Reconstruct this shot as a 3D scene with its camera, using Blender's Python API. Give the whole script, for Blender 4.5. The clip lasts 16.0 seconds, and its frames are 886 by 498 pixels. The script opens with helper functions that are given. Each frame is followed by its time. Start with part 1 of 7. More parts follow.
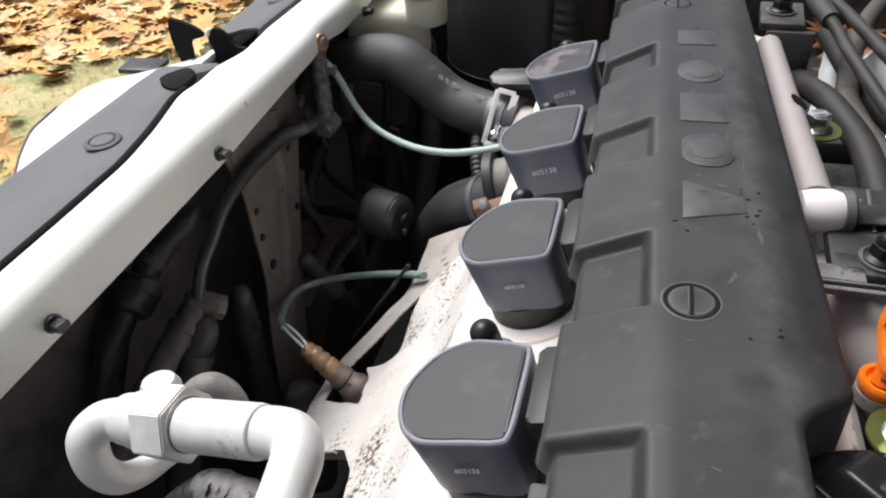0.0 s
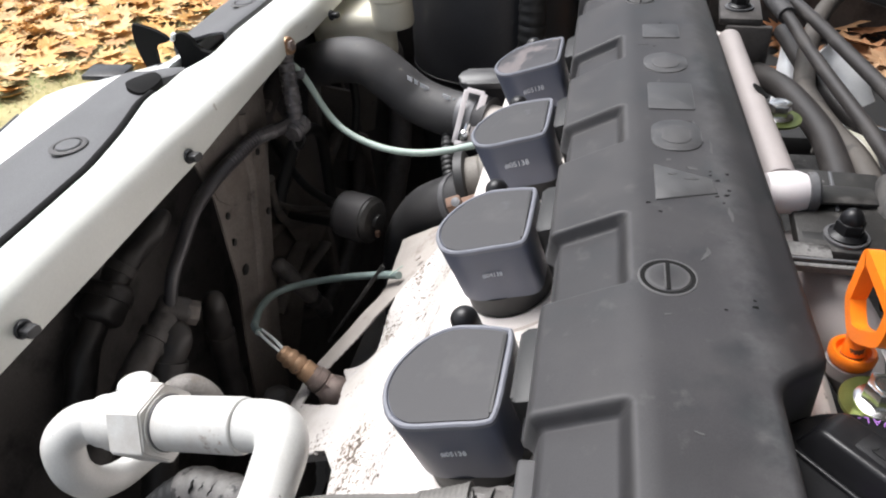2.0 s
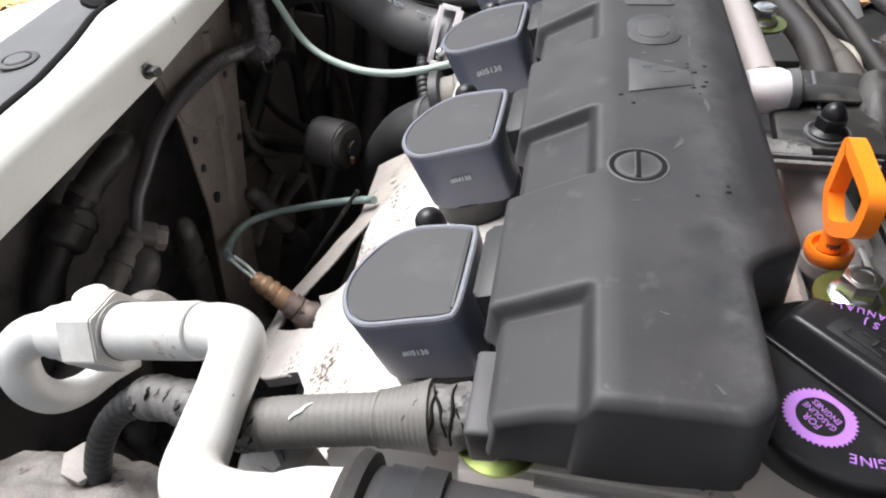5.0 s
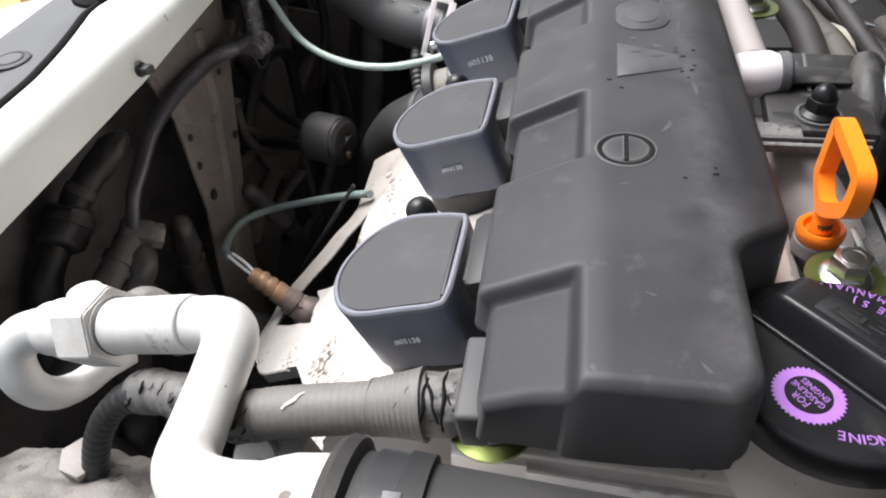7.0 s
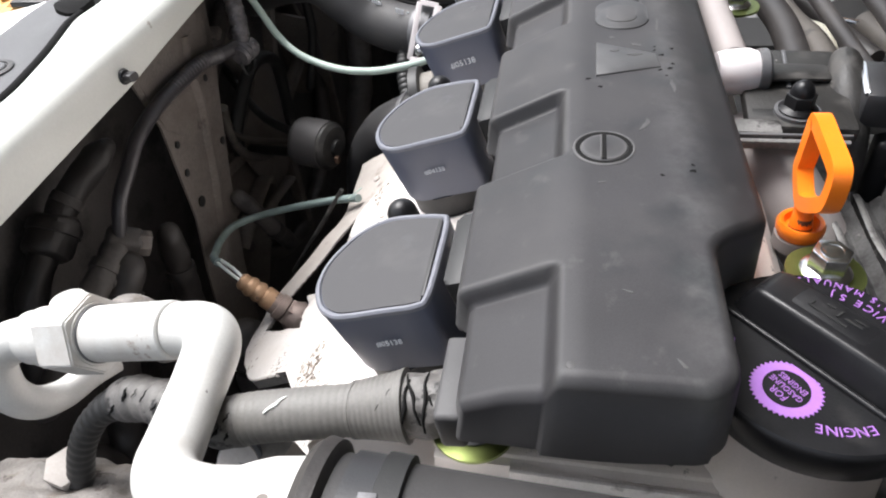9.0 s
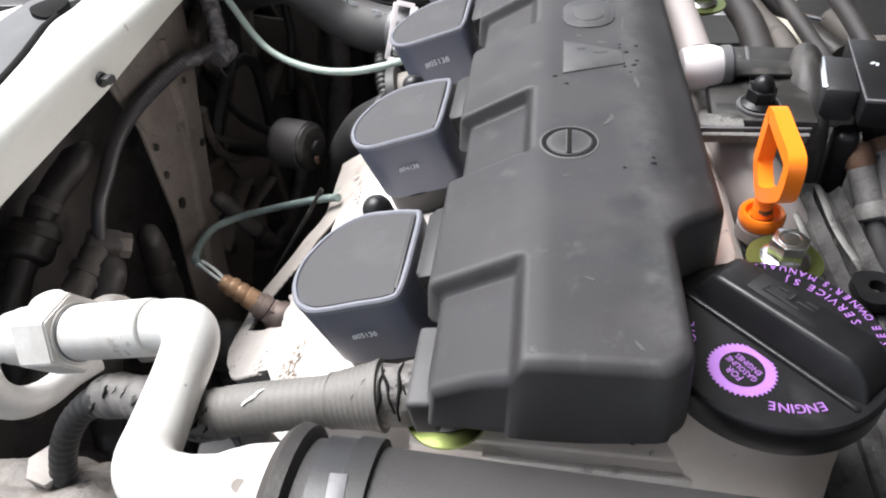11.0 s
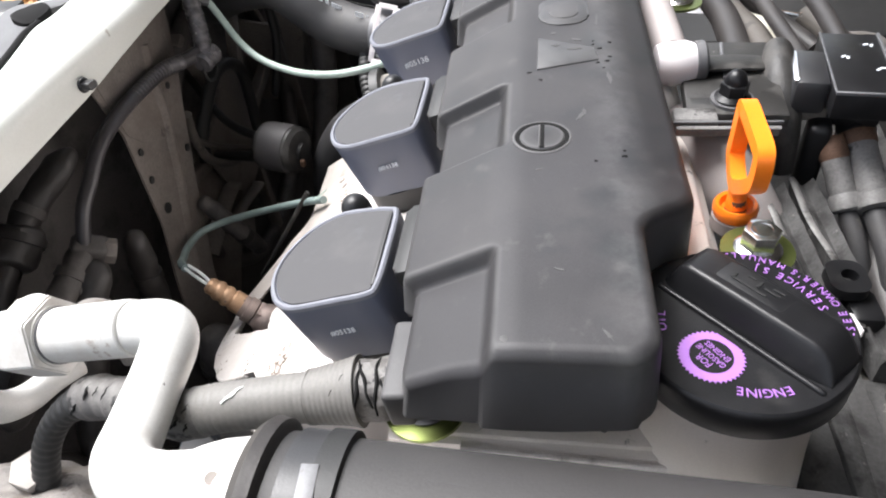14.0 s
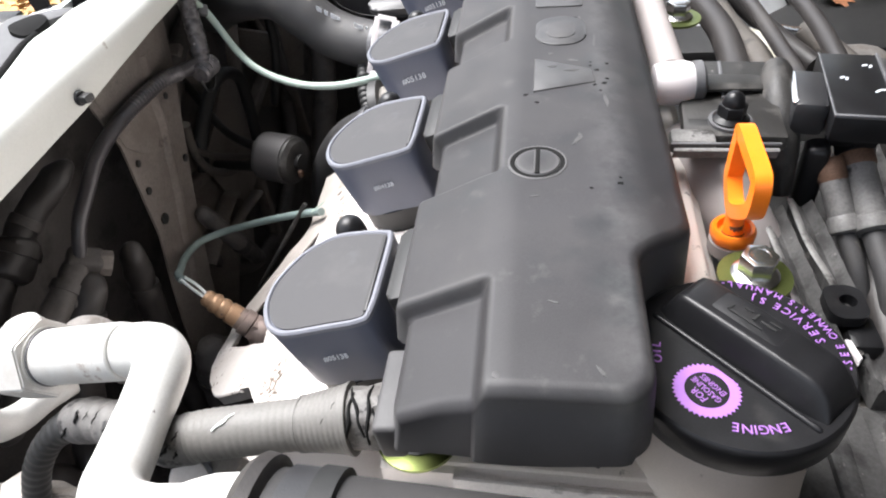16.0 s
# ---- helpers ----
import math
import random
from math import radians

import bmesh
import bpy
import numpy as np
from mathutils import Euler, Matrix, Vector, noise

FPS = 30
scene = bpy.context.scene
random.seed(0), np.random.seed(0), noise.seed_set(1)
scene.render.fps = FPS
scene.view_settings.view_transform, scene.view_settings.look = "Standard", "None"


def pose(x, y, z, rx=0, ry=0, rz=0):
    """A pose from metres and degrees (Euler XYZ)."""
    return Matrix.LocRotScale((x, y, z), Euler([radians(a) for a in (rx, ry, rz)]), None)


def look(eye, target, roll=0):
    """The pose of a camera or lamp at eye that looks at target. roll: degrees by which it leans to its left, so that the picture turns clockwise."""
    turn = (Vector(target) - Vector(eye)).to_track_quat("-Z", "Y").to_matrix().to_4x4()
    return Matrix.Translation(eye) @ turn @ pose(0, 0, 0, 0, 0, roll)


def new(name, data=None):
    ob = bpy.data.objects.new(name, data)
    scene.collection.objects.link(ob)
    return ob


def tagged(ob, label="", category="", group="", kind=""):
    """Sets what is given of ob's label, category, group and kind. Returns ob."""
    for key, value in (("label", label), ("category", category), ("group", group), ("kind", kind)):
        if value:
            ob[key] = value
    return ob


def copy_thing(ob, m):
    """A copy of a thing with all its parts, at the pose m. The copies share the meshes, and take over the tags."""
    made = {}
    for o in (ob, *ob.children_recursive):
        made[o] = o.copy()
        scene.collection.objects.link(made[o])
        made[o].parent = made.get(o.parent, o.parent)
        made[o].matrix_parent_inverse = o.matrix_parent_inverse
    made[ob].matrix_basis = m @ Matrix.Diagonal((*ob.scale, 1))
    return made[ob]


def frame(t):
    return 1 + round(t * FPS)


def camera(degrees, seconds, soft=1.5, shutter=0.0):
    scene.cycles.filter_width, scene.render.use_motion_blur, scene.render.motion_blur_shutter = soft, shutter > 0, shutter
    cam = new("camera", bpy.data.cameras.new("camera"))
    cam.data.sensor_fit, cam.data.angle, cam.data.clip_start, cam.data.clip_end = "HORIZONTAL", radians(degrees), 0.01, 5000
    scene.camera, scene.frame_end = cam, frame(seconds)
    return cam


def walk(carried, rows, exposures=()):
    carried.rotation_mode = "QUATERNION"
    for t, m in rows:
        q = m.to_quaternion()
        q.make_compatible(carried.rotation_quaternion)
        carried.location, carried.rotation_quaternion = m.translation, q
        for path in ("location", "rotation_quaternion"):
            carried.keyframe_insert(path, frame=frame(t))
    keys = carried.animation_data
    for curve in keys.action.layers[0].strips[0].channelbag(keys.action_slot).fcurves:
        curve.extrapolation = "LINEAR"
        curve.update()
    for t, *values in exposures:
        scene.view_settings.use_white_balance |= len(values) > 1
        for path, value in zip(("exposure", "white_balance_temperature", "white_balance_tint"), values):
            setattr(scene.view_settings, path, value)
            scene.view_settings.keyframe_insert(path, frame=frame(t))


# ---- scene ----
cam = camera(66.0, 16.0, soft=2.0)
PATH = [
    (0, (0.01850, -0.00091, 1.14508), (-0.05681, 0.22214, 0.95913), -5.381),
    (0.5, (0.01566, -0.00221, 1.14595), (-0.05610, 0.22232, 0.96038), -4.610),
    (1, (0.01634, -0.00317, 1.14609), (-0.05227, 0.22291, 0.96121), -3.897),
    (1.5, (0.01769, -0.00552, 1.14380), (-0.04669, 0.22261, 0.95992), -4.457),
    (2, (0.01646, -0.00734, 1.14024), (-0.04625, 0.22152, 0.95669), -5.014),
    (2.5, (0.01639, -0.00744, 1.14138), (-0.04709, 0.22113, 0.95773), -5.325),
    (3, (0.01735, -0.01060, 1.13953), (-0.04696, 0.21727, 0.95530), -6.242),
    (3.5, (0.02045, -0.00987, 1.13918), (-0.04286, 0.21741, 0.95388), -5.946),
    (4, (0.02345, -0.00795, 1.13075), (-0.03689, 0.21557, 0.93997), -5.405),
    (4.5, (0.02345, -0.00686, 1.12326), (-0.03331, 0.21121, 0.92521), -4.892),
    (5, (0.02344, -0.00792, 1.12117), (-0.03226, 0.20686, 0.91926), -5.158),
    (7.5, (0.02850, -0.00898, 1.11774), (-0.02890, 0.20456, 0.91499), -7.363),
    (8, (0.02930, -0.00873, 1.11473), (-0.02849, 0.20498, 0.91227), -8.126),
    (8.5, (0.02962, -0.01060, 1.11966), (-0.02652, 0.20383, 0.91750), -7.280),
    (9, (0.03139, -0.00879, 1.11833), (-0.02328, 0.20616, 0.91633), -7.070),
    (11.5, (0.03661, -0.01476, 1.12058), (-0.01080, 0.20141, 0.91804), -6.780),
    (12, (0.03808, -0.01537, 1.12051), (-0.00874, 0.20115, 0.91820), -6.663),
    (12.5, (0.04217, -0.01558, 1.12037), (-0.00369, 0.20124, 0.91817), -6.713),
    (13, (0.04193, -0.01560, 1.12039), (-0.00374, 0.20150, 0.91844), -6.908),
    (13.5, (0.04207, -0.01550, 1.11954), (-0.00341, 0.20182, 0.91778), -7.141),
    (14, (0.04157, -0.01588, 1.11940), (-0.00395, 0.20159, 0.91781), -7.312),
    (14.5, (0.04154, -0.01541, 1.12006), (-0.00427, 0.20227, 0.91878), -7.393),
    (15, (0.04276, -0.01462, 1.12117), (-0.00312, 0.20344, 0.92031), -7.414),
    (15.5, (0.04422, -0.01399, 1.11947), (-0.00176, 0.20420, 0.91878), -7.713),
    (16, (0.04299, -0.00999, 1.12273), (-0.00273, 0.20851, 0.92231), -7.041),
]
EXPOSURES = [(0, 1.26), (1.5, 1.45), (3.5, 1.70), (4.5, 1.72), (5.0, 1.71), (7.5, 1.71), (9.0, 1.82), (12.5, 2.02), (14.0, 2.18), (16.0, 2.23)]
walk(cam, [(t, look(eye, target, roll)) for t, eye, target, roll in PATH], exposures=EXPOSURES)

# ---- world, sun ----
world = bpy.data.worlds.new("overcast_sky")
scene.world = world
world.use_nodes = True
wn, wl = world.node_tree.nodes, world.node_tree.links
sky = wn.new("ShaderNodeTexSky")
sky.sky_type, sky.sun_disc, sky.sun_elevation, sky.sun_rotation = "NISHITA", False, radians(63), radians(-61)
sky.air_density, sky.dust_density = 1.0, 4.0
grey = wn.new("ShaderNodeHueSaturation")
grey.inputs["Saturation"].default_value = 0.46
wl.new(sky.outputs[0], grey.inputs["Color"])
wl.new(grey.outputs[0], wn["Background"].inputs["Color"])
wn["Background"].inputs["Strength"].default_value = 0.095
sun = new("sun", bpy.data.lights.new("sun", "SUN"))
sun.data.energy, sun.data.angle, sun.data.color = 2.0, radians(35), (0.98, 0.98, 1.0)
sun.matrix_world = look((-0.95, 0.52, 2.1), (0, 0, 0))


# ---- materials ----
def material(name, color, rough=0.5, metal=0.0, vary=0.15, scale=60.0, fine=900.0, bump=0.0002, spots=None, coat=0.0, spec=0.5, random_each=0.0, edge=None, streak=None):
    """Base colour with broad stains and fine grain; spots = (colour, scale, threshold, roughness) are blotches of rust
    and dirt, and painted glints.
    """
    m = bpy.data.materials.new(name)
    m.use_nodes = True
    n, l = m.node_tree.nodes, m.node_tree.links
    b = n["Principled BSDF"]
    co = n.new("ShaderNodeTexCoord")
    broad, grain = n.new("ShaderNodeTexNoise"), n.new("ShaderNodeTexNoise")
    broad.inputs["Scale"].default_value, broad.inputs["Detail"].default_value = scale, 5
    grain.inputs["Scale"].default_value, grain.inputs["Detail"].default_value = fine, 3
    l.new(co.outputs["Object"], broad.inputs["Vector"])
    l.new(co.outputs["Object"], grain.inputs["Vector"])
    mix = n.new("ShaderNodeMath")
    mix.operation = "MULTIPLY_ADD"
    mix.inputs[1].default_value = 0.6
    l.new(broad.outputs["Fac"], mix.inputs[0])
    half = n.new("ShaderNodeMath")
    half.operation = "MULTIPLY"
    half.inputs[1].default_value = 0.4
    l.new(grain.outputs["Fac"], half.inputs[0])
    l.new(half.outputs[0], mix.inputs[2])
    ramp = n.new("ShaderNodeValToRGB")
    ramp.color_ramp.elements[0].position, ramp.color_ramp.elements[1].position = 0.3, 0.7
    ramp.color_ramp.elements[0].color = (*[c * (1 - vary) for c in color], 1)
    ramp.color_ramp.elements[1].color = (*[min(1, c * (1 + vary)) for c in color], 1)
    l.new(mix.outputs[0], ramp.inputs["Fac"])
    out = ramp.outputs["Color"]
    rr = n.new("ShaderNodeMapRange")
    rr.inputs["To Min"].default_value, rr.inputs["To Max"].default_value = max(0.03, rough - 0.1), min(1, rough + 0.12)
    l.new(broad.outputs["Fac"], rr.inputs["Value"])
    rough_out = rr.outputs["Result"]
    if spots:
        for k, (tint, sscale, limit, srough, *soft) in enumerate(spots):
            sn = n.new("ShaderNodeTexNoise")
            sn.noise_dimensions = "4D"
            sn.inputs["W"].default_value = 3.7 * k + len(name)
            sn.inputs["Scale"].default_value, sn.inputs["Detail"].default_value, sn.inputs["Roughness"].default_value = sscale, 6, 0.65
            l.new(co.outputs["Object"], sn.inputs["Vector"])
            value = sn.outputs["Fac"]
            if len(soft) > 1:
                cn, ca = n.new("ShaderNodeTexNoise"), n.new("ShaderNodeMath")
                cn.inputs["Scale"].default_value, cn.inputs["Detail"].default_value = soft[1], 2
                ca.operation, ca.inputs[1].default_value = "MULTIPLY_ADD", 0.55
                l.new(co.outputs["Object"], cn.inputs["Vector"])
                l.new(cn.outputs["Fac"], ca.inputs[0])
                l.new(value, ca.inputs[2])
                value = ca.outputs[0]
            sr = n.new("ShaderNodeMapRange")
            sr.inputs["From Min"].default_value, sr.inputs["From Max"].default_value = limit, limit + (soft[0] if soft else 0.03)
            l.new(value, sr.inputs["Value"])
            sm = n.new("ShaderNodeMix")
            sm.data_type = "RGBA"
            sm.inputs["B"].default_value = (0, 0, 0, 1)
            sm.inputs[7].default_value = (*tint, 1)
            l.new(sr.outputs["Result"], sm.inputs[0])
            l.new(out, sm.inputs[6])
            out = sm.outputs[2]
            rm = n.new("ShaderNodeMix")
            l.new(sr.outputs["Result"], rm.inputs[0])
            l.new(rough_out, rm.inputs[2])
            rm.inputs[3].default_value = srough
            rough_out = rm.outputs[0]
    if random_each:
        oi, hs = n.new("ShaderNodeObjectInfo"), n.new("ShaderNodeHueSaturation")
        rv = n.new("ShaderNodeMapRange")
        rv.inputs["To Min"].default_value, rv.inputs["To Max"].default_value = 1 - random_each, 1 + random_each
        l.new(oi.outputs["Random"], rv.inputs["Value"])
        l.new(rv.outputs["Result"], hs.inputs["Value"])
        l.new(out, hs.inputs["Color"])
        out = hs.outputs["Color"]
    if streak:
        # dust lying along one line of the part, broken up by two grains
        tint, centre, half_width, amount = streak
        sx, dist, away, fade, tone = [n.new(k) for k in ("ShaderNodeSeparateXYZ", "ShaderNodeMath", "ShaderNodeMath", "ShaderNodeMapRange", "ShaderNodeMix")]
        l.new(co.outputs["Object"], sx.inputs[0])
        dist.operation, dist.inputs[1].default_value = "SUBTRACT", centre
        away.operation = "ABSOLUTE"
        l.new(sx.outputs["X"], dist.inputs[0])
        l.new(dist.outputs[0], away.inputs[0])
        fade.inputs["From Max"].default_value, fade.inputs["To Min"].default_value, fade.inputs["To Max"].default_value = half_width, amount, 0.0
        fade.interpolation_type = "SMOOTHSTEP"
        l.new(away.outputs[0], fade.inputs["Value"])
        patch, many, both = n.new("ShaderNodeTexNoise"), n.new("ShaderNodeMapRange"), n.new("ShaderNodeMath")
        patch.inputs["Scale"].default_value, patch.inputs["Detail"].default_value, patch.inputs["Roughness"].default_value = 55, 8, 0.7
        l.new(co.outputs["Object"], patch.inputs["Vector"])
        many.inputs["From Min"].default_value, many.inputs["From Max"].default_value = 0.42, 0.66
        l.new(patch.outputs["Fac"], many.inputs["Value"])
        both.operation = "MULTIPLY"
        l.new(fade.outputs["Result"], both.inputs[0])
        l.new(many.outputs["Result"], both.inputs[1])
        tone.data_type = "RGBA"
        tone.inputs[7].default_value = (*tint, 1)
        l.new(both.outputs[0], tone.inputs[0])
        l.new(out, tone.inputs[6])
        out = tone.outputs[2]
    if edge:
        # pales convex edges: rubbed plastic and the highlight along ridges, both as colour
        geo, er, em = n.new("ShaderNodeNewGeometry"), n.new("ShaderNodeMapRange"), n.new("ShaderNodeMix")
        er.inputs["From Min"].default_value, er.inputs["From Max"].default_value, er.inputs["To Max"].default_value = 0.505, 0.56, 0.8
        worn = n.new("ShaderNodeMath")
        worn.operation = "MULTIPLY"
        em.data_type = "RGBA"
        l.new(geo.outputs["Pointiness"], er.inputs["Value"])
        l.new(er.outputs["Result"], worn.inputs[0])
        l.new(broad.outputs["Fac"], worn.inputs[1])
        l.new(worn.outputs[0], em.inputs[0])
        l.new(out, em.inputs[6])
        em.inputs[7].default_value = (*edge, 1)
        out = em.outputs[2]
    l.new(out, b.inputs["Base Color"])
    l.new(rough_out, b.inputs["Roughness"])
    b.inputs["Metallic"].default_value = metal
    b.inputs["Specular IOR Level"].default_value = spec
    b.inputs["Coat Weight"].default_value = coat
    bp = n.new("ShaderNodeBump")
    bp.inputs["Strength"].default_value, bp.inputs["Distance"].default_value = 0.5, bump
    l.new(mix.outputs[0], bp.inputs["Height"])
    l.new(bp.outputs["Normal"], b.inputs["Normal"])
    return m


DUST = (0.09, 0.085, 0.075)
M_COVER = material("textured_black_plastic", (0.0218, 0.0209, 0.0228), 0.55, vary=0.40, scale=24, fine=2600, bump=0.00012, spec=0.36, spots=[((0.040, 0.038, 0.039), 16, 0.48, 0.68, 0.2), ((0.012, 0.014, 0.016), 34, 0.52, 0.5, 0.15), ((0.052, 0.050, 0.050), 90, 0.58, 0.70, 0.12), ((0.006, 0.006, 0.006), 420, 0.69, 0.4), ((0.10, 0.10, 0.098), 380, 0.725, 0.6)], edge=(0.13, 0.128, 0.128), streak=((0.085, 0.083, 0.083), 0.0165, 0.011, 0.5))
M_BRIGHT = material("bright_cast_aluminium", (0.78, 0.79, 0.80), 0.4, metal=0.2, vary=0.1, scale=60, fine=900, bump=0.0005)
M_SCUFF_GLINT = material("pale_scuff", (0.050, 0.049, 0.049), 0.62, vary=0.35, scale=400, fine=2600)
# serves dirt flecks, black hooks and the painted shade in notches and grooves
M_NEAR_BLACK = material("dark_fleck", (0.012, 0.012, 0.012), 0.8, spec=0.05)
M_DUCT_R = material("dusty_duct_rubber", (0.026, 0.0245, 0.0245), 0.6, vary=0.25, scale=30, fine=1500, spots=[((0.038, 0.036, 0.035), 20, 0.5, 0.7, 0.2), ((0.02, 0.02, 0.02), 130, 0.70, 0.6)])
M_GRIME = material("oily_black_grime", (0.017, 0.016, 0.015), 0.5, vary=0.4, scale=60, fine=1200, bump=0.0009, spots=[((0.060, 0.056, 0.052), 70, 0.52, 0.75, 0.12), ((0.22, 0.21, 0.20), 190, 0.665, 0.6, 0.04)])
M_HOSE_D = material("brownish_black_rubber", (0.024, 0.021, 0.020), 0.5, vary=0.35, scale=60, fine=1200, bump=0.0004, spots=[((0.045, 0.040, 0.037), 40, 0.54, 0.7, 0.15)])
M_EMBLEM = material("worn_dark_emblem", (0.019, 0.019, 0.021), 0.5, vary=0.4, scale=120, fine=2500, spots=[((0.045, 0.044, 0.045), 140, 0.55, 0.6, 0.12)], edge=(0.09, 0.088, 0.088))
M_COIL = material("slate_plastic", (0.066, 0.075, 0.106), 0.42, vary=0.1, scale=80, fine=2600, bump=0.0002)
M_COIL_RIM = material("worn_slate_rim", (0.125, 0.129, 0.150), 0.45, vary=0.2, scale=160, fine=2600)
M_LID = material("epoxy_black", (0.021, 0.020, 0.022), 0.56, vary=0.3, scale=60, fine=2400, spots=[((0.038, 0.036, 0.037), 40, 0.52, 0.6, 0.15), ((0.020, 0.020, 0.022), 60, 0.60, 0.42, 0.08), ((0.10, 0.10, 0.10), 300, 0.74, 0.5)])
M_LID_WORN = material("worn_epoxy", (0.035, 0.033, 0.035), 0.35, vary=0.3, scale=90, fine=2400, spots=[((0.10, 0.085, 0.085), 55, 0.52, 0.5)])
M_BLACK = material("black_plastic", (0.022, 0.022, 0.024), 0.42, vary=0.2, scale=90, fine=1800, spots=[(DUST, 140, 0.66, 0.7)])
M_RUBBER = material("grey_black_rubber", (0.034, 0.033, 0.034), 0.6, vary=0.3, scale=40, fine=1500, spots=[((0.055, 0.052, 0.05), 30, 0.52, 0.75, 0.2), (DUST, 110, 0.64, 0.8)])
M_RUBBER_D = material("dark_rubber", (0.014, 0.014, 0.014), 0.55, vary=0.25, scale=55, fine=1500)
M_BAY = material("sooty_black", (0.056, 0.050, 0.047), 0.6, vary=0.35, scale=25, fine=500, spots=[((0.018, 0.016, 0.015), 26, 0.50, 0.7, 0.15), ((0.085, 0.076, 0.070), 60, 0.58, 0.85, 0.15)])
M_BAY2 = material("dusty_dark_metal", (0.135, 0.118, 0.106), 0.7, metal=0.0, vary=0.35, scale=22, fine=500, spots=[((0.11, 0.092, 0.08), 24, 0.50, 0.8, 0.15), ((0.05, 0.043, 0.038), 55, 0.62, 0.8, 0.1)])
M_WHITE = material("white_car_paint", (0.76, 0.775, 0.77), 0.3, vary=0.04, scale=20, fine=400, bump=0.00005, coat=0.5)
M_BEAM = material("white_paint_dusty", (0.66, 0.67, 0.63), 0.38, vary=0.06, scale=30, fine=600, bump=0.0001, coat=0.3, spots=[((0.42, 0.40, 0.35), 55, 0.66, 0.6)])
M_ALU = material("painted_aluminium", (0.71, 0.655, 0.615), 0.42, metal=0.0, vary=0.08, scale=60, fine=1500, bump=0.0003, spots=[((0.3, 0.28, 0.26), 70, 0.63, 0.6)])
M_ALU_RUB = material("rubbed_aluminium_edge", (0.78, 0.74, 0.71), 0.34, metal=0.15, vary=0.15, scale=150, fine=1500, bump=0.0003, spots=[((0.44, 0.41, 0.39), 120, 0.60, 0.6, 0.10)])
M_PIPE = material("dull_aluminium_pipe", (0.53, 0.525, 0.505), 0.48, metal=0.15, vary=0.10, scale=60, fine=1500, bump=0.0003, spots=[((0.43, 0.40, 0.37), 34, 0.50, 0.6, 0.18), ((0.30, 0.25, 0.22), 90, 0.64, 0.6, 0.06), ((0.10, 0.085, 0.08), 170, 0.668, 0.65, 0.03)])
M_CAST = material("cast_aluminium", (0.155, 0.143, 0.132), 0.65, metal=0.1, vary=0.35, scale=130, fine=900, bump=0.0016, spots=[((0.13, 0.115, 0.10), 90, 0.55, 0.7), ((0.06, 0.05, 0.045), 60, 0.62, 0.8)])
M_STRIP = material("tan_grey_steel", (0.34, 0.31, 0.285), 0.6, vary=0.15, scale=40, fine=900, spots=[((0.22, 0.19, 0.165), 40, 0.56, 0.7, 0.1)])
M_HOSE_B = material("brown_dusty_rubber", (0.075, 0.066, 0.058), 0.65, vary=0.25, scale=60, fine=1200, spots=[((0.03, 0.028, 0.026), 70, 0.58, 0.7, 0.1)])
M_SHIELD = material("aluminised_heat_shield", (0.52, 0.495, 0.475), 0.55, metal=0.1, vary=0.1, scale=45, fine=1100, bump=0.0005, spots=[((0.40, 0.36, 0.32), 14, 0.48, 0.6, 0.25), ((0.15, 0.115, 0.09), 420, 0.875, 0.85, 0.03, 34), ((0.085, 0.065, 0.05), 260, 0.905, 0.85, 0.03, 30)])
M_COPPER = material("heat_tinted_brass", (0.34, 0.215, 0.13), 0.45, metal=0.6, vary=0.3, scale=150, fine=1500, spots=[((0.12, 0.09, 0.08), 120, 0.6, 0.7)])
M_STEEL_D = material("heat_browned_steel", (0.24, 0.19, 0.17), 0.5, metal=0.6, vary=0.3, scale=160, fine=1500)
M_TEAL = material("teal_silicone_sleeve", (0.175, 0.225, 0.215), 0.5, vary=0.2, scale=120, fine=1600)
M_PALE = material("pale_green_sleeve", (0.30, 0.37, 0.33), 0.5, vary=0.15, scale=120, fine=1600)
M_WIRE = material("bare_white_wire", (0.7, 0.72, 0.70), 0.4, vary=0.1)
M_CHROME = material("zinc_plated_steel", (0.72, 0.72, 0.72), 0.22, metal=1.0, vary=0.1, scale=200, fine=2000)
M_ZINC_Y = material("yellow_zinc_washer", (0.20, 0.24, 0.08), 0.36, metal=0.9, vary=0.15, scale=160, fine=2000)
M_ORANGE = material("orange_plastic", (0.90, 0.20, 0.010), 0.35, vary=0.08, scale=90, fine=1500, spots=[((0.35, 0.09, 0.01), 160, 0.72, 0.5)])
M_CAP = material("satin_black_cap", (0.009, 0.009, 0.010), 0.34, vary=0.3, scale=120, fine=2400, bump=0.0002, spec=0.3, spots=[((0.022, 0.021, 0.021), 60, 0.58, 0.5, 0.15)])
M_CAP_WORN = material("rubbed_cap_relief", (0.020, 0.020, 0.020), 0.42, vary=0.4, scale=200, fine=2400, spec=0.4)
M_LILAC = material("lilac_print", (0.29, 0.125, 0.42), 0.5, vary=0.08)
M_TEXT = material("pale_stamped_print", (0.55, 0.58, 0.62), 0.5, vary=0.1)
M_PINKWHITE = material("off_white_plastic", (0.66, 0.62, 0.625), 0.32, vary=0.05, scale=100, fine=1500)
M_BEIGE = material("pinkish_grey_enamel", (0.30, 0.27, 0.262), 0.55, metal=0.0, vary=0.08, scale=60, fine=1500)
M_TAPE = material("grey_harness_tape", (0.125, 0.12, 0.112), 0.6, vary=0.15, scale=90, fine=1200, bump=0.0004, spots=[((0.04, 0.038, 0.036), 120, 0.68, 0.8)])
M_RUST = material("rusty_bracket", (0.13, 0.075, 0.05), 0.7, metal=0.3, vary=0.4, scale=120, fine=1200)
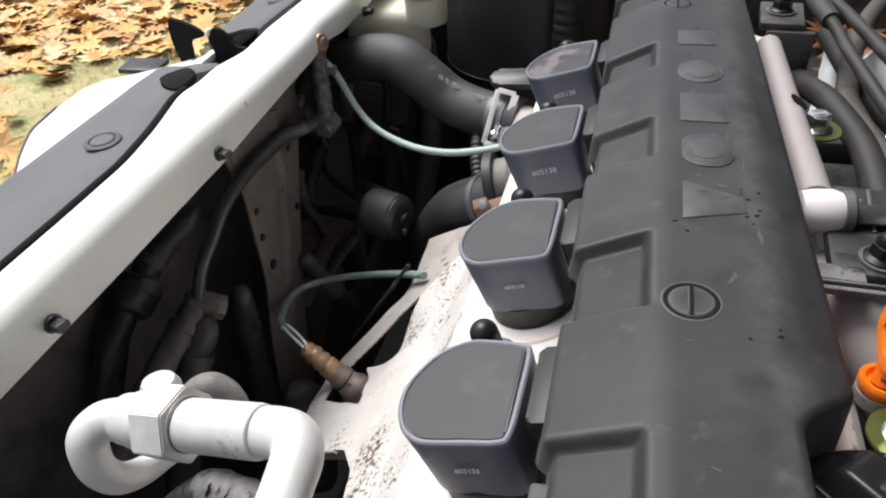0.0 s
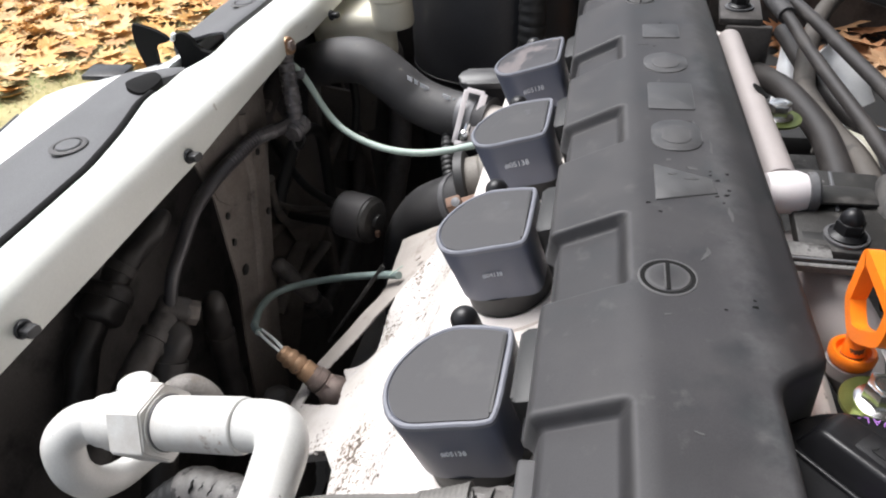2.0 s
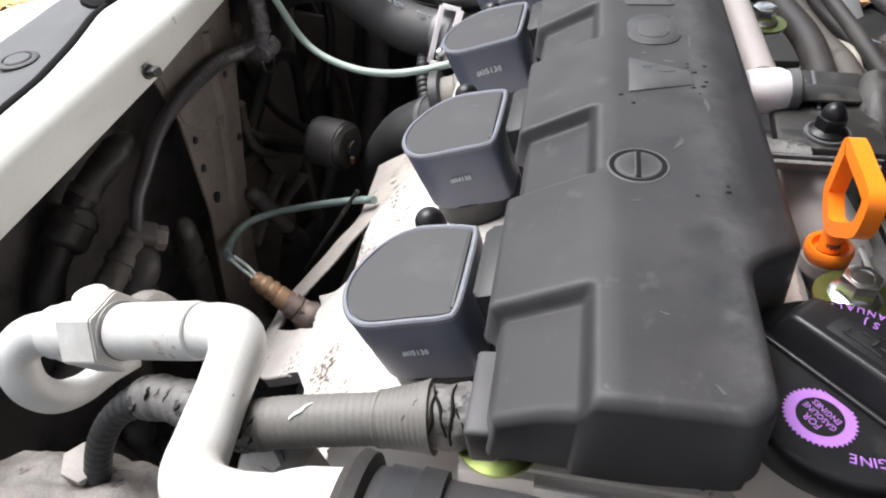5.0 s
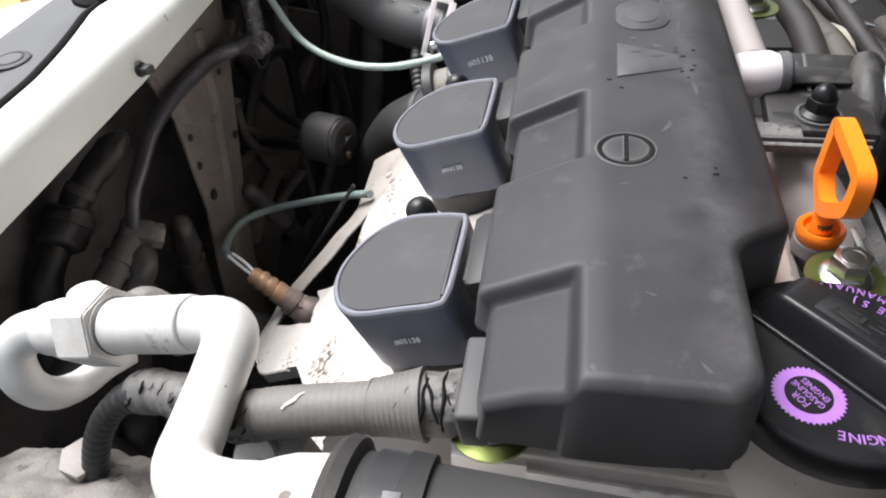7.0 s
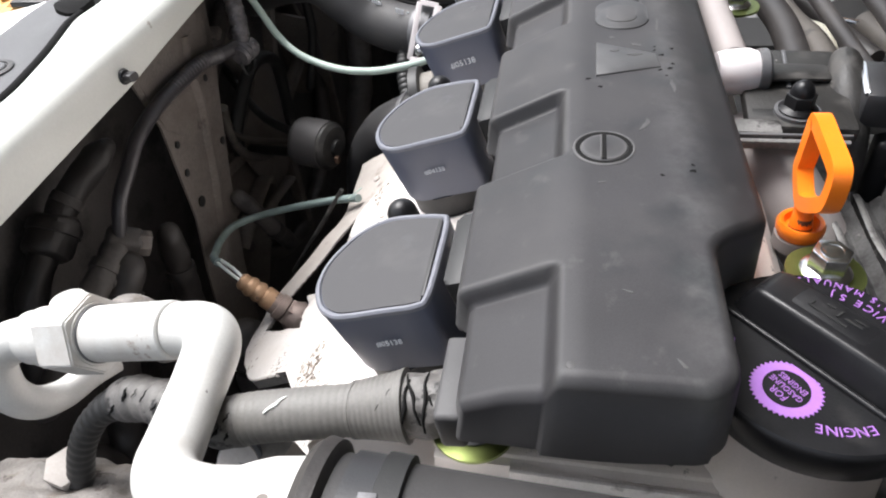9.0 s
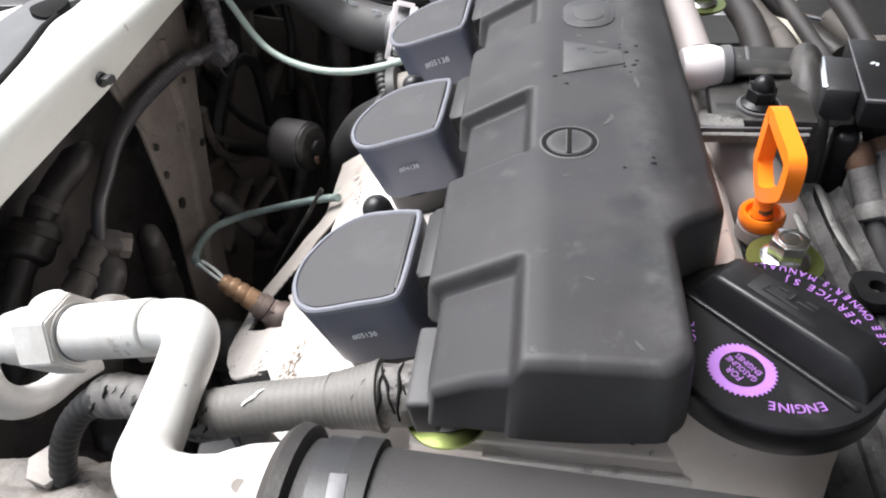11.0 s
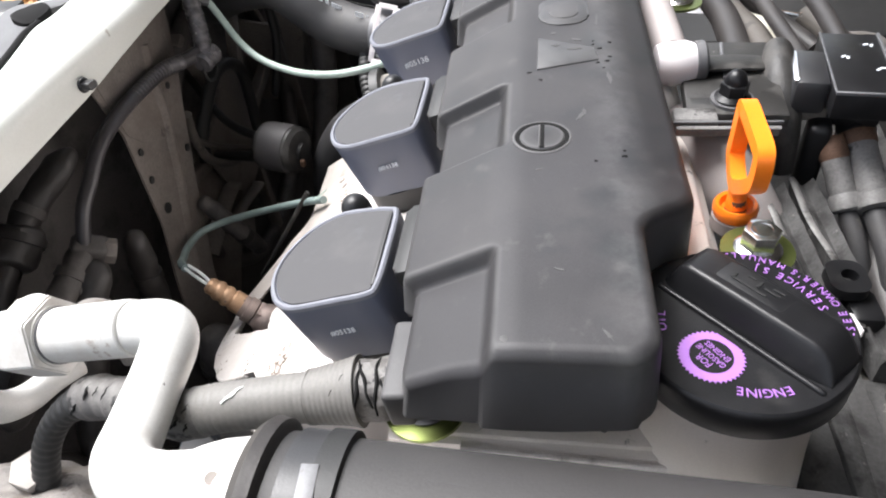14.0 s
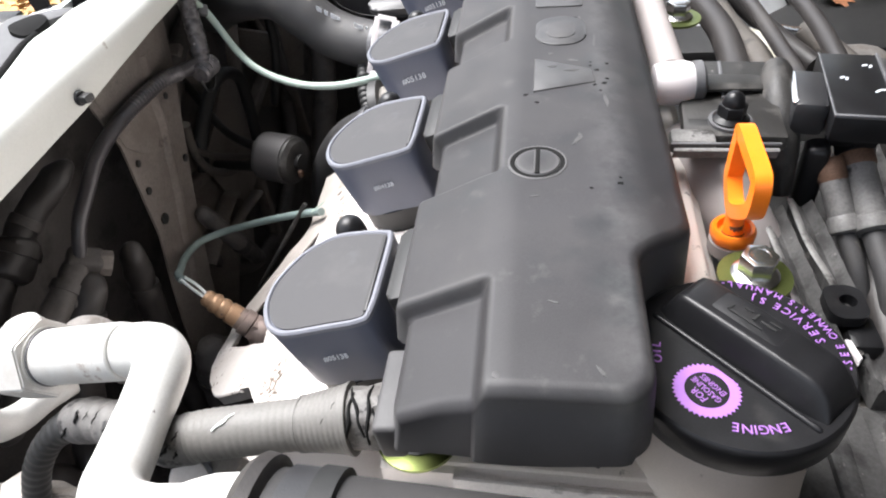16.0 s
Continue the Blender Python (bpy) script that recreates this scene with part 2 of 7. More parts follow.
M_GREYPL = material("grey_weathered_plastic", (0.085, 0.086, 0.090), 0.62, vary=0.25, scale=18, fine=1200, bump=0.0002, spec=0.3)
M_CASTD = material("dusty_cast_pipe", (0.15, 0.138, 0.122), 0.65, vary=0.3, scale=40, fine=700)
M_TANK = material("cream_translucent_plastic", (0.66, 0.63, 0.52), 0.4, vary=0.06, scale=40, fine=900)
M_STEEL = material("dull_grey_steel", (0.13, 0.13, 0.135), 0.55, metal=0.5, vary=0.2, scale=120, fine=1500, spots=[((0.1, 0.09, 0.085), 110, 0.62, 0.7)])
M_STRAP = material("weathered_grey_casting", (0.050, 0.049, 0.048), 0.65, vary=0.45, scale=110, fine=900, bump=0.001, spots=[((0.016, 0.015, 0.015), 70, 0.52, 0.7, 0.1), ((0.20, 0.19, 0.18), 150, 0.62, 0.7, 0.06)])
M_DUCT = material("satin_black_duct", (0.030, 0.030, 0.033), 0.42, vary=0.25, scale=18, fine=600, spots=[((0.05, 0.05, 0.05), 20, 0.6, 0.55)])
M_CABLE = material("dusty_black_cable", (0.036, 0.033, 0.036), 0.36, vary=0.35, scale=80, fine=900, spots=[((0.11, 0.105, 0.11), 210, 0.64, 0.5, 0.05)])
M_MOTOR = material("grey_motor_can", (0.044, 0.041, 0.041), 0.6, vary=0.25, scale=40, fine=900)
# the palest specks are glints on the crinkles, put into the colour
M_FOIL = material("grey_foil_wrap", (0.11, 0.105, 0.11), 0.32, metal=0.3, vary=0.4, scale=260, fine=1500, bump=0.0010, spots=[((0.040, 0.037, 0.039), 130, 0.46, 0.45, 0.2), ((0.50, 0.49, 0.50), 330, 0.63, 0.3, 0.04)])
M_WORN = material("worn_grey_tube", (0.15, 0.146, 0.142), 0.55, vary=0.4, scale=90, fine=900, bump=0.0008, spots=[((0.026, 0.024, 0.023), 90, 0.53, 0.6, 0.08), ((0.25, 0.24, 0.23), 130, 0.63, 0.6, 0.06)])
M_TAPE_OLD = material("cracked_old_tape", (0.085, 0.08, 0.077), 0.55, vary=0.35, scale=90, fine=1200, bump=0.0008, spots=[((0.115, 0.11, 0.104), 70, 0.50, 0.6, 0.1), ((0.016, 0.015, 0.015), 130, 0.56, 0.7, 0.05)])


# ---- geometry helpers ----
FRAMES = {}


def thing(name, label, category, m=None, group=""):
    ob = tagged(new(name), label, category, group)
    ob.empty_display_size = 0.01
    m = m or Matrix()
    ob.matrix_basis = m
    FRAMES[ob] = m
    return ob


def finish(bm, name, mat, angle=38):
    me = bpy.data.meshes.new(name)
    bmesh.ops.recalc_face_normals(bm, faces=bm.faces)
    bm.to_mesh(me)
    bm.free()
    me.materials.append(mat)
    me.shade_smooth()
    me.set_sharp_from_angle(angle=radians(angle))
    return me


def part(name, bm, mat, parent, label="", local=False, angle=38):
    """One mesh under a thing or under a part; bm is in the world's metres unless local."""
    m = FRAMES[parent]
    if not local:
        bm.transform(m.inverted())
    ob = new(name, finish(bm, name, mat, angle))
    ob.parent = parent
    FRAMES[ob] = m
    if label:
        tagged(ob, label)
    return ob


def solo(name, bm, mat, label, category, kind="", group="", angle=38):
    """A thing that is one mesh, with its origin at its base."""
    zs = [v.co.z for v in bm.verts]
    c = sum((v.co for v in bm.verts), Vector()) / len(bm.verts)
    m = Matrix.Translation((c.x, c.y, min(zs)))
    bm.transform(m.inverted())
    ob = tagged(new(name, finish(bm, name, mat, angle)), label, category, group, kind)
    ob.matrix_basis = m
    FRAMES[ob] = m
    return ob


def spline(points, per=10):
    """A smooth line through the points."""
    p = [Vector(q) for q in points]
    if len(p) == 2:
        return [p[0].lerp(p[1], k / per) for k in range(per + 1)]
    p = [p[0] * 2 - p[1]] + p + [p[-1] * 2 - p[-2]]
    out = []
    for i in range(1, len(p) - 2):
        for k in range(per):
            t = k / per
            out.append(0.5 * (2 * p[i] + (p[i + 1] - p[i - 1]) * t + (2 * p[i - 1] - 5 * p[i] + 4 * p[i + 1] - p[i + 2]) * t * t
                              + (3 * p[i] - p[i - 1] - 3 * p[i + 1] + p[i + 2]) * t ** 3))
    out.append(p[-2])
    return out


def tube(points, radius, segs=16, per=10, smooth=True, section=None, bm=None):
    """A pipe along the points; radius is a number, a list or a function of the share of the way."""
    bm = bm or bmesh.new()
    line = spline(points, per) if smooth else [Vector(q) for q in points]
    n = len(line)
    along = [0.0]
    for a, b in zip(line, line[1:]):
        along.append(along[-1] + (b - a).length)
    up = Vector((0.13, 0.21, 0.97))
    rings = []
    for i, c in enumerate(line):
        d = (line[min(i + 1, n - 1)] - line[max(i - 1, 0)]).normalized()
        side = (up - d * up.dot(d)).normalized()
        up = side
        other = d.cross(side)
        s = along[i] / along[-1]
        r = radius(s) if callable(radius) else (np.interp(s, np.linspace(0, 1, len(radius)), radius) if isinstance(radius, (list, tuple)) else radius)
        ring = []
        for k in range(segs):
            a = 2 * math.pi * k / segs
            w, h = section(a) if section else (math.cos(a), math.sin(a))
            ring.append(bm.verts.new(c + (side * w + other * h) * r))
        rings.append(ring)
    for a, b in zip(rings, rings[1:]):
        for k in range(segs):
            bm.faces.new((a[k], a[(k + 1) % segs], b[(k + 1) % segs], b[k]))
    bm.faces.new(rings[0])
    bm.faces.new(rings[-1])
    return bm


def lathe(profile, segs=32, m=None, bm=None, wobble=None):
    """Turns (radius, height) pairs round the z axis."""
    bm = bm or bmesh.new()
    m = m or Matrix()
    rings = []
    for r, z in profile:
        rings.append([bm.verts.new(m @ Vector(((r + (wobble(2 * math.pi * k / segs) if wobble else 0)) * math.cos(2 * math.pi * k / segs),
                                               (r + (wobble(2 * math.pi * k / segs) if wobble else 0)) * math.sin(2 * math.pi * k / segs), z))) for k in range(segs)])
    for a, b in zip(rings, rings[1:]):
        for k in range(segs):
            bm.faces.new((a[k], a[(k + 1) % segs], b[(k + 1) % segs], b[k]))
    bm.faces.new(rings[0])
    bm.faces.new(rings[-1])
    return bm


def prism(outline, z0, z1, m=None, bevel=0.0, bm=None, shrink=1.0, segments=2):
    """A plate with that outline (x, y), from z0 to z1; shrink scales the lower outline about its middle."""
    own = bmesh.new()
    cx, cy = sum(p[0] for p in outline) / len(outline), sum(p[1] for p in outline) / len(outline)
    low = [own.verts.new((cx + (x - cx) * shrink, cy + (y - cy) * shrink, z0)) for x, y in outline]
    top = [own.verts.new((x, y, z1)) for x, y in outline]
    k = len(outline)
    for i in range(k):
        own.faces.new((low[i], low[(i + 1) % k], top[(i + 1) % k], top[i]))
    lf, tf = own.faces.new(low[::-1]), own.faces.new(top)
    if bevel:
        bmesh.ops.bevel(own, geom=list(tf.edges) + list(lf.edges), offset=bevel, segments=segments, affect="EDGES", profile=0.5)
    if m:
        own.transform(m)
    if bm is None:
        return own
    return merge(bm, own)


def merge(bm, own):
    me = bpy.data.meshes.new("tmp")
    own.to_mesh(me)
    own.free()
    bm.from_mesh(me)
    bpy.data.meshes.remove(me)
    return bm


def box(size, m=None, bevel=0.002, bm=None, segments=2):
    own = bmesh.new()
    bmesh.ops.create_cube(own, size=1.0)
    bmesh.ops.scale(own, vec=size, verts=own.verts)
    if bevel:
        bmesh.ops.bevel(own, geom=list(own.edges), offset=min(bevel, min(size) * 0.45), segments=segments, affect="EDGES", profile=0.5)
    if m:
        own.transform(m)
    return own if bm is None else merge(bm, own)


def circle(r, n, cx=0.0, cy=0.0, start=0.0):
    return [(cx + r * math.cos(start + 2 * math.pi * k / n), cy + r * math.sin(start + 2 * math.pi * k / n)) for k in range(n)]


def rounded(w, h, r, n=5, cx=0.0, cy=0.0):
    out = []
    for qx, qy, a0 in ((1, 1, 0), (-1, 1, 90), (-1, -1, 180), (1, -1, 270)):
        for k in range(n + 1):
            a = radians(a0 + 90 * k / n)
            out.append((cx + qx * (w / 2 - r) + r * math.cos(a), cy + qy * (h / 2 - r) + r * math.sin(a)))
    return out


def along_axis(p, q):
    """The pose whose z axis runs from p towards q, at p."""
    return Matrix.Translation(p) @ (Vector(q) - Vector(p)).to_track_quat("Z", "Y").to_matrix().to_4x4()


def bar(p, q, width, thick, normal, bevel=0.0003, bm=None):
    """A flat strip from p to q whose broad face looks along normal."""
    p, q, n = Vector(p), Vector(q), Vector(normal).normalized()
    x = (q - p).normalized()
    n = (n - x * n.dot(x)).normalized()
    y = n.cross(x)
    m = Matrix(((x.x, y.x, n.x, 0), (x.y, y.y, n.y, 0), (x.z, y.z, n.z, 0), (0, 0, 0, 1)))
    return box(((q - p).length, width, thick), Matrix.Translation((p + q) / 2) @ m, bevel, bm)


def letters(text, size, m, depth=0.0002, bm=None, squeeze=1.0):
    """Letters of the built-in font as a mesh, centred at m, in its x-y plane."""
    cu = bpy.data.curves.new("letters", "FONT")
    cu.body, cu.size, cu.align_x, cu.align_y, cu.extrude, cu.resolution_u = text, size, "CENTER", "CENTER", depth, 2
    ob = bpy.data.objects.new("letters", cu)
    scene.collection.objects.link(ob)
    me = bpy.data.meshes.new_from_object(ob.evaluated_get(bpy.context.evaluated_depsgraph_get()))
    bpy.data.objects.remove(ob)
    own = bmesh.new()
    own.from_mesh(me)
    bpy.data.meshes.remove(me)
    bmesh.ops.scale(own, vec=(squeeze, 1, 1), verts=own.verts)
    own.transform(m)
    return own if bm is None else merge(bm, own)


def arc_letters(text, size, radius, mid_deg, m, inward=False, spread=0.78, bm=None, depth=0.0002):
    """Letters round an arc; inward turns their heads to the centre."""
    bm = bm or bmesh.new()
    widths = [0.45 if c in "I'- " else 1.0 for c in text]
    total = sum(widths) * size * spread
    at = -total / 2
    for c, w in zip(text, widths):
        mid = at + w * size * spread / 2
        at += w * size * spread
        if c == " ":
            continue
        a = radians(mid_deg) - mid / radius if not inward else radians(mid_deg) + mid / radius
        turn = a - math.pi / 2 if not inward else a + math.pi / 2
        place = m @ Matrix.Translation((radius * math.cos(a), radius * math.sin(a), 0)) @ Matrix.Rotation(turn, 4, "Z")
        letters(c, size, place, depth, bm)
    return bm


def hex_bolt(name, label, at, axis, width, height, washer=0.0, washer_mat=None, head_mat=None, dome=False, stud=0.0):
    """A hexagon head with its flange, on a washer."""
    m = along_axis(at, Vector(at) + Vector(axis))
    ob = thing(name, label, "bolt", m)
    z = 0.0
    if washer:
        part("washer", lathe([(width * 0.45, 0), (washer, 0), (washer, 0.0012), (width * 0.45, 0.0012)], 32), washer_mat, ob, "yellow zinc washer", local=True)
        z = 0.0012
    part("flange", lathe([(width * 0.72, z), (width * 0.74, z + 0.0008), (width * 0.55, z + 0.0022), (0.001, z + 0.0022)], 28), head_mat, ob, local=True)
    hd = prism(circle(width * 0.577, 6), z + 0.001, z + height, bevel=width * 0.07)
    part("head", hd, head_mat, ob, local=True)
    if dome:
        part("dome", lathe([(width * 0.48, z + height - 0.001)] + [(width * 0.46 * math.cos(a), z + height + width * 0.55 * math.sin(a)) for a in np.linspace(0, 1.5, 8)], 24), head_mat, ob, local=True)
    else:
        part("head_mark", lathe([(width * 0.36, z + height - 0.0004), (width * 0.36, z + height + 0.0002), (width * 0.3, z + height + 0.0002), (width * 0.3, z + height - 0.0004)], 20), head_mat, ob, local=True)
    return ob


# ---- engine: valve cover ----
def slab_along_y(profile, ys, bm=None):
    """A bar with that (x, z) section between the y values given."""
    bm = bm or bmesh.new()
    rings = [[bm.verts.new((x, y, z)) for x, z in profile] for y in ys]
    k = len(profile)
    for a, b in zip(rings, rings[1:]):
        for i in range(k):
            bm.faces.new((a[i], a[(i + 1) % k], b[(i + 1) % k], b[i]))
    bm.faces.new(rings[0])
    bm.faces.new(rings[-1][::-1])
    return bm


COIL_TILT = -17.0
COIL_AT = [(-0.0052, 0.1126, 0.985), (-0.0066, 0.1955, 0.985), (-0.0073, 0.2790, 0.985), (-0.0083, 0.3620, 0.985)]


def coil_pose(k):
    return Matrix.Translation(COIL_AT[k]) @ pose(0, 0, 0, 0, COIL_TILT, 0)


valve_cover = thing("valve_cover", "painted silver-grey aluminium valve cover with cast ribs", "engine part", Matrix.Translation((0.03, 0.26, 0.90)))
bm = slab_along_y([(-0.052, 0.86), (-0.052, 0.922), (-0.044, 0.934), (0.004, 0.9495), (0.012, 0.958), (0.022, 0.9665), (0.090, 0.9645), (0.098, 0.958), (0.101, 0.946), (0.101, 0.86)], [0.100, 0.47])
bmesh.ops.bevel(bm, geom=[e for e in bm.edges if abs(e.verts[0].co.y - e.verts[1].co.y) > 0.1], offset=0.004, segments=3, affect="EDGES")
part("casting", bm, M_ALU, valve_cover)
def shelf(points, x0, x1, bend=0.0, fall=0.0, n=40):
    """A ledge across the front of the engine with that (y, z) section; it falls to one end, which curves back."""
    bm = bmesh.new()
    rows = []
    for x in np.linspace(x0, x1, n):
        back = bend * max(0.0, (x - 0.070) / 0.028) ** 2
        rows.append([bm.verts.new((x, y + back * (1 if y < 0.0868 else 0.25), z - fall * (x - 0.019))) for y, z in points])
    for a, b in zip(rows, rows[1:]):
        for i in range(len(points)):
            bm.faces.new((a[i], a[(i + 1) % len(points)], b[(i + 1) % len(points)], b[i]))
    bm.faces.new(rows[0])
    bm.faces.new(rows[-1])
    return bm


part("front_casting", shelf([(0.1005, 0.870), (0.1005, 0.9562), (0.0880, 0.9556), (0.0868, 0.9550), (0.0866, 0.9535), (0.0846, 0.9527), (0.0846, 0.870)], -0.002, 0.100, 0.003, 0.043), M_ALU, valve_cover)
# rubbed metal and the ridge's highlight share one paler colour
part("front_ridge", shelf([(0.0868, 0.9500), (0.0866, 0.9535), (0.0850, 0.9531), (0.0840, 0.9532), (0.0832, 0.9538), (0.0825, 0.9536), (0.0823, 0.9522), (0.0823, 0.9400), (0.0868, 0.9400)], 0.0185, 0.0970, 0.0045, 0.070), M_ALU_RUB, valve_cover, "rubbed bright ridge along the front edge")
part("front_flange", shelf([(0.0845, 0.925), (0.0845, 0.9455), (0.0700, 0.9440), (0.0630, 0.9415), (0.0625, 0.925)], -0.020, 0.106, 0.0, 0.07), M_ALU, valve_cover)
for k in range(4):
    m = coil_pose(k) @ Matrix.Translation((-0.019, 0.017, 0))
    part("coil_tower", lathe([(0.030, -0.060), (0.0265, -0.0385), (0.0255, -0.036), (0.019, -0.0355), (0.018, -0.04)], 40, m), M_ALU, valve_cover)
    m2 = coil_pose(k) @ Matrix.Translation((-0.0208, 0.0486, 0))
    part("bolt_boss", lathe([(0.0085, -0.06), (0.0065, -0.022), (0.006, -0.0195), (0.001, -0.0195)], 20, m2), M_ALU, valve_cover)
part("filler_neck", lathe([(0.0260, 0.930), (0.0240, 0.948), (0.0225, 0.966), (0.0222, 0.979), (0.018, 0.979)], 40, Matrix.Translation((0.0885, 0.1012, 0))), M_ALU, valve_cover, "pinkish-grey cast oil filler neck")

# ---- engine cover ----
COVER_Y0, COVER_Y1 = 0.0725, 0.468
LEDGES = [(0.060, 0.1065), (0.1525, 0.1885), (0.2400, 0.2725), (0.3270, 0.3570), (0.4245, 0.462)]


def smooth01(a, b, x):
    t = min(1.0, max(0.0, (x - a) / (b - a)))
    return t * t * (3 - 2 * t)


def skew(y):
    """The cover lies slightly turned on the engine."""
    return -0.018 * (y - 0.13)


def cover_top(y):
    return 1.0068 - 0.02 * (y - 0.154)


def in_pocket(y):
    return max(smooth01(a - 0.0012, a + 0.0012, y) * (1 - smooth01(b - 0.0016, b + 0.0016, y)) for a, b in LEDGES)


def cover_left(y):
    return 0.0034 + 0.0034 * in_pocket(y)


def cover_right(y):
    return 0.0648 + 0.0162 * smooth01(0.113, 0.136, y)


def smin(a, b, k):
    h = min(1.0, max(0.0, 0.5 + 0.5 * (b - a) / k))
    return b * (1 - h) + a * h - k * h * (1 - h)


def cover_height(x, y):
    """The height of the shell; x is counted from the turned axis."""
    t = cover_top(y)
    z = smin(t, t + 0.50 * (x - 0.0300), 0.0028)
    z = smin(z, t - 0.46 * (x - 0.0662), 0.0022)
    z -= 0.0054 * in_pocket(y) * (1 - smooth01(0.0262, 0.0296, x))
    xl, xr = cover_left(y), cover_right(y)
    # the front corner beside the filler cap is rounded in plan
    ex, ey, c = xr - x, y - COVER_Y0, 0.0085
    front = c - math.hypot(c - ex, c - ey) if ex < c and ey < c else min(ex, ey)
    for e, rr in ((x - xl, 0.0020), (front, 0.0036), (COVER_Y1 - y, 0.004)):
        if e < rr:
            z -= rr - math.sqrt(max(0.0, rr * rr - (rr - max(0.0, e)) ** 2))
    return z


def set_back(x, y):
    """The front of the first pocket stands a little behind the front of the main top."""
    return 0.0026 * (1 - smooth01(0.016, 0.034, x)) * (1 - smooth01(COVER_Y0, 0.098, y))


def cover_shell():
    bm = bmesh.new()
    ys = sorted(set([round(v, 5) for v in np.arange(COVER_Y0, COVER_Y1, 0.0016)] + [COVER_Y0 + 0.004 * (1 - math.cos(a)) for a in np.linspace(0, 1.57, 9)] + [COVER_Y1]
                    + [round(c + d, 5) for a, b in LEDGES for c in (a, b) for d in (-0.0018, -0.0012, -0.0006, 0, 0.0006, 0.0012, 0.0018)]))
    ys = [y for y in ys if COVER_Y0 <= y <= COVER_Y1]
    share = [0.5 - 0.5 * math.cos(math.pi * (0.06 + 0.88 * k / 119)) for k in range(120)]
    share = [0.0, 0.004, 0.010, 0.018, 0.026] + [0.03 + 0.94 * (s - share[0]) / (share[-1] - share[0]) for s in share] + [0.978, 0.985, 0.991, 0.996, 1.0]
    grid = []
    for y in ys:
        xl, xr = cover_left(y), cover_right(y)
        c = 0.0085
        for e in (y - COVER_Y0, COVER_Y1 - y):
            if e < c:
                inset = c - math.sqrt(c * c - (c - e) ** 2)
                xl, xr = xl + inset * 0.3, xr - inset
        xs = [xl + (xr - xl) * s for s in share]
        grid.append([bm.verts.new((x + skew(y), y + set_back(x, y), cover_height(x, y))) for x in xs])
    for a, b in zip(grid, grid[1:]):
        for k in range(len(share) - 1):
            bm.faces.new((a[k], a[k + 1], b[k + 1], b[k]))
    rim = [r[0] for r in grid] + grid[-1][1:] + [r[-1] for r in grid[::-1][1:]] + grid[0][::-1][1:-1]
    cx, cy = 0.04, 0.27
    low = []
    for v in rim:
        lx = v.co.x - skew(v.co.y)
        zb = 0.9820 - 0.02 * (v.co.y - COVER_Y0) - 0.008 * smooth01(0.066, 0.078, lx) + 0.0026 * smooth01(0.035, 0.064, lx) * smooth01(0.09, 0.08, v.co.y)
        draft = 0.0012
        d = Vector((math.copysign(draft, lx - cx) if 0.001 < abs(lx - cx) else 0, -draft if v.co.y < COVER_Y0 + 0.001 else (draft if v.co.y > COVER_Y1 - 0.001 else 0), 0))
        low.append(bm.verts.new((v.co.x + d.x, v.co.y + d.y, min(zb, v.co.z - 0.004))))
        if v.co.y < COVER_Y0 + 0.004:
            low[-1].co.y -= 0.75 * set_back(lx, COVER_Y0)
    k = len(rim)
    inner = [bm.verts.new((v.co.x * 0.96 + cx * 0.04, v.co.y * 0.99 + cy * 0.01, v.co.z)) for v in low]
    for i in range(k):
        j = (i + 1) % k
        bm.faces.new((rim[i], rim[j], low[j], low[i]))
        bm.faces.new((low[i], low[j], inner[j], inner[i]))
    return bm


engine_cover = thing("engine_cover", "dusty matte black plastic engine cover with stepped coil pockets", "engine cover", Matrix.Translation((0.045, 0.27, 0.985)))
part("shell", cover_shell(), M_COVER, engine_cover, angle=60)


def on_cover(x, y, lift=0.0):
    return Matrix.Translation((x + skew(y), y, cover_height(x, y) + lift)) @ pose(0, 0, 0, -1.15, 0, 0)


# worn emblem: plain low shapes with rubbed edges
EMBLEMS = [(0.3616, 0.0185, 0.0200, 0.0012, 0.0), (0.3185, 0.0200, 0.0250, 0.0098, 0.62), (0.2805, 0.0190, 0.0270, 0.0012, 0.0), (0.2440, 0.0190, 0.0260, 0.0085, 0.58)]
for y, w, h, r, hollow in EMBLEMS:
    m = on_cover(0.0484, y)
    block = part("emblem_block", prism(rounded(w, h, r, 8), -0.0010, 0.00045, m, bevel=0.0004), M_EMBLEM, engine_cover, "plain embossed emblem shape in worn black")
    if hollow:
        part("emblem_inset", prism(rounded(w * hollow, h * hollow, r * hollow, 8), 0.0, 0.00075, m, bevel=0.0003), M_COVER, block)
block = part("emblem_block", prism([(-0.0098, -0.0128), (0.0110, -0.0065), (0.0098, 0.0030), (-0.0098, 0.0118)], -0.0010, 0.00045, on_cover(0.0484, 0.2085), bevel=0.0004), M_EMBLEM, engine_cover, "plain embossed emblem shape in worn black")
for x, y, w in ((-0.0035, 0.0050, 0.0016), (0.0030, 0.0020, 0.0026)):
    part("emblem_chip", prism([(-w, -0.0003), (0, -0.0009), (w, 0.0), (w * 0.2, 0.0008)], 0.0, 0.0006, on_cover(0.0484 + x, 0.2085 + y)), M_SCUFF_GLINT, block, "pale chipped spot")
part("loom_housing", box((0.0068, 0.0245, 0.0125), pose(0.0062, 0.0880, 0.9802, 0, -6, 0), 0.0014, segments=3), M_COVER, engine_cover)
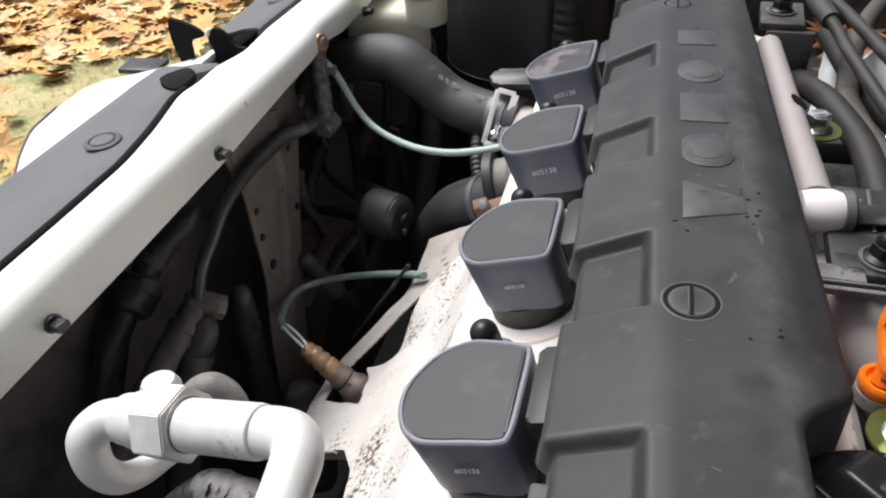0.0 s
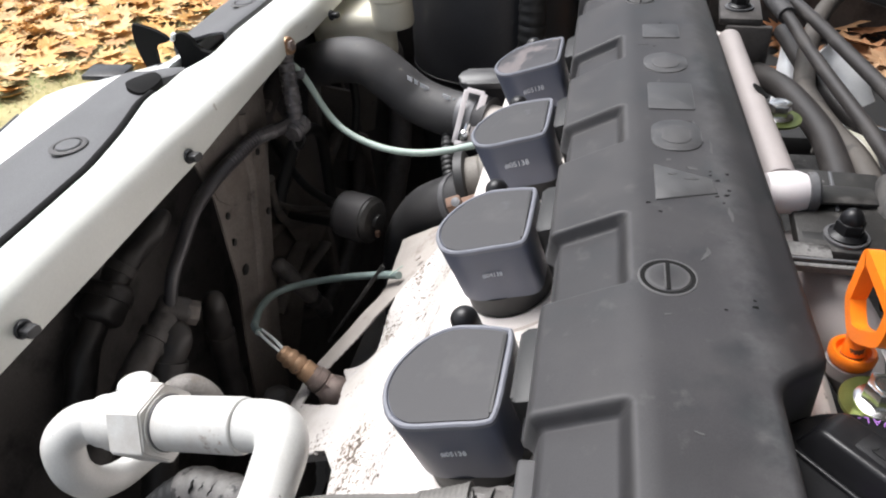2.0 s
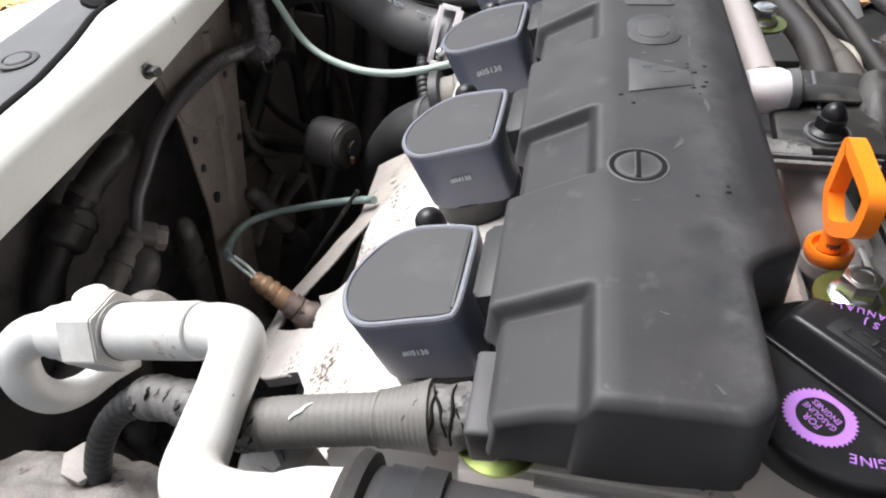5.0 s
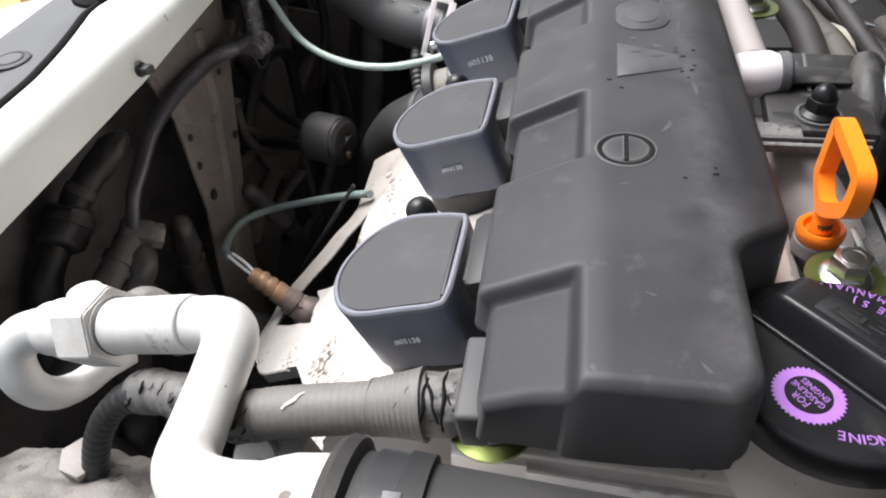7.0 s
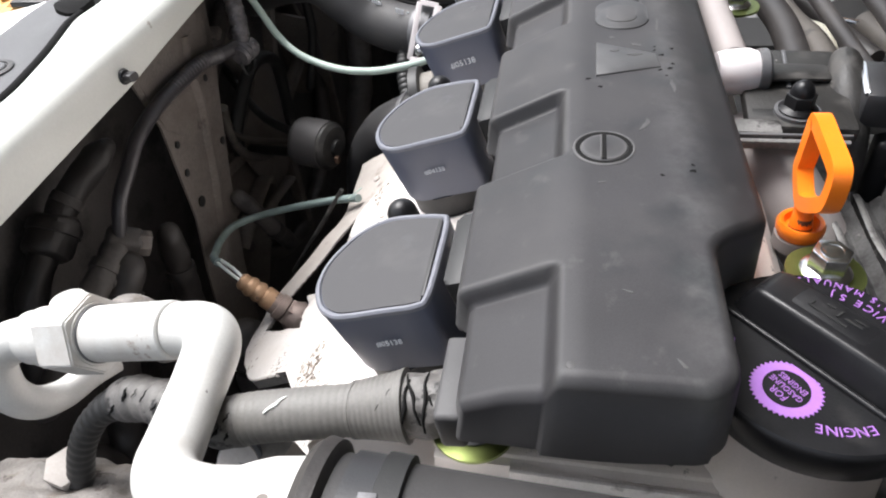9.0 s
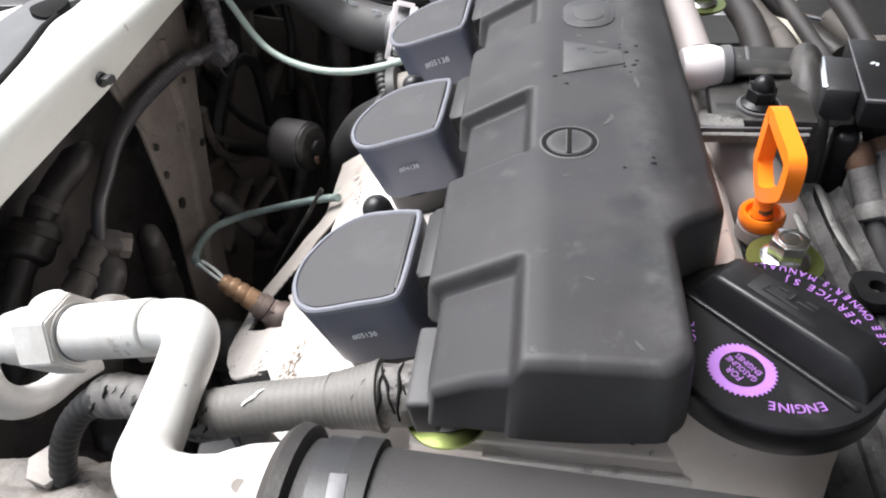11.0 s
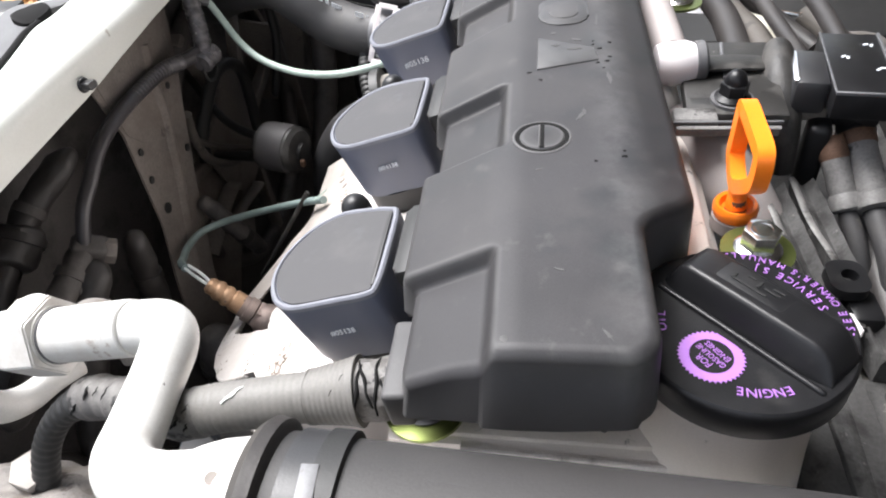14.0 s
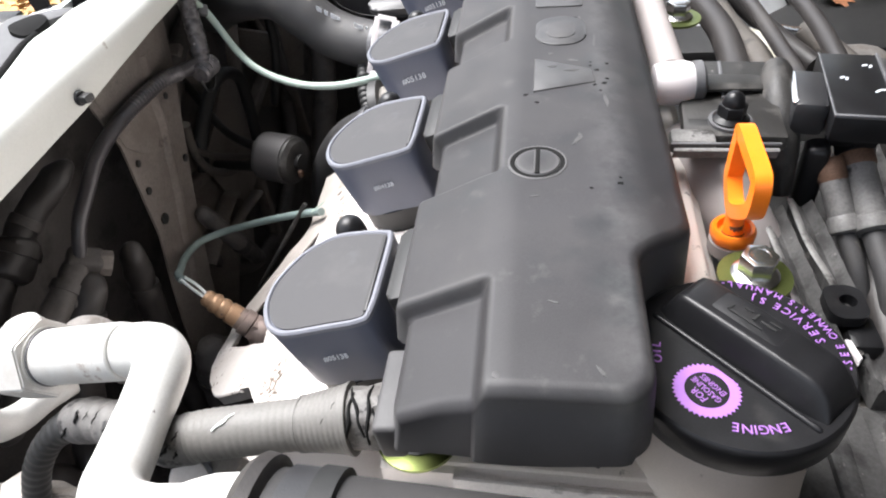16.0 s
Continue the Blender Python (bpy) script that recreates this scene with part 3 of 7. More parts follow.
for x, y in ((0.0400, 0.1542), (0.0398, 0.4148)):
    m = on_cover(x, y)
    cap = part("slotted_cap", lathe([(0.0066, -0.004), (0.0066, -0.0001), (0.0062, 0.0004), (0.0050, 0.0006), (0.001, 0.0006)], 40, m), M_COVER, engine_cover, "round slotted black fastener cap")
    # black shapes for the shaded groove and slot, pale bar for its lit side
    part("groove", lathe([(0.0080, -0.001), (0.0080, 0.00012), (0.0066, 0.00012), (0.0066, -0.001)], 40, m), M_NEAR_BLACK, cap)
    part("groove_lip", lathe([(0.0079, -0.001), (0.0079, 0.00022), (0.0082, 0.00030), (0.0086, 0.0001), (0.0086, -0.001)], 40, m), M_COVER, cap)
    part("slot", box((0.0013, 0.0124, 0.0005), m @ Matrix.Translation((0, 0, 0.0005)), 0.0002), M_NEAR_BLACK, cap)
    part("slot_wall", box((0.0005, 0.0118, 0.0006), m @ Matrix.Translation((-0.0008, 0, 0.00055)), 0.0002), M_SCUFF_GLINT, cap)



def scuff(x, y, w, h, turn, seed, mat=M_SCUFF_GLINT, name="scuff_mark"):
    """An uneven worn mark lying on the cover."""
    r = np.random.default_rng(seed)
    line = [(math.cos(a) * w * f, math.sin(a) * h * f) for a, f in zip(np.linspace(0, 2 * math.pi, 15)[:-1], r.uniform(0.45, 1.1, 14))]
    part(name, prism(line, -0.0006, 0.00012, on_cover(x, y) @ pose(0, 0, 0, 0, 0, turn)), mat, engine_cover)


for k, (x, y, w, h, turn) in enumerate(((0.0519, 0.1662, 0.0009, 0.0034, -25), (0.0528, 0.1685, 0.0006, 0.0020, 10), (0.0390, 0.1379, 0.0016, 0.0004, 12), (0.0437, 0.0980, 0.0018, 0.0004, -20), (0.0522, 0.2187, 0.0022, 0.0011, -25), (0.0442, 0.2245, 0.0011, 0.0014, 0), (0.0533, 0.0784, 0.0005, 0.0020, 30), (0.0560, 0.2550, 0.0005, 0.0030, 8), (0.0440, 0.2960, 0.0008, 0.0028, -15), (0.0390, 0.3420, 0.0024, 0.0005, 5), (0.0618, 0.1900, 0.0007, 0.0050, 6), (0.0605, 0.2350, 0.0006, 0.0070, -3))):
    scuff(x, y, w, h, turn, k)
fleck_rng = np.random.default_rng(12)
for x, y, n, sx, sy in ((0.0590, 0.1440, 3, 0.0060, 0.0060), (0.0600, 0.2050, 14, 0.0055, 0.0160), (0.0450, 0.1960, 3, 0.008, 0.01), (0.0540, 0.2700, 9, 0.008, 0.03), (0.0450, 0.3700, 6, 0.010, 0.03)):
    for k in range(n):
        size = fleck_rng.uniform(0.0003, 0.0008)
        scuff(x + fleck_rng.normal(0, sx * 0.6), y + fleck_rng.normal(0, sy * 0.6), size * 1.3, size, fleck_rng.uniform(-40, 40), 100 + k, M_NEAR_BLACK, "dirt_fleck")
# pale disc painted for the glint on the pocket corner
part("worn_corner", lathe([(0.0010, -0.0006), (0.0010, 0.00005), (0.0006, 0.00015), (0.0002, 0.00015)], 16, on_cover(0.0318, 0.0768)), M_SCUFF_GLINT, engine_cover)
part("front_nick", box((0.0014, 0.0004, 0.0010), pose(0.0545, 0.0720, 0.9828, 0, 30, 0), 0.0001), M_SCUFF_GLINT, engine_cover)

# ---- ignition coils ----
LID_LINE = [(-0.026, -0.0020), (-0.014, -0.0022), (-0.0035, -0.0022), (0.0, 0.0013), (0.0007, 0.018), (0.0004, 0.0335), (-0.003, 0.0368), (-0.012, 0.0392), (-0.0225, 0.0402), (-0.0325, 0.0352), (-0.0395, 0.0245), (-0.0405, 0.0140), (-0.0368, 0.0045), (-0.0318, -0.0002)]


def closed_line(points, per=4, inset=0.0):
    pts = [Vector((*p, 0)) for p in points]
    n = len(pts)
    out = []
    for i in range(n):
        a, b, c, d = pts[i - 1], pts[i], pts[(i + 1) % n], pts[(i + 2) % n]
        for k in range(per):
            t = k / per
            out.append(0.5 * (2 * b + (c - a) * t + (2 * a - 5 * b + 4 * c - d) * t * t + (3 * b - a - 3 * c + d) * t ** 3))
    if inset:
        m = len(out)
        moved = []
        for i in range(m):
            d = (out[(i + 1) % m] - out[i - 1]).normalized()
            moved.append(out[i] + Vector((-d.y, d.x, 0)) * inset)
        out = moved
    return [(p.x, p.y) for p in out]


def make_coil():
    coil = thing("ignition_coil", "slate-blue plastic ignition coil with a black lid", "ignition coil", coil_pose(0), "ignition coils along the engine")
    line = closed_line(LID_LINE)
    bm = prism(line, -0.0258, 0.0, shrink=0.93, bevel=0.0008)
    part("body", bm, M_COIL, coil, local=True)
    inner = closed_line(LID_LINE, inset=0.0019)
    bm = bmesh.new()
    rows = []
    for pts, z in ((line, -0.0012), (line, 0.0001), (closed_line(LID_LINE, inset=0.0005), 0.0007), (closed_line(LID_LINE, inset=0.0014), 0.0007), (inner, 0.0002), (inner, -0.001)):
        rows.append([bm.verts.new((x * (1.004 if z < 0.0005 else 1), y, z)) for x, y in pts])
    for a, b in zip(rows, rows[1:]):
        for i in range(len(a)):
            bm.faces.new((a[i], a[(i + 1) % len(a)], b[(i + 1) % len(a)], b[i]))
    part("rim", bm, M_COIL_RIM, coil, "scuffed pale rim", local=True)
    lid = part("lid", prism(closed_line(LID_LINE, inset=0.0021), -0.002, 0.00045, bevel=0.0002), M_LID, coil, "flat black epoxy lid", local=True)
    part("clip_slot", box((0.0013, 0.0315, 0.0012), Matrix.Translation((-0.0020, 0.0172, 0.0003)), 0.0003), M_RUBBER_D, lid, local=True)
    part("seal", lathe([(0.0175, -0.036), (0.0185, -0.0345), (0.0185, -0.0258), (0.012, -0.0252)], 36, Matrix.Translation((-0.0195, 0.0170, 0))), M_RUBBER_D, coil, "black rubber seal", local=True)
    bm = prism(rounded(0.0085, 0.030, 0.002, cx=0.0065, cy=0.0215), -0.027, -0.0015, bevel=0.001)
    con = part("connector", bm, M_RUBBER_D, coil, "matte black plug housing", local=True)
    part("connector_tab", box((0.006, 0.012, 0.004), Matrix.Translation((0.0075, 0.004, -0.010)), 0.001), M_BLACK, con, local=True)
    tab = part("mount_tab", prism(rounded(0.013, 0.020, 0.005, cx=-0.0205, cy=0.0465), -0.0195, -0.0150, bevel=0.0008), M_COIL, coil, local=True)
    m = Matrix.Translation((-0.0212, 0.0485, 0.0014))
    nut = part("cap_nut", prism(circle(0.0058, 6), -0.0165, -0.0095, m, bevel=0.0005), M_CAP, coil, "glossy black domed nut", local=True)
    part("dome", lathe([(0.0051, -0.0098)] + [(0.0051 * math.cos(a), -0.0060 + 0.0051 * math.sin(a)) for a in np.linspace(0, 1.5, 8)], 24, m), M_CAP, nut, local=True)
    part("nut_washer", lathe([(0.0066, -0.0156), (0.0066, -0.0148), (0.004, -0.0148)], 24, m), M_STEEL, nut, local=True)
    m = Matrix.Translation((-0.0172, -0.00222, -0.0122)) @ pose(0, 0, 0, 87, 0, 0)
    part("stamped_number", letters("#05138", 0.0027, m, 0.00015), M_TEXT, coil, "small pale stamped number", local=True)
    return coil


coil = make_coil()
BIG_NUMBER = finish(letters("#05138", 0.0040, Matrix.Translation((-0.0178, -0.00222, -0.0120)) @ pose(0, 0, 0, 87, 0, 0), 0.00015), "stamped_number", M_TEXT)
SECOND_NUMBER = finish(letters("#04138", 0.0027, Matrix.Translation((-0.0172, -0.00222, -0.0122)) @ pose(0, 0, 0, 87, 0, 0), 0.00015), "stamped_number", M_TEXT)
for k in range(1, 4):
    other = copy_thing(coil, coil_pose(k))
    for ch in other.children:
        if ch.name.startswith("stamped_number"):
            ch.data = BIG_NUMBER if k >= 2 else SECOND_NUMBER
    if k == 3:
        tagged(other, "slate-blue plastic ignition coil with a scuffed, peeling lid")
        for ch in other.children:
            if ch.name.startswith("lid"):
                ch.data = ch.data.copy()
                ch.data.materials[0] = M_LID_WORN

# ---- oil filler cap ----
CAP_AT = Matrix.Translation((0.0885, 0.1012, 0.9766)) @ pose(0, 0, 0, 0, 0, 128.5)
oil_cap = thing("oil_filler_cap", "black plastic oil filler cap with a grip bar and lilac print", "oil cap", CAP_AT)
part("disc", lathe([(0.0238, 0.0), (0.0262, 0.0010), (0.0268, 0.0020), (0.0268, 0.0088), (0.0265, 0.0100), (0.0258, 0.0106), (0.0250, 0.0106), (0.001, 0.0106)], 72), M_CAP, oil_cap, local=True)
BAR = Matrix.Rotation(radians(5.5), 4, "Z")
bm = bmesh.new()
rows = []
for x, f, h in ((-0.0240, 0.80, 0.0), (-0.0232, 0.84, 0.25), (-0.0214, 0.90, 0.62), (-0.0192, 0.96, 0.90), (-0.0165, 1.0, 1.0), (-0.0080, 1.0, 1.02), (0.0080, 1.0, 1.02), (0.0165, 1.0, 1.0), (0.0186, 0.96, 0.90), (0.0200, 0.90, 0.62), (0.0212, 0.84, 0.25), (0.0218, 0.80, 0.0)):
    top = 0.0108 + 0.0074 * h
    mid = -0.0045
    rows.append([bm.verts.new((x, mid + (y - mid) * f, z)) for y, z in ((0.0036, 0.0095), (0.0030, 0.0110), (0.0018, 0.0112 + 0.0030 * h), (0.0006, top - 0.0012 * h), (0.0000, top - 0.0003 * h), (-0.0008, top), (-0.0022, top - 0.0003 * h), (-0.0096, top - 0.0003 * h), (-0.0106, top - 0.0008 * h), (-0.0114, top - 0.0026 * h), (-0.0122, 0.0112), (-0.0126, 0.0095))])
for a, b in zip(rows, rows[1:]):
    for i in range(11):
        bm.faces.new((a[i], a[i + 1], b[i + 1], b[i]))
bm.faces.new(rows[0])
bm.faces.new(rows[-1])
bm.transform(BAR)
part("grip_bar", bm, M_CAP, oil_cap, local=True)
bm = tube([(-0.0236, 0.0040, 0.0104), (-0.0210, 0.0043, 0.0109), (0.0, 0.0043, 0.0110), (0.0190, 0.0043, 0.0109), (0.0212, 0.0040, 0.0104)], 0.0008, 12, 8)
bm.transform(BAR)
part("grip_ridge", bm, M_CAP, oil_cap, local=True)
rim = prism(rounded(0.0180, 0.0072, 0.0008, cx=0.0020, cy=-0.0060), 0.0160, 0.01805, bevel=0.0003)
rim.transform(BAR)
part("recess_panel", rim, M_CAP, oil_cap, local=True)
bm = box((0.0090, 0.0006, 0.0005), Matrix.Translation((0.0030, -0.0046, 0.01810)), 0)
for x, y, w, h in ((-0.0020, -0.0066, 0.0040, 0.0006), (-0.0030, -0.0080, 0.0030, 0.0006), (0.0015, -0.0070, 0.0006, 0.0024), (0.0075, -0.0056, 0.0006, 0.0020), (0.0040, -0.0078, 0.0020, 0.0006)):
    box((w, h, 0.0005), Matrix.Translation((x, y, 0.01810)), 0, bm)
bm.transform(BAR)
part("moulded_symbol", bm, M_CAP_WORN, oil_cap, local=True)
TOPZ = Matrix.Translation((0, 0, 0.0107))
part("engine_word", arc_letters("ENGINE", 0.0033, 0.0205, 145, TOPZ, spread=0.72), M_LILAC, oil_cap, local=True)
part("oil_word", arc_letters("OIL", 0.0033, 0.0188, 50, TOPZ, spread=0.92), M_LILAC, oil_cap, local=True)
part("service_print", arc_letters("SERVICE SJ", 0.0032, 0.0210, 274, TOPZ, inward=True, spread=0.78), M_LILAC, oil_cap, local=True)
part("manual_print", arc_letters("-SEE OWNER'S MANUAL-", 0.0027, 0.0246, 272.5, TOPZ, inward=True, spread=0.89), M_LILAC, oil_cap, local=True)
star = [((0.0078 if k % 2 else 0.0071) * math.cos(k * math.pi / 40), (0.0078 if k % 2 else 0.0071) * math.sin(k * math.pi / 40)) for k in range(80)]
cut = [(x - 0.0028, y + 0.0133) for x, y in star]
seal = part("starburst", prism([(x, max(y, 0.0068 + 0.096 * x)) for x, y in cut], 0.0104, 0.01075), M_LILAC, oil_cap, "lilac printed starburst", local=True)
part("seal_disc", prism(circle(0.0050, 32, -0.0028, 0.0133), 0.0105, 0.0109), M_CAP, seal, local=True)
for w, dy, sz in (("FOR", 0.0024, 0.0026), ("GASOLINE", 0.0001, 0.0021), ("ENGINES", -0.0021, 0.0021)):
    part("seal_word", letters(w, sz, Matrix.Translation((-0.0028, 0.0133 + dy, 0.0110)), 0.0001, squeeze=0.85), M_LILAC, seal, local=True)

# ---- dipstick, bolts on the head ----
dipstick = thing("oil_dipstick", "bright orange plastic oil dipstick handle", "dipstick", Matrix.Translation((0.1055, 0.1735, 0.963)))
DIP = (0.1042, 0.1730)
part("collar", lathe([(0.0046, 0.9630), (0.0064, 0.9622), (0.0073, 0.9640), (0.0074, 0.9662), (0.0066, 0.9674), (0.0054, 0.9670), (0.0046, 0.9648)], 40, Matrix.Translation((*DIP, 0))), M_ORANGE, dipstick)
part("seat", lathe([(0.0072, 0.9575), (0.0072, 0.9620), (0.006, 0.9624)], 30, Matrix.Translation((*DIP, 0))), M_BEIGE, dipstick)
part("plug", lathe([(0.0048, 0.957), (0.0048, 0.9632), (0.0036, 0.9648), (0.0028, 0.9690), (0.001, 0.9690)], 24, Matrix.Translation((*DIP, 0))), M_RUST, dipstick, "oily brown plug")
# the loop stands in the plane of the engine's length
outer = [(0.1846, 0.9795), (0.1850, 0.9860), (0.1846, 0.9950), (0.1838, 0.9998), (0.1806, 1.0018), (0.1700, 1.0016), (0.1590, 1.0012), (0.1550, 0.9996), (0.1534, 0.9955), (0.1536, 0.9890), (0.1556, 0.9850), (0.1640, 0.9778), (0.1705, 0.9738), (0.1765, 0.9736)]
line_o = closed_line(outer, per=4)
line_i = closed_line(outer, per=4, inset=0.0046)
half = sum(math.hypot(y - 0.169, z - 0.988) for y, z in line_i) < sum(math.hypot(y - 0.169, z - 0.988) for y, z in line_o)
line_i = line_i if half else closed_line(outer, per=4, inset=-0.0046)
bm = bmesh.new()
rows = []
for pts, d in ((line_o, 0.1007), (line_o, 0.1056), (line_i, 0.1056), (line_i, 0.1007)):
    rows.append([bm.verts.new((d, y, z)) for y, z in pts])
for a, b in zip(rows, rows[1:] + rows[:1]):
    for i in range(len(a)):
        bm.faces.new((a[i], a[(i + 1) % len(a)], b[(i + 1) % len(a)], b[i]))
bmesh.ops.bevel(bm, geom=[e for e in bm.edges if len(e.link_faces) == 2 and e.calc_face_angle(0) > 1.0], offset=0.0006, segments=2, affect="EDGES")
part("handle_loop", bm, M_ORANGE, dipstick)
part("stem", tube([(0.1041, 0.1745, 0.9745), (0.1041, 0.1738, 0.9700), (0.1042, 0.1730, 0.9655)], [0.0034, 0.0030, 0.0036], 16, 6), M_ORANGE, dipstick)

hex_bolt("head_bolt", "bright hexagon bolt on a yellow zinc washer", (0.1070, 0.1520, 0.9640), (0, 0, 1), 0.0100, 0.0085, 0.0112, M_ZINC_Y, M_CHROME)
hex_bolt("head_bolt", "bright hexagon bolt on a yellow zinc washer", (0.1075, 0.3460, 0.9620), (0, 0, 1), 0.0105, 0.0085, 0.0120, M_ZINC_Y, M_CHROME)
hex_bolt("cover_bolt", "zinc bolt half hidden under the cover with a greenish washer", (0.0082, 0.0925, 0.9585), (0, 0, 1), 0.0100, 0.0030, 0.0118, M_ZINC_Y, M_STEEL)

# ---- fuel rail side ----
bm = tube([(0.0894, 0.424, 0.9742), (0.0902, 0.340, 0.9765), (0.0915, 0.255, 0.9790)], 0.0070, 20, 8)
breather = thing("breather_pipe", "pinkish-grey painted breather pipe with a white end plug", "pipe", Matrix.Translation((0.0935, 0.30, 0.965)))
part("pipe", bm, M_BEIGE, breather)
part("end_plug", lathe([(0.004, -0.0095), (0.0078, -0.0085), (0.0086, -0.004), (0.0087, 0.003), (0.0072, 0.0068), (0.005, 0.0075)], 32, along_axis((0.0922, 0.2440, 0.9815), (0.20, 0.250, 0.985))), M_PINKWHITE, breather, "off-white rounded end plug")
part("plug_ring", lathe([(0.0065, 0.006), (0.0082, 0.0065), (0.0082, 0.0095), (0.0072, 0.0105), (0.004, 0.0105)], 28, along_axis((0.0922, 0.2440, 0.9815), (0.20, 0.250, 0.985))), M_STEEL, breather)
part("end_nipple", lathe([(0.0022, 0), (0.0022, 0.0020), (0.0015, 0.0034), (0.0003, 0.0036)], 16, Matrix.Translation((0.0896, 0.4275, 0.9760))), M_PINKWHITE, breather)
part("pipe_hole", lathe([(0.0052, 0.0), (0.0052, 0.0004), (0.001, 0.0004)], 20, along_axis((0.0942, 0.336, 0.9822), (0.104, 0.336, 0.996))), M_NEAR_BLACK, breather)

bracket = thing("fuel_rail_bracket", "grimy black bracket holding the fuel rail", "bracket", Matrix.Translation((0.118, 0.232, 0.965)))
part("plate", box((0.036, 0.058, 0.006), pose(0.1118, 0.2400, 0.9750, 0, 0, -4), 0.0012), M_GRIME, bracket)
part("ridge", box((0.0016, 0.030, 0.0012), pose(0.1113, 0.2520, 0.9784, 0, 0, -6), 0.0005), M_STEEL, bracket)
part("rivet_hole", lathe([(0.0010, 0), (0.0010, 0.0004), (0.0003, 0.0004)], 14, Matrix.Translation((0.1048, 0.2420, 0.9780))), M_NEAR_BLACK, bracket)
part("rail_cap", tube([(0.0998, 0.246, 0.9800), (0.1148, 0.248, 0.9790), (0.1268, 0.251, 0.9770)], 0.0042, 18, 6, section=lambda a: (math.cos(a) * 0.5, math.sin(a) * 2.2)), M_GRIME, bracket)
part("step", box((0.016, 0.009, 0.006), pose(0.0948, 0.2115, 0.9755, 0, 0, -3), 0.0015), M_WORN, bracket)
part("lip", box((0.036, 0.0016, 0.005), pose(0.1053, 0.2045, 0.9750, 25, 0, -1), 0.0004), M_WORN, bracket, "dull grey steel lip")
part("lip_edge", box((0.038, 0.0012, 0.0012), pose(0.1053, 0.2060, 0.9778, 0, 0, -1), 0.0004), M_STEEL, bracket)
part("slot", box((0.013, 0.005, 0.001), pose(0.1008, 0.2205, 0.9776), 0.0003), M_RUBBER_D, bracket)
hex_bolt("acorn_nut", "black domed nut on the rail bracket", (0.1092, 0.2205, 0.9780), (0.0, 0.0, 1), 0.0090, 0.0066, 0.0078, M_STEEL, M_CAP, dome=True)

boot = solo("rubber_boot", tube([(0.1350, 0.264, 0.9740), (0.1325, 0.254, 0.9800), (0.1310, 0.240, 0.9760), (0.1320, 0.226, 0.9640), (0.134, 0.220, 0.945)], [0.004, 0.0062, 0.0070, 0.0060, 0.004], 20, 8), M_GRIME, "black rubber boot beside the connector", "rubber boot")
conn = thing("wiring_connector", "black wiring connector with a pale strip along one edge", "connector", Matrix.Translation((0.1455, 0.241, 0.975)))
part("housing", box((0.0125, 0.0270, 0.014), pose(0.1400, 0.2362, 0.9765, 0, 0, -10), 0.0025), M_BLACK, conn)
part("worn_edge", box((0.0024, 0.0230, 0.0014), pose(0.1345, 0.2368, 0.9828, 0, -30, -10), 0.0006), M_CHROME, conn)
sensor_box = thing("sensor_box", "flat black sensor box with small pale marks", "sensor", Matrix.Translation((0.170, 0.243, 0.965)))
part("case", box((0.0215, 0.0490, 0.011), pose(0.1566, 0.2376, 0.9780, 0, 0, -8), 0.0014), M_CAP, sensor_box)
part("edge_trim", box((0.0215, 0.0013, 0.0013), pose(0.1533, 0.2136, 0.9835, 0, 0, -8), 0.0003), M_STEEL, sensor_box)
part("side_trim", box((0.0013, 0.048, 0.0013), pose(0.1670, 0.2362, 0.9835, 0, 0, -8), 0.0003), M_STEEL, sensor_box)
part("side_trim", box((0.0008, 0.048, 0.0010), pose(0.1463, 0.2390, 0.9835, 0, 0, -8), 0.0003), M_STEEL, sensor_box)
part("lower_block", box((0.020, 0.014, 0.012), pose(0.1580, 0.2340, 0.9670, 0, 0, -8), 0.002), M_CAP, sensor_box)
part("mounting_foot", box((0.009, 0.012, 0.034), pose(0.1455, 0.2265, 0.9480, 0, 0, -12), 0.003, segments=3), M_CAP, sensor_box, "grimy black mounting foot")
part("hex_nut", prism(circle(0.0080, 6), 0.0, 0.006, along_axis((0.1610, 0.2350, 0.9600), (0.1650, 0.2032, 0.9400)), bevel=0.0008), M_CAP, sensor_box)
for dx, dy, ch in ((-0.0035, 0.000, 35), (-0.0022, -0.0010, 70), (0.0070, 0.009, 15), (0.0088, 0.008, 60), (0.0055, -0.011, 40), (0.0075, -0.010, -10)):
    part("pale_mark", prism(rounded(0.0022, 0.0011, 0.0005), 0, 0.0002, pose(0.1562 + dx, 0.2420 + dy, 0.9835, 0, 0, ch)), M_TEXT, sensor_box)


def injector(x0, y0, z0, x1, y1, z1, r, mat):
    ob = thing("fuel_injector_tube", "grey dusty metal tube with a darker collar", "pipe", Matrix.Translation((x1, y1, z1)), "tubes beside the fuel rail")
    a, b = Vector((x0, y0, z0)), Vector((x1, y1, z1))
    part("sleeve", lathe([(r * 0.9, 0), (r, 0.001), (r, 0.9), (r * 0.9, 1.0)], 24, along_axis(a, b) @ Matrix.Diagonal((1, 1, (b - a).length, 1))), mat, ob)
    part("collar", lathe([(r, -0.003), (r * 1.1, -0.002), (r * 1.1, 0.005), (r * 1.01, 0.006)], 24, along_axis(a, b)), M_RUST, ob, "rusty brown steel collar")
    part("end_ring", lathe([(r * 1.0, -0.006), (r * 1.14, -0.005), (r * 1.14, 0.0), (r * 0.9, 0.001)], 24, along_axis(b, b + (b - a))), M_WORN, ob)
    part("rod", tube([b, b + (b - a) * 0.9, b + (b - a) * 2.2 + Vector((0, 0, -0.02))], r * 0.7, 16, 6), M_RUBBER, ob)


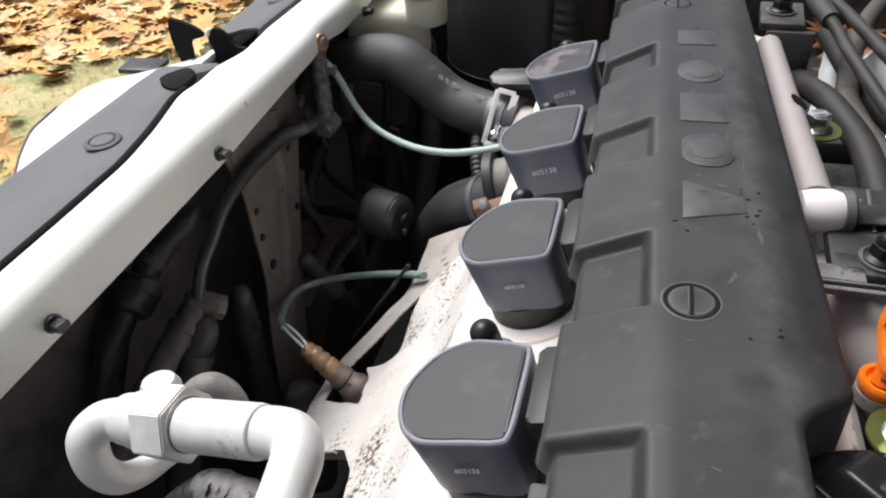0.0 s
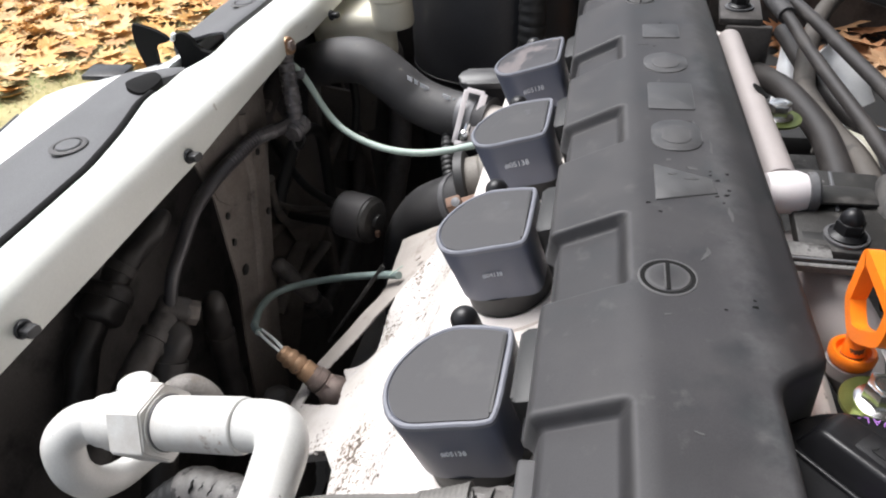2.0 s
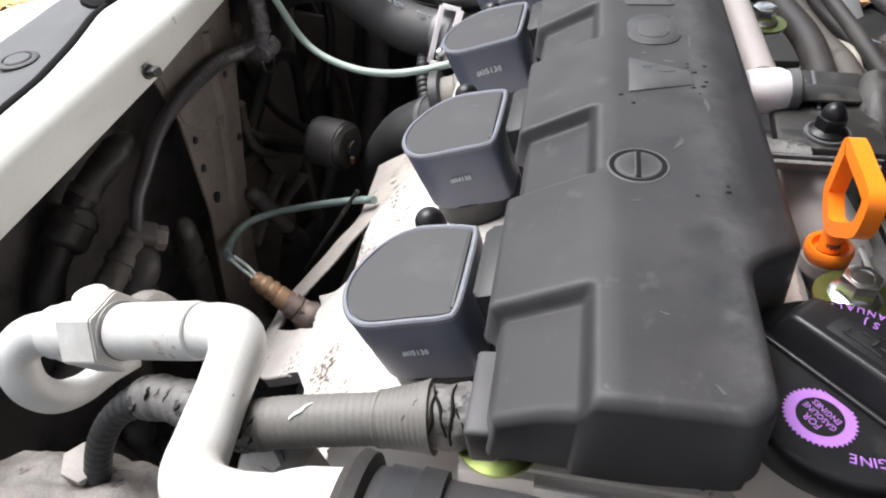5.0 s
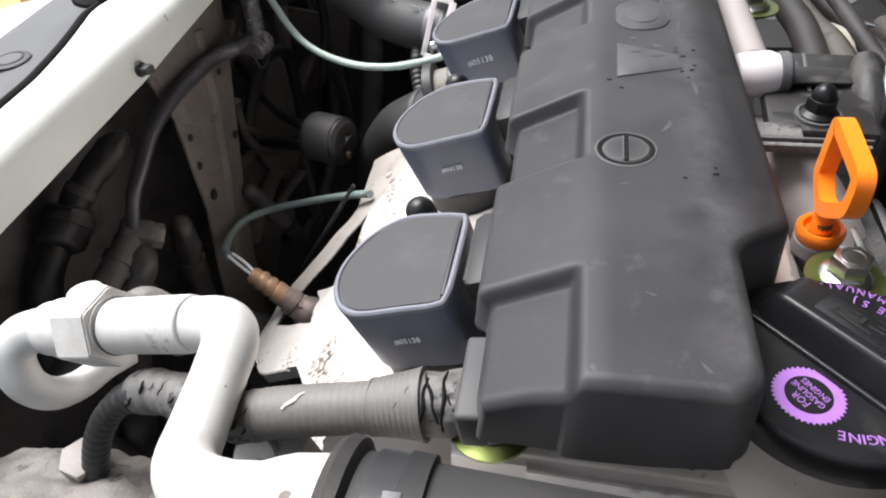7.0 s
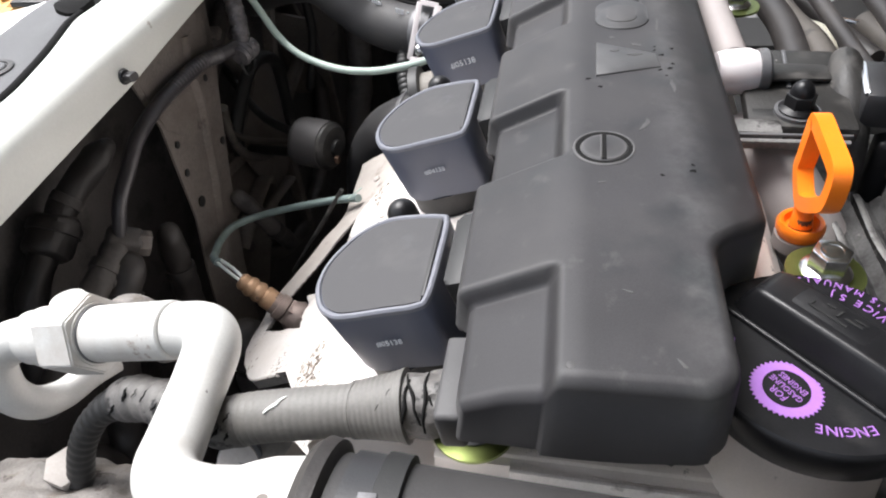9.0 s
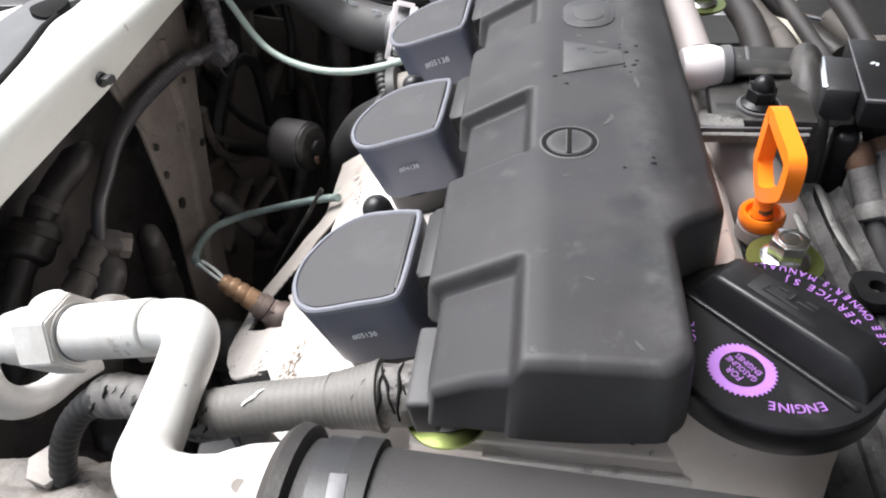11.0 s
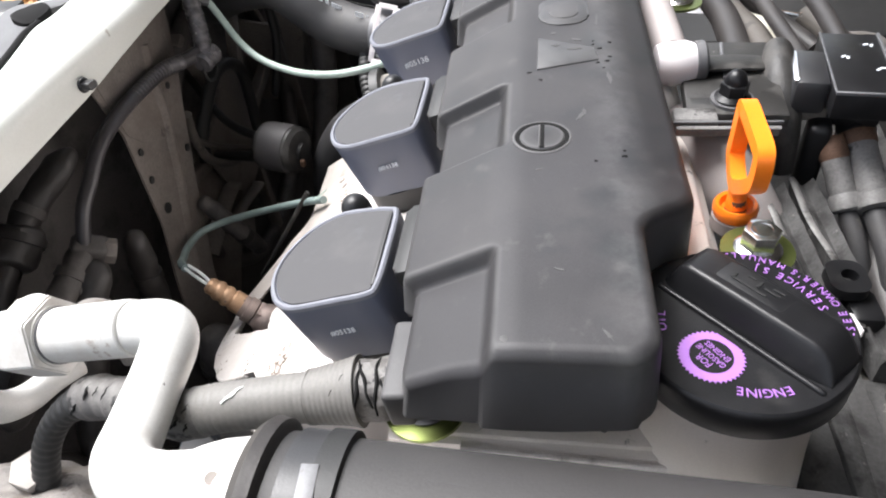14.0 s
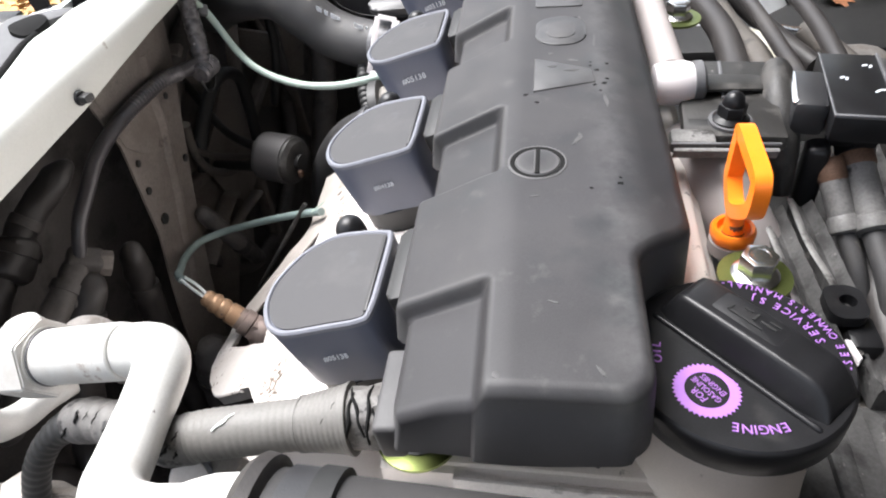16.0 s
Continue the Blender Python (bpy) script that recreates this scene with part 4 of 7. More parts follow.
injector(0.1510, 0.2240, 0.9550, 0.1561, 0.2053, 0.9380, 0.0050, M_WORN)
injector(0.1616, 0.2310, 0.9560, 0.1650, 0.2032, 0.9400, 0.0063, M_WORN)
solo("pipe_stub", lathe([(0.001, 0), (0.0028, 0.0004), (0.0031, 0.001), (0.0031, 0.012)], 20, along_axis((0.1355, 0.2315, 0.9655), (0.1450, 0.2315, 0.9660))), M_CASTD, "short dusty grey pipe stub under the connector", "pipe")

HOSES = [
    ([(0.1145, 0.449, 0.943), (0.1190, 0.422, 0.949), (0.1245, 0.395, 0.953), (0.1310, 0.345, 0.955), (0.1300, 0.300, 0.955), (0.1285, 0.266, 0.955)], 0.0070),
    ([(0.2400, 0.640, 0.935), (0.2080, 0.612, 0.948), (0.1800, 0.570, 0.944), (0.1600, 0.515, 0.938), (0.1440, 0.445, 0.938), (0.1400, 0.405, 0.943), (0.1405, 0.360, 0.948), (0.1440, 0.320, 0.952), (0.1450, 0.270, 0.950)], 0.0066),
    ([(0.1245, 0.515, 0.974), (0.1312, 0.472, 0.972), (0.1348, 0.429, 0.970), (0.1402, 0.381, 0.968), (0.1455, 0.333, 0.967), (0.1480, 0.290, 0.967), (0.1450, 0.255, 0.972)], 0.0036),
    ([(0.1250, 0.585, 0.970), (0.1320, 0.545, 0.970), (0.1395, 0.515, 0.970), (0.1478, 0.470, 0.970), (0.1545, 0.424, 0.970), (0.1615, 0.375, 0.970), (0.1660, 0.330, 0.971), (0.1650, 0.285, 0.972), (0.1640, 0.262, 0.970)], 0.0040),
]
HOSES += [
    ([(0.150, 0.560, 0.93), (0.160, 0.480, 0.925), (0.178, 0.420, 0.920), (0.196, 0.380, 0.915)], 0.0060),
    ([(0.150, 0.500, 0.990), (0.185, 0.470, 0.985), (0.235, 0.455, 0.975), (0.300, 0.450, 0.965)], 0.0055),
    ([(0.215, 0.460, 0.90), (0.235, 0.390, 0.895), (0.250, 0.310, 0.885), (0.255, 0.250, 0.87)], 0.0080),
    ([(0.205, 0.300, 0.93), (0.200, 0.230, 0.925), (0.190, 0.150, 0.915), (0.185, 0.080, 0.90)], 0.0080),
    ([(0.175, 0.290, 0.935), (0.170, 0.220, 0.925), (0.166, 0.150, 0.915), (0.168, 0.070, 0.905)], 0.0065),
]
for k, (pts, r) in enumerate(HOSES):
    solo("rubber_hose", tube(pts, r, 18, 10), M_HOSE_B if k in (1, 6) else M_HOSE_D, "dusty brown-grey rubber hose beside the engine" if k in (1, 6) else "dusty black rubber hose beside the engine", "hose", group="hoses behind the engine")
hex_bolt("rail_bolt", "bright zinc bolt with a captive washer", (0.2290, 0.5820, 0.8240), (-0.15, -0.2, 1), 0.0115, 0.016, 0.0125, M_CHROME, M_CHROME)
solo("pale_hose_end", tube([(0.152, 0.378, 0.937), (0.160, 0.366, 0.937), (0.163, 0.352, 0.930)], 0.0045, 14, 6), M_TANK, "short cream hose end", "hose")

runner = solo("intake_runner", tube([(0.094, 0.238, 0.957), (0.104, 0.222, 0.955), (0.112, 0.204, 0.948), (0.125, 0.190, 0.93)], [0.011, 0.013, 0.013, 0.012], 24, 8), M_BEIGE, "pinkish-grey cast intake runner", "engine part")
for x0, x1, y0, y1, zz, mat, nm, lab in ((0.1215, 0.1310, 0.135, 0.205, 0.950, M_STRAP, "metal_strap", "weathered grey metal strap"), (0.1355, 0.1440, 0.130, 0.212, 0.947, M_STRAP, "metal_strap", "weathered grey metal strap")):
    bm = bmesh.new()
    grid = []
    for y in np.linspace(y1, y0 - 0.004, 46):
        s = (y1 - y) / (y1 - y0)
        a, b = x0 + 0.006 * s + 0.0003 * noise.noise((x0 * 400, y * 190, 1)), x1 + 0.005 * s + 0.0003 * noise.noise((x1 * 400, y * 160, 4))
        lip = 0.0012 * smooth01(0.25, 0.0, abs(noise.noise((3, y * 60, x0 * 90))))
        grid.append([bm.verts.new((a + (b - a) * u, y, zz + dz - 0.004 * s + 0.0005 * noise.noise(((a + (b - a) * u) * 330, y * 240, 8)))) for u, dz in ((0, -0.010), (0, -0.001), (0.10, lip), (0.24, 0.0), (0.42, -0.0022), (0.58, -0.0026), (0.75, -0.0006), (0.90, 0.0014), (1, 0.0), (1, -0.010))])
    for a, b in zip(grid, grid[1:]):
        for i in range(9):
            bm.faces.new((a[i], a[i + 1], b[i + 1], b[i]))
    bm.faces.new(grid[0])
    bm.faces.new(grid[-1])
    bmesh.ops.recalc_face_normals(bm, faces=bm.faces)
    strap = thing(nm, lab, "bracket", Matrix.Translation((x0, y0, zz)), "straps by the dipstick")
    part("strip", bm, mat, strap)
    fold = [(x0 - 0.0004 + 0.006 * u + 0.0007 * math.sin(u * 9 + x0 * 300), y1 - (y1 - y0) * u, zz + 0.0012 - 0.004 * u + 0.0006 * math.sin(u * 14)) for u in np.linspace(0.0, 0.9, 16)]
    part("folded_edge", tube(fold, 0.0009, 8, 3, section=lambda a: (math.cos(a) * 0.6, math.sin(a) * 1.5)), M_WORN, strap, "rubbed grey folded edge")
    part("rivet", lathe([(0.0017, 0), (0.0016, 0.0007), (0.0007, 0.0011), (0.0002, 0.0011)], 14, Matrix.Translation(((x0 + x1) / 2 + 0.0045, y0 + 0.018, zz - 0.0055))), M_STEEL, strap)
lug = thing("lifting_lug", "black steel lug with a round hole", "bracket", Matrix.Translation((0.143, 0.150, 0.945)))
bm = bmesh.new()
hole, rimo = circle(0.0027, 24, 0.1390, 0.1552), rounded(0.0122, 0.0150, 0.0045, 5, 0.1382, 0.1548)
ang = lambda p: math.atan2(p[1] - 0.1552, p[0] - 0.1390)
rows = []
for z in (0.9475, 0.9515):
    rows.append(([bm.verts.new((*p, z)) for p in hole], [bm.verts.new((*p, z)) for p in sorted(rimo, key=ang)], z))
hole_a = [ang(p) for p in hole]
order = sorted(range(24), key=lambda i: hole_a[i])
for inner_v, outer_v, z in rows:
    hv = [inner_v[i] for i in order]
    for k in range(24):
        bm.faces.new((hv[k], hv[(k + 1) % 24], outer_v[(k + 1) % 24], outer_v[k]))
for which in (0, 1):
    a = [rows[0][which][i] for i in order] if which == 0 else rows[0][1]
    b = [rows[1][which][i] for i in order] if which == 0 else rows[1][1]
    for k in range(24):
        bm.faces.new((a[k], a[(k + 1) % 24], b[(k + 1) % 24], b[k]))
part("plate", bm, M_CAP, lug)
part("stem", box((0.010, 0.014, 0.045), pose(0.1425, 0.1470, 0.9240), 0.002), M_CAP, lug)

solo("plastic_tab", prism([(0.1358, 0.1428), (0.1374, 0.1420), (0.1386, 0.1350), (0.1374, 0.1338), (0.1361, 0.1392)], 0.9440, 0.9475, bevel=0.0006), M_PINKWHITE, "small off-white plastic tab wedged by the lug", "clip")

far_bracket = thing("coil_harness_bracket", "dark bracket with a black nut at the end of the rail", "bracket", Matrix.Translation((0.108, 0.47, 0.96)))
part("plate", box((0.026, 0.040, 0.005), pose(0.1015, 0.474, 0.9745, 0, 0, -5), 0.0015), M_BAY, far_bracket)
part("drop", box((0.028, 0.005, 0.045), pose(0.1055, 0.454, 0.950, 0, 0, -5), 0.0015), M_BAY, far_bracket)
hex_bolt("acorn_nut", "black domed nut on a dark bracket", (0.1005, 0.474, 0.9772), (0, 0, 1), 0.0100, 0.007, 0.009, M_STEEL, M_CAP, dome=True)

manifold = thing("intake_manifold", "bright cast aluminium intake manifold behind the hoses", "engine part", Matrix.Translation((0.20, 0.55, 0.86)))
part("runner", tube([(0.1610, 0.560, 0.920), (0.1630, 0.555, 0.908), (0.1640, 0.548, 0.895), (0.1640, 0.540, 0.870)], [0.009, 0.0125, 0.0135, 0.015], 22, 8), M_BRIGHT, manifold)
part("runner", tube([(0.1790, 0.553, 0.916), (0.1880, 0.548, 0.908), (0.1980, 0.540, 0.897), (0.2080, 0.530, 0.880)], [0.010, 0.0140, 0.0155, 0.015], 22, 8), M_BRIGHT, manifold)
part("flange", box((0.05, 0.03, 0.012), pose(0.232, 0.588, 0.812, 8, 8, -20), 0.003), M_CAST, manifold)
part("plenum", box((0.11, 0.30, 0.09), pose(0.27, 0.42, 0.80), 0.03, segments=4), M_CAST, manifold)
hose_sleeve = solo("hose_sleeve", tube([(0.1235, 0.522, 0.9745), (0.1280, 0.494, 0.9730), (0.1310, 0.474, 0.9720)], [0.0040, 0.0058, 0.0060, 0.0056], 20, 6), M_RUBBER, "black rubber sleeve over the thin hose", "sleeve")
hex_bolt("manifold_bolt", "zinc bolt on the manifold", (0.1690, 0.4200, 0.9080), (-0.2, -0.35, 1), 0.0085, 0.012, 0.0085, M_CHROME, M_CHROME)
solo("metal_plate", box((0.016, 0.014, 0.002), pose(0.1890, 0.4230, 0.9190, -20, 0, -28), 0.0005), M_CHROME, "bright square steel plate between the hoses", "plate")

# ---- lines and loom beside the cover ----
LOOM = [(0.012, 0.0955, 0.9645), (-0.008, 0.0940, 0.9630), (-0.026, 0.0920, 0.9610), (-0.051, 0.0885, 0.9590), (-0.066, 0.0870, 0.9560), (-0.084, 0.0945, 0.9500), (-0.1050, 0.1000, 0.9435), (-0.1195, 0.0975, 0.9360), (-0.1300, 0.0930, 0.922), (-0.1370, 0.0880, 0.903)]
loom = thing("wiring_loom", "grey corrugated wiring loom wrapped in tape", "wiring loom", Matrix.Translation((-0.04, 0.082, 0.95)))


def ribbed(r, pitch, length, depth):
    return lambda s: r + depth * (abs(math.sin(math.pi * s * length / pitch)) ** 0.6 - 0.6)


full = spline(LOOM, 60)
part("taped_end", tube(full[66:118], lambda s: 0.0104 - 0.0026 * s ** 0.7 + 0.00010 * math.sin(s * 60), 32, smooth=False), M_TAPE, loom, "smooth grey tape wrap")
part("corrugated_sleeve", tube(full[112:204], ribbed(0.0073, 0.0024, 0.038, 0.00020), 28, smooth=False), M_TAPE, loom, "shallow-ribbed grey sleeve")
part("wrapped_hump", tube(full[198:378], lambda s: 0.0072 + 0.0003 * math.sin(s * 23) + 0.0002 * math.sin(s * 61), 28, smooth=False), M_TAPE_OLD, loom, "cracked grey tape over the bend")
part("loose_tail", tube(full[372:], lambda s: 0.0062 - 0.0016 * min(1, s * 4) + 0.00012 * math.sin(s * 90), 20, smooth=False), M_RUBBER_D, loom, "dark bare end of the loom")


def loom_mark(i, r, a0, a1, slant, thick, mat=M_NEAR_BLACK, name="split"):
    """A dark split round part of the loom; angle 0 is on top, plus is towards the front."""
    c, d = full[i], (full[i + 1] - full[i]).normalized()
    up = (Vector((0, 0, 1)) - d * d.z).normalized()
    front = d.cross(up)
    front = front if front.y < 0 else -front
    pts = [c + (up * math.cos(a) + front * math.sin(a)) * (r + 0.0001) + d * slant * (k / 4 - 0.5) + d * 0.0004 * math.sin(k * 2.3) for k, a in enumerate(np.linspace(a0, a1, 5))]
    part(name, tube(pts, [thick * 0.15, thick * 0.55, thick * 0.3], 6, 4), mat, loom)


for i, r, a0, a1, slant, thick in ((206, 0.0074, 0.3, 0.6, 0.002, 0.0006), (210, 0.0074, 1.0, 1.3, 0.002, 0.0007), (214, 0.0074, 0.0, 0.3, 0.001, 0.0004), (220, 0.0074, 0.8, 1.1, 0.003, 0.0010), (230, 0.0074, 0.9, 1.2, 0.003, 0.0007), (74, 0.0094, -0.2, 0.3, 0.002, 0.0003), (82, 0.0088, 0.1, 0.7, 0.004, 0.0004), (240, 0.0072, 0.2, 0.7, 0.001, 0.0006), (250, 0.0074, 0.9, 1.4, 0.003, 0.0010), (262, 0.0074, 0.1, 0.5, 0.002, 0.0004), (302, 0.0075, 0.5, 0.9, 0.003, 0.0005), (320, 0.0075, 0.1, 0.7, 0.001, 0.0005), (332, 0.0075, 0.2, 0.6, 0.001, 0.0004), (344, 0.0075, 0.2, 0.8, 0.000, 0.0009), (366, 0.0074, 0.9, 1.3, 0.004, 0.0010)):
    loom_mark(i, r, a0, a1, slant, thick)
for k, (a, w) in enumerate(((67, 0.0109), (114, 0.0087))):
    c, d = full[a], full[a + 1]
    part("tape_edge", lathe([(w - 0.0012, -0.0006), (w - 0.0006, -0.0005), (w - 0.0006, 0.0005), (w - 0.0012, 0.0006)], 28, along_axis(c, d) @ pose(0, 0, 0, 6 * (k % 2), -8 * (k % 3), 0)), M_TAPE, loom)
bm = tube(full[0:72], 0.0089, 40, smooth=False)
for v in bm.verts:
    q = Vector((v.co.x * 0.5, v.co.y, v.co.z)) * 420
    v.co.y += 0.0011 * noise.noise(q)
    v.co.z += 0.0011 * noise.noise(q + Vector((9, 3, 5)))
part("crumpled_tape", bm, M_TAPE_OLD, loom, "loose crumpled tape at the loom's mouth")
for i, r, a0, a1, slant, thick in ((10, 0.0086, -0.3, 1.3, 0.003, 0.0006), (20, 0.0086, 0.0, 1.6, -0.002, 0.0007), (30, 0.0086, -0.4, 0.9, 0.004, 0.0006), (38, 0.0087, 0.2, 1.5, -0.003, 0.0009), (46, 0.0091, -0.6, 1.5, 0.001, 0.0011), (56, 0.0092, -0.5, 1.2, -0.004, 0.0010), (63, 0.0093, -0.2, 1.6, 0.003, 0.0012)):
    loom_mark(i, r, a0, a1, slant, thick)
loom_mark(164, 0.0074, -0.1, 0.5, 0.006, 0.0011, M_WIRE, "paint_fleck")


ac = thing("coolant_line", "dull white aluminium line with a hexagon union", "pipe", Matrix.Translation((-0.09, 0.10, 0.95)))
part("bent_pipe", tube([(-0.1060, 0.1133, 0.9605), (-0.0930, 0.1125, 0.9636), (-0.0805, 0.1121, 0.9664), (-0.0737, 0.1095, 0.9680), (-0.0702, 0.1035, 0.9684), (-0.0688, 0.0940, 0.9684), (-0.0674, 0.0840, 0.9692), (-0.0650, 0.0720, 0.9712), (-0.0620, 0.0620, 0.9740), (-0.0558, 0.0560, 0.9768), (-0.0470, 0.0530, 0.9795), (-0.0380, 0.0512, 0.9815)], [0.0085, 0.0085, 0.0085, 0.0082, 0.0077, 0.0077, 0.0078, 0.0082, 0.0086], 30, 8), M_PIPE, ac)
UNION = along_axis((-0.1385, 0.1155, 0.9528), (-0.0765, 0.1112, 0.9680))
SIDE = Vector((UNION[0][2], UNION[1][2], UNION[2][2])).cross((0, 1, 0)).normalized()
turn = UNION.to_3x3().inverted() @ SIDE
HEX = UNION @ Matrix.Rotation(math.atan2(turn.y, turn.x) + radians(27), 4, "Z")
part("collar", lathe([(0.0085, 0.0205), (0.0093, 0.0212), (0.0093, 0.0515), (0.0091, 0.0530), (0.0086, 0.0534)], 40, UNION), M_PIPE, ac)
bm = lathe([(0.0100, 0.0040), (0.0128, 0.0044), (0.0141, 0.0056), (0.0141, 0.0192), (0.0137, 0.0202), (0.0090, 0.0202)], 6, HEX)
bmesh.ops.bevel(bm, geom=[e for e in bm.edges], offset=0.0005, segments=2, affect="EDGES")
nut = part("union_nut", bm, M_PIPE, ac, "large hexagon union nut")
part("nut_face", lathe([(0.0090, 0.0198), (0.0106, 0.0200), (0.0104, 0.0206), (0.0090, 0.0208)], 40, UNION), M_PIPE, nut)
part("union_gap", lathe([(0.0088, 0.0206), (0.0097, 0.0206), (0.0097, 0.0213), (0.0088, 0.0213)], 36, UNION), M_STEEL, ac)
part("u_bend", tube([(-0.1450, 0.1165, 0.9500), (-0.1530, 0.1165, 0.9486), (-0.1592, 0.1132, 0.9482), (-0.1625, 0.1078, 0.9440), (-0.1604, 0.1040, 0.9335), (-0.1566, 0.1063, 0.9245), (-0.1540, 0.1145, 0.9180), (-0.1495, 0.1251, 0.9165), (-0.1450, 0.135, 0.914)], [0.0080, 0.0078, 0.0075, 0.0070, 0.0064, 0.0060, 0.0056, 0.0052, 0.0050], 26, 8), M_PIPE, ac)
part("adapter", lathe([(0.0080, 0), (0.0094, 0.0006), (0.0096, 0.0050), (0.0104, 0.0066), (0.0104, 0.0160)], 32, along_axis((-0.1490, 0.1163, 0.9500), (-0.1375, 0.1156, 0.9528))), M_PIPE, ac)
part("service_port", lathe([(0.0060, 0.0), (0.0060, 0.004), (0.0078, 0.0045), (0.0080, 0.0090), (0.0062, 0.0125), (0.001, 0.0140)], 28, along_axis((-0.1500, 0.1350, 0.9350), (-0.1506, 0.1372, 0.9490))), M_PIPE, ac, "white service port cap")
part("rear_elbow", tube([(-0.1620, 0.1540, 0.9090), (-0.1550, 0.1590, 0.9150), (-0.1490, 0.1610, 0.9150), (-0.1430, 0.1610, 0.9070), (-0.1410, 0.1580, 0.8900)], 0.0066, 20, 7), M_CAST, ac, "dull grey elbow")
part("flared_end", tube([(-0.0440, 0.0524, 0.9802), (-0.0370, 0.0508, 0.9818), (-0.0300, 0.0492, 0.9838), (-0.0220, 0.0468, 0.9860), (-0.0120, 0.0440, 0.9880)], [0.0086, 0.0100, 0.0132, 0.0152, 0.0155], 30, 8), M_PIPE, ac)
part("pipe_mark", lathe([(0.0014, -0.0003), (0.0014, 0.0003), (0.0005, 0.0003)], 20, along_axis((-0.0228, 0.0449, 1.0012), (-0.0225, 0.0430, 1.0200))), M_BAY2, ac, "small dark oval mark")

duct = thing("rubber_duct", "black rubber coolant duct clamped to the pipe", "duct", Matrix.Translation((0.04, 0.054, 0.93)))
part("duct_tube", tube([(-0.014, 0.0430, 0.9880), (0.02, 0.0425, 0.9850), (0.06, 0.0420, 0.9815), (0.10, 0.0415, 0.9775), (0.15, 0.0390, 0.9715), (0.22, 0.030, 0.960)], 0.0186, 44, 8), M_DUCT_R, duct)
DUCT = along_axis((-0.0180, 0.0434, 0.9883), (0.02, 0.0425, 0.9850))
part("end_lip", lathe([(0.0160, 0), (0.0198, 0.0008), (0.0212, 0.0026), (0.0208, 0.0052), (0.0186, 0.0064)], 48, DUCT), M_HOSE_D, duct)
clampb = part("clamp_band", lathe([(0.0186, 0.0088), (0.0193, 0.0090), (0.0193, 0.0150), (0.0186, 0.0152)], 48, DUCT), M_BLACK, duct, "dark clamp band")
part("clamp_tongue", lathe([(0.0194, 0.0150), (0.0200, 0.0152), (0.0200, 0.0200), (0.0186, 0.0204)], 48, DUCT), M_RUBBER_D, clampb)
# thin grey plate drawn for the reflection on the clamp band
part("pale_patch", box((0.0034, 0.0075, 0.0003), pose(-0.0014, 0.0424, 1.0069, 0, 5, 4), 0.0001), M_STEEL, clampb)
bm = tube([(0.005, 0.0466, 1.0041), (0.0127, 0.0466, 1.0034), (0.0235, 0.0462, 1.0026), (0.04, 0.0455, 1.0011), (0.07, 0.0440, 0.9984)], 0.0004, 8, 6)
part("mould_seam", bm, M_RUBBER_D, duct)

fitting = thing("hose_fitting", "grimy cast fitting with a round plug under the loom", "fitting", Matrix.Translation((-0.066, 0.095, 0.92)))
part("block", box((0.020, 0.014, 0.022), pose(-0.0545, 0.0870, 0.9375, 10, 0, -20), 0.003), M_CASTD, fitting)
part("ring", lathe([(0.0072, 0), (0.0082, 0.0004), (0.0082, 0.0030), (0.0073, 0.0036)], 28, along_axis((-0.0590, 0.0825, 0.9425), (-0.062, 0.0700, 0.9560))), M_STEEL, fitting)
part("plug", lathe([(0.0068, 0), (0.0072, 0.0005), (0.0072, 0.004), (0.0050, 0.0045), (0.001, 0.0042)], 28, along_axis((-0.0590, 0.0825, 0.9425), (-0.062, 0.0700, 0.9560))), M_STRIP, fitting)
comp = thing("compressor_casting", "rough weathered cast aluminium casting with a bolt", "engine part", Matrix.Translation((-0.15, 0.08, 0.86)))
bm = bmesh.new()
bmesh.ops.create_icosphere(bm, subdivisions=5, radius=1.0)
for v in bm.verts:
    n = noise.noise(v.co * 2.2) * 0.14 + noise.noise(v.co * 6) * 0.08 + noise.noise(v.co * 15) * 0.035
    v.co = Vector((-0.148, 0.074, 0.880)) + Vector((v.co.x * 0.055, v.co.y * 0.032, v.co.z * 0.030)) * (1 + n)
part("casting", bm, M_CAST, comp)
bm = bmesh.new()
bmesh.ops.create_icosphere(bm, subdivisions=4, radius=1.0)
for v in bm.verts:
    v.co = Vector((-0.112, 0.082, 0.882)) + Vector((v.co.x * 0.028, v.co.y * 0.018, v.co.z * 0.020)) * (1 + noise.noise(v.co * 4) * 0.14 + noise.noise(v.co * 11) * 0.05)
part("lobe", bm, M_CAST, comp)
part("bolt_head", prism(circle(0.0074, 6), 0.0, 0.010, along_axis((-0.1425, 0.0915, 0.9030), (-0.1390, 0.0885, 0.9170)), bevel=0.0008), M_STRIP, comp)

# ---- exhaust side ----
# the sheet falls away below the coils
SHIELD_Z = ([-0.20, -0.185, -0.165, -0.13, -0.105, -0.08, -0.06, -0.03], [0.745, 0.772, 0.790, 0.815, 0.836, 0.857, 0.885, 0.925])
SHIELD_EDGE = ([0.05, 0.12, 0.1778, 0.196, 0.2010, 0.2074, 0.225, 0.2422, 0.2598, 0.2866, 0.3131, 0.348, 0.380, 0.402, 0.42], [-0.080, -0.092, -0.1034, -0.116, -0.130, -0.149, -0.163, -0.1716, -0.1739, -0.172, -0.1531, -0.1268, -0.1273, -0.1278, -0.128])
OPENING = [(-0.1128, 0.3300), (-0.1358, 0.3100), (-0.1580, 0.2842), (-0.1367, 0.2848), (-0.1160, 0.2850), (-0.1150, 0.3080)]
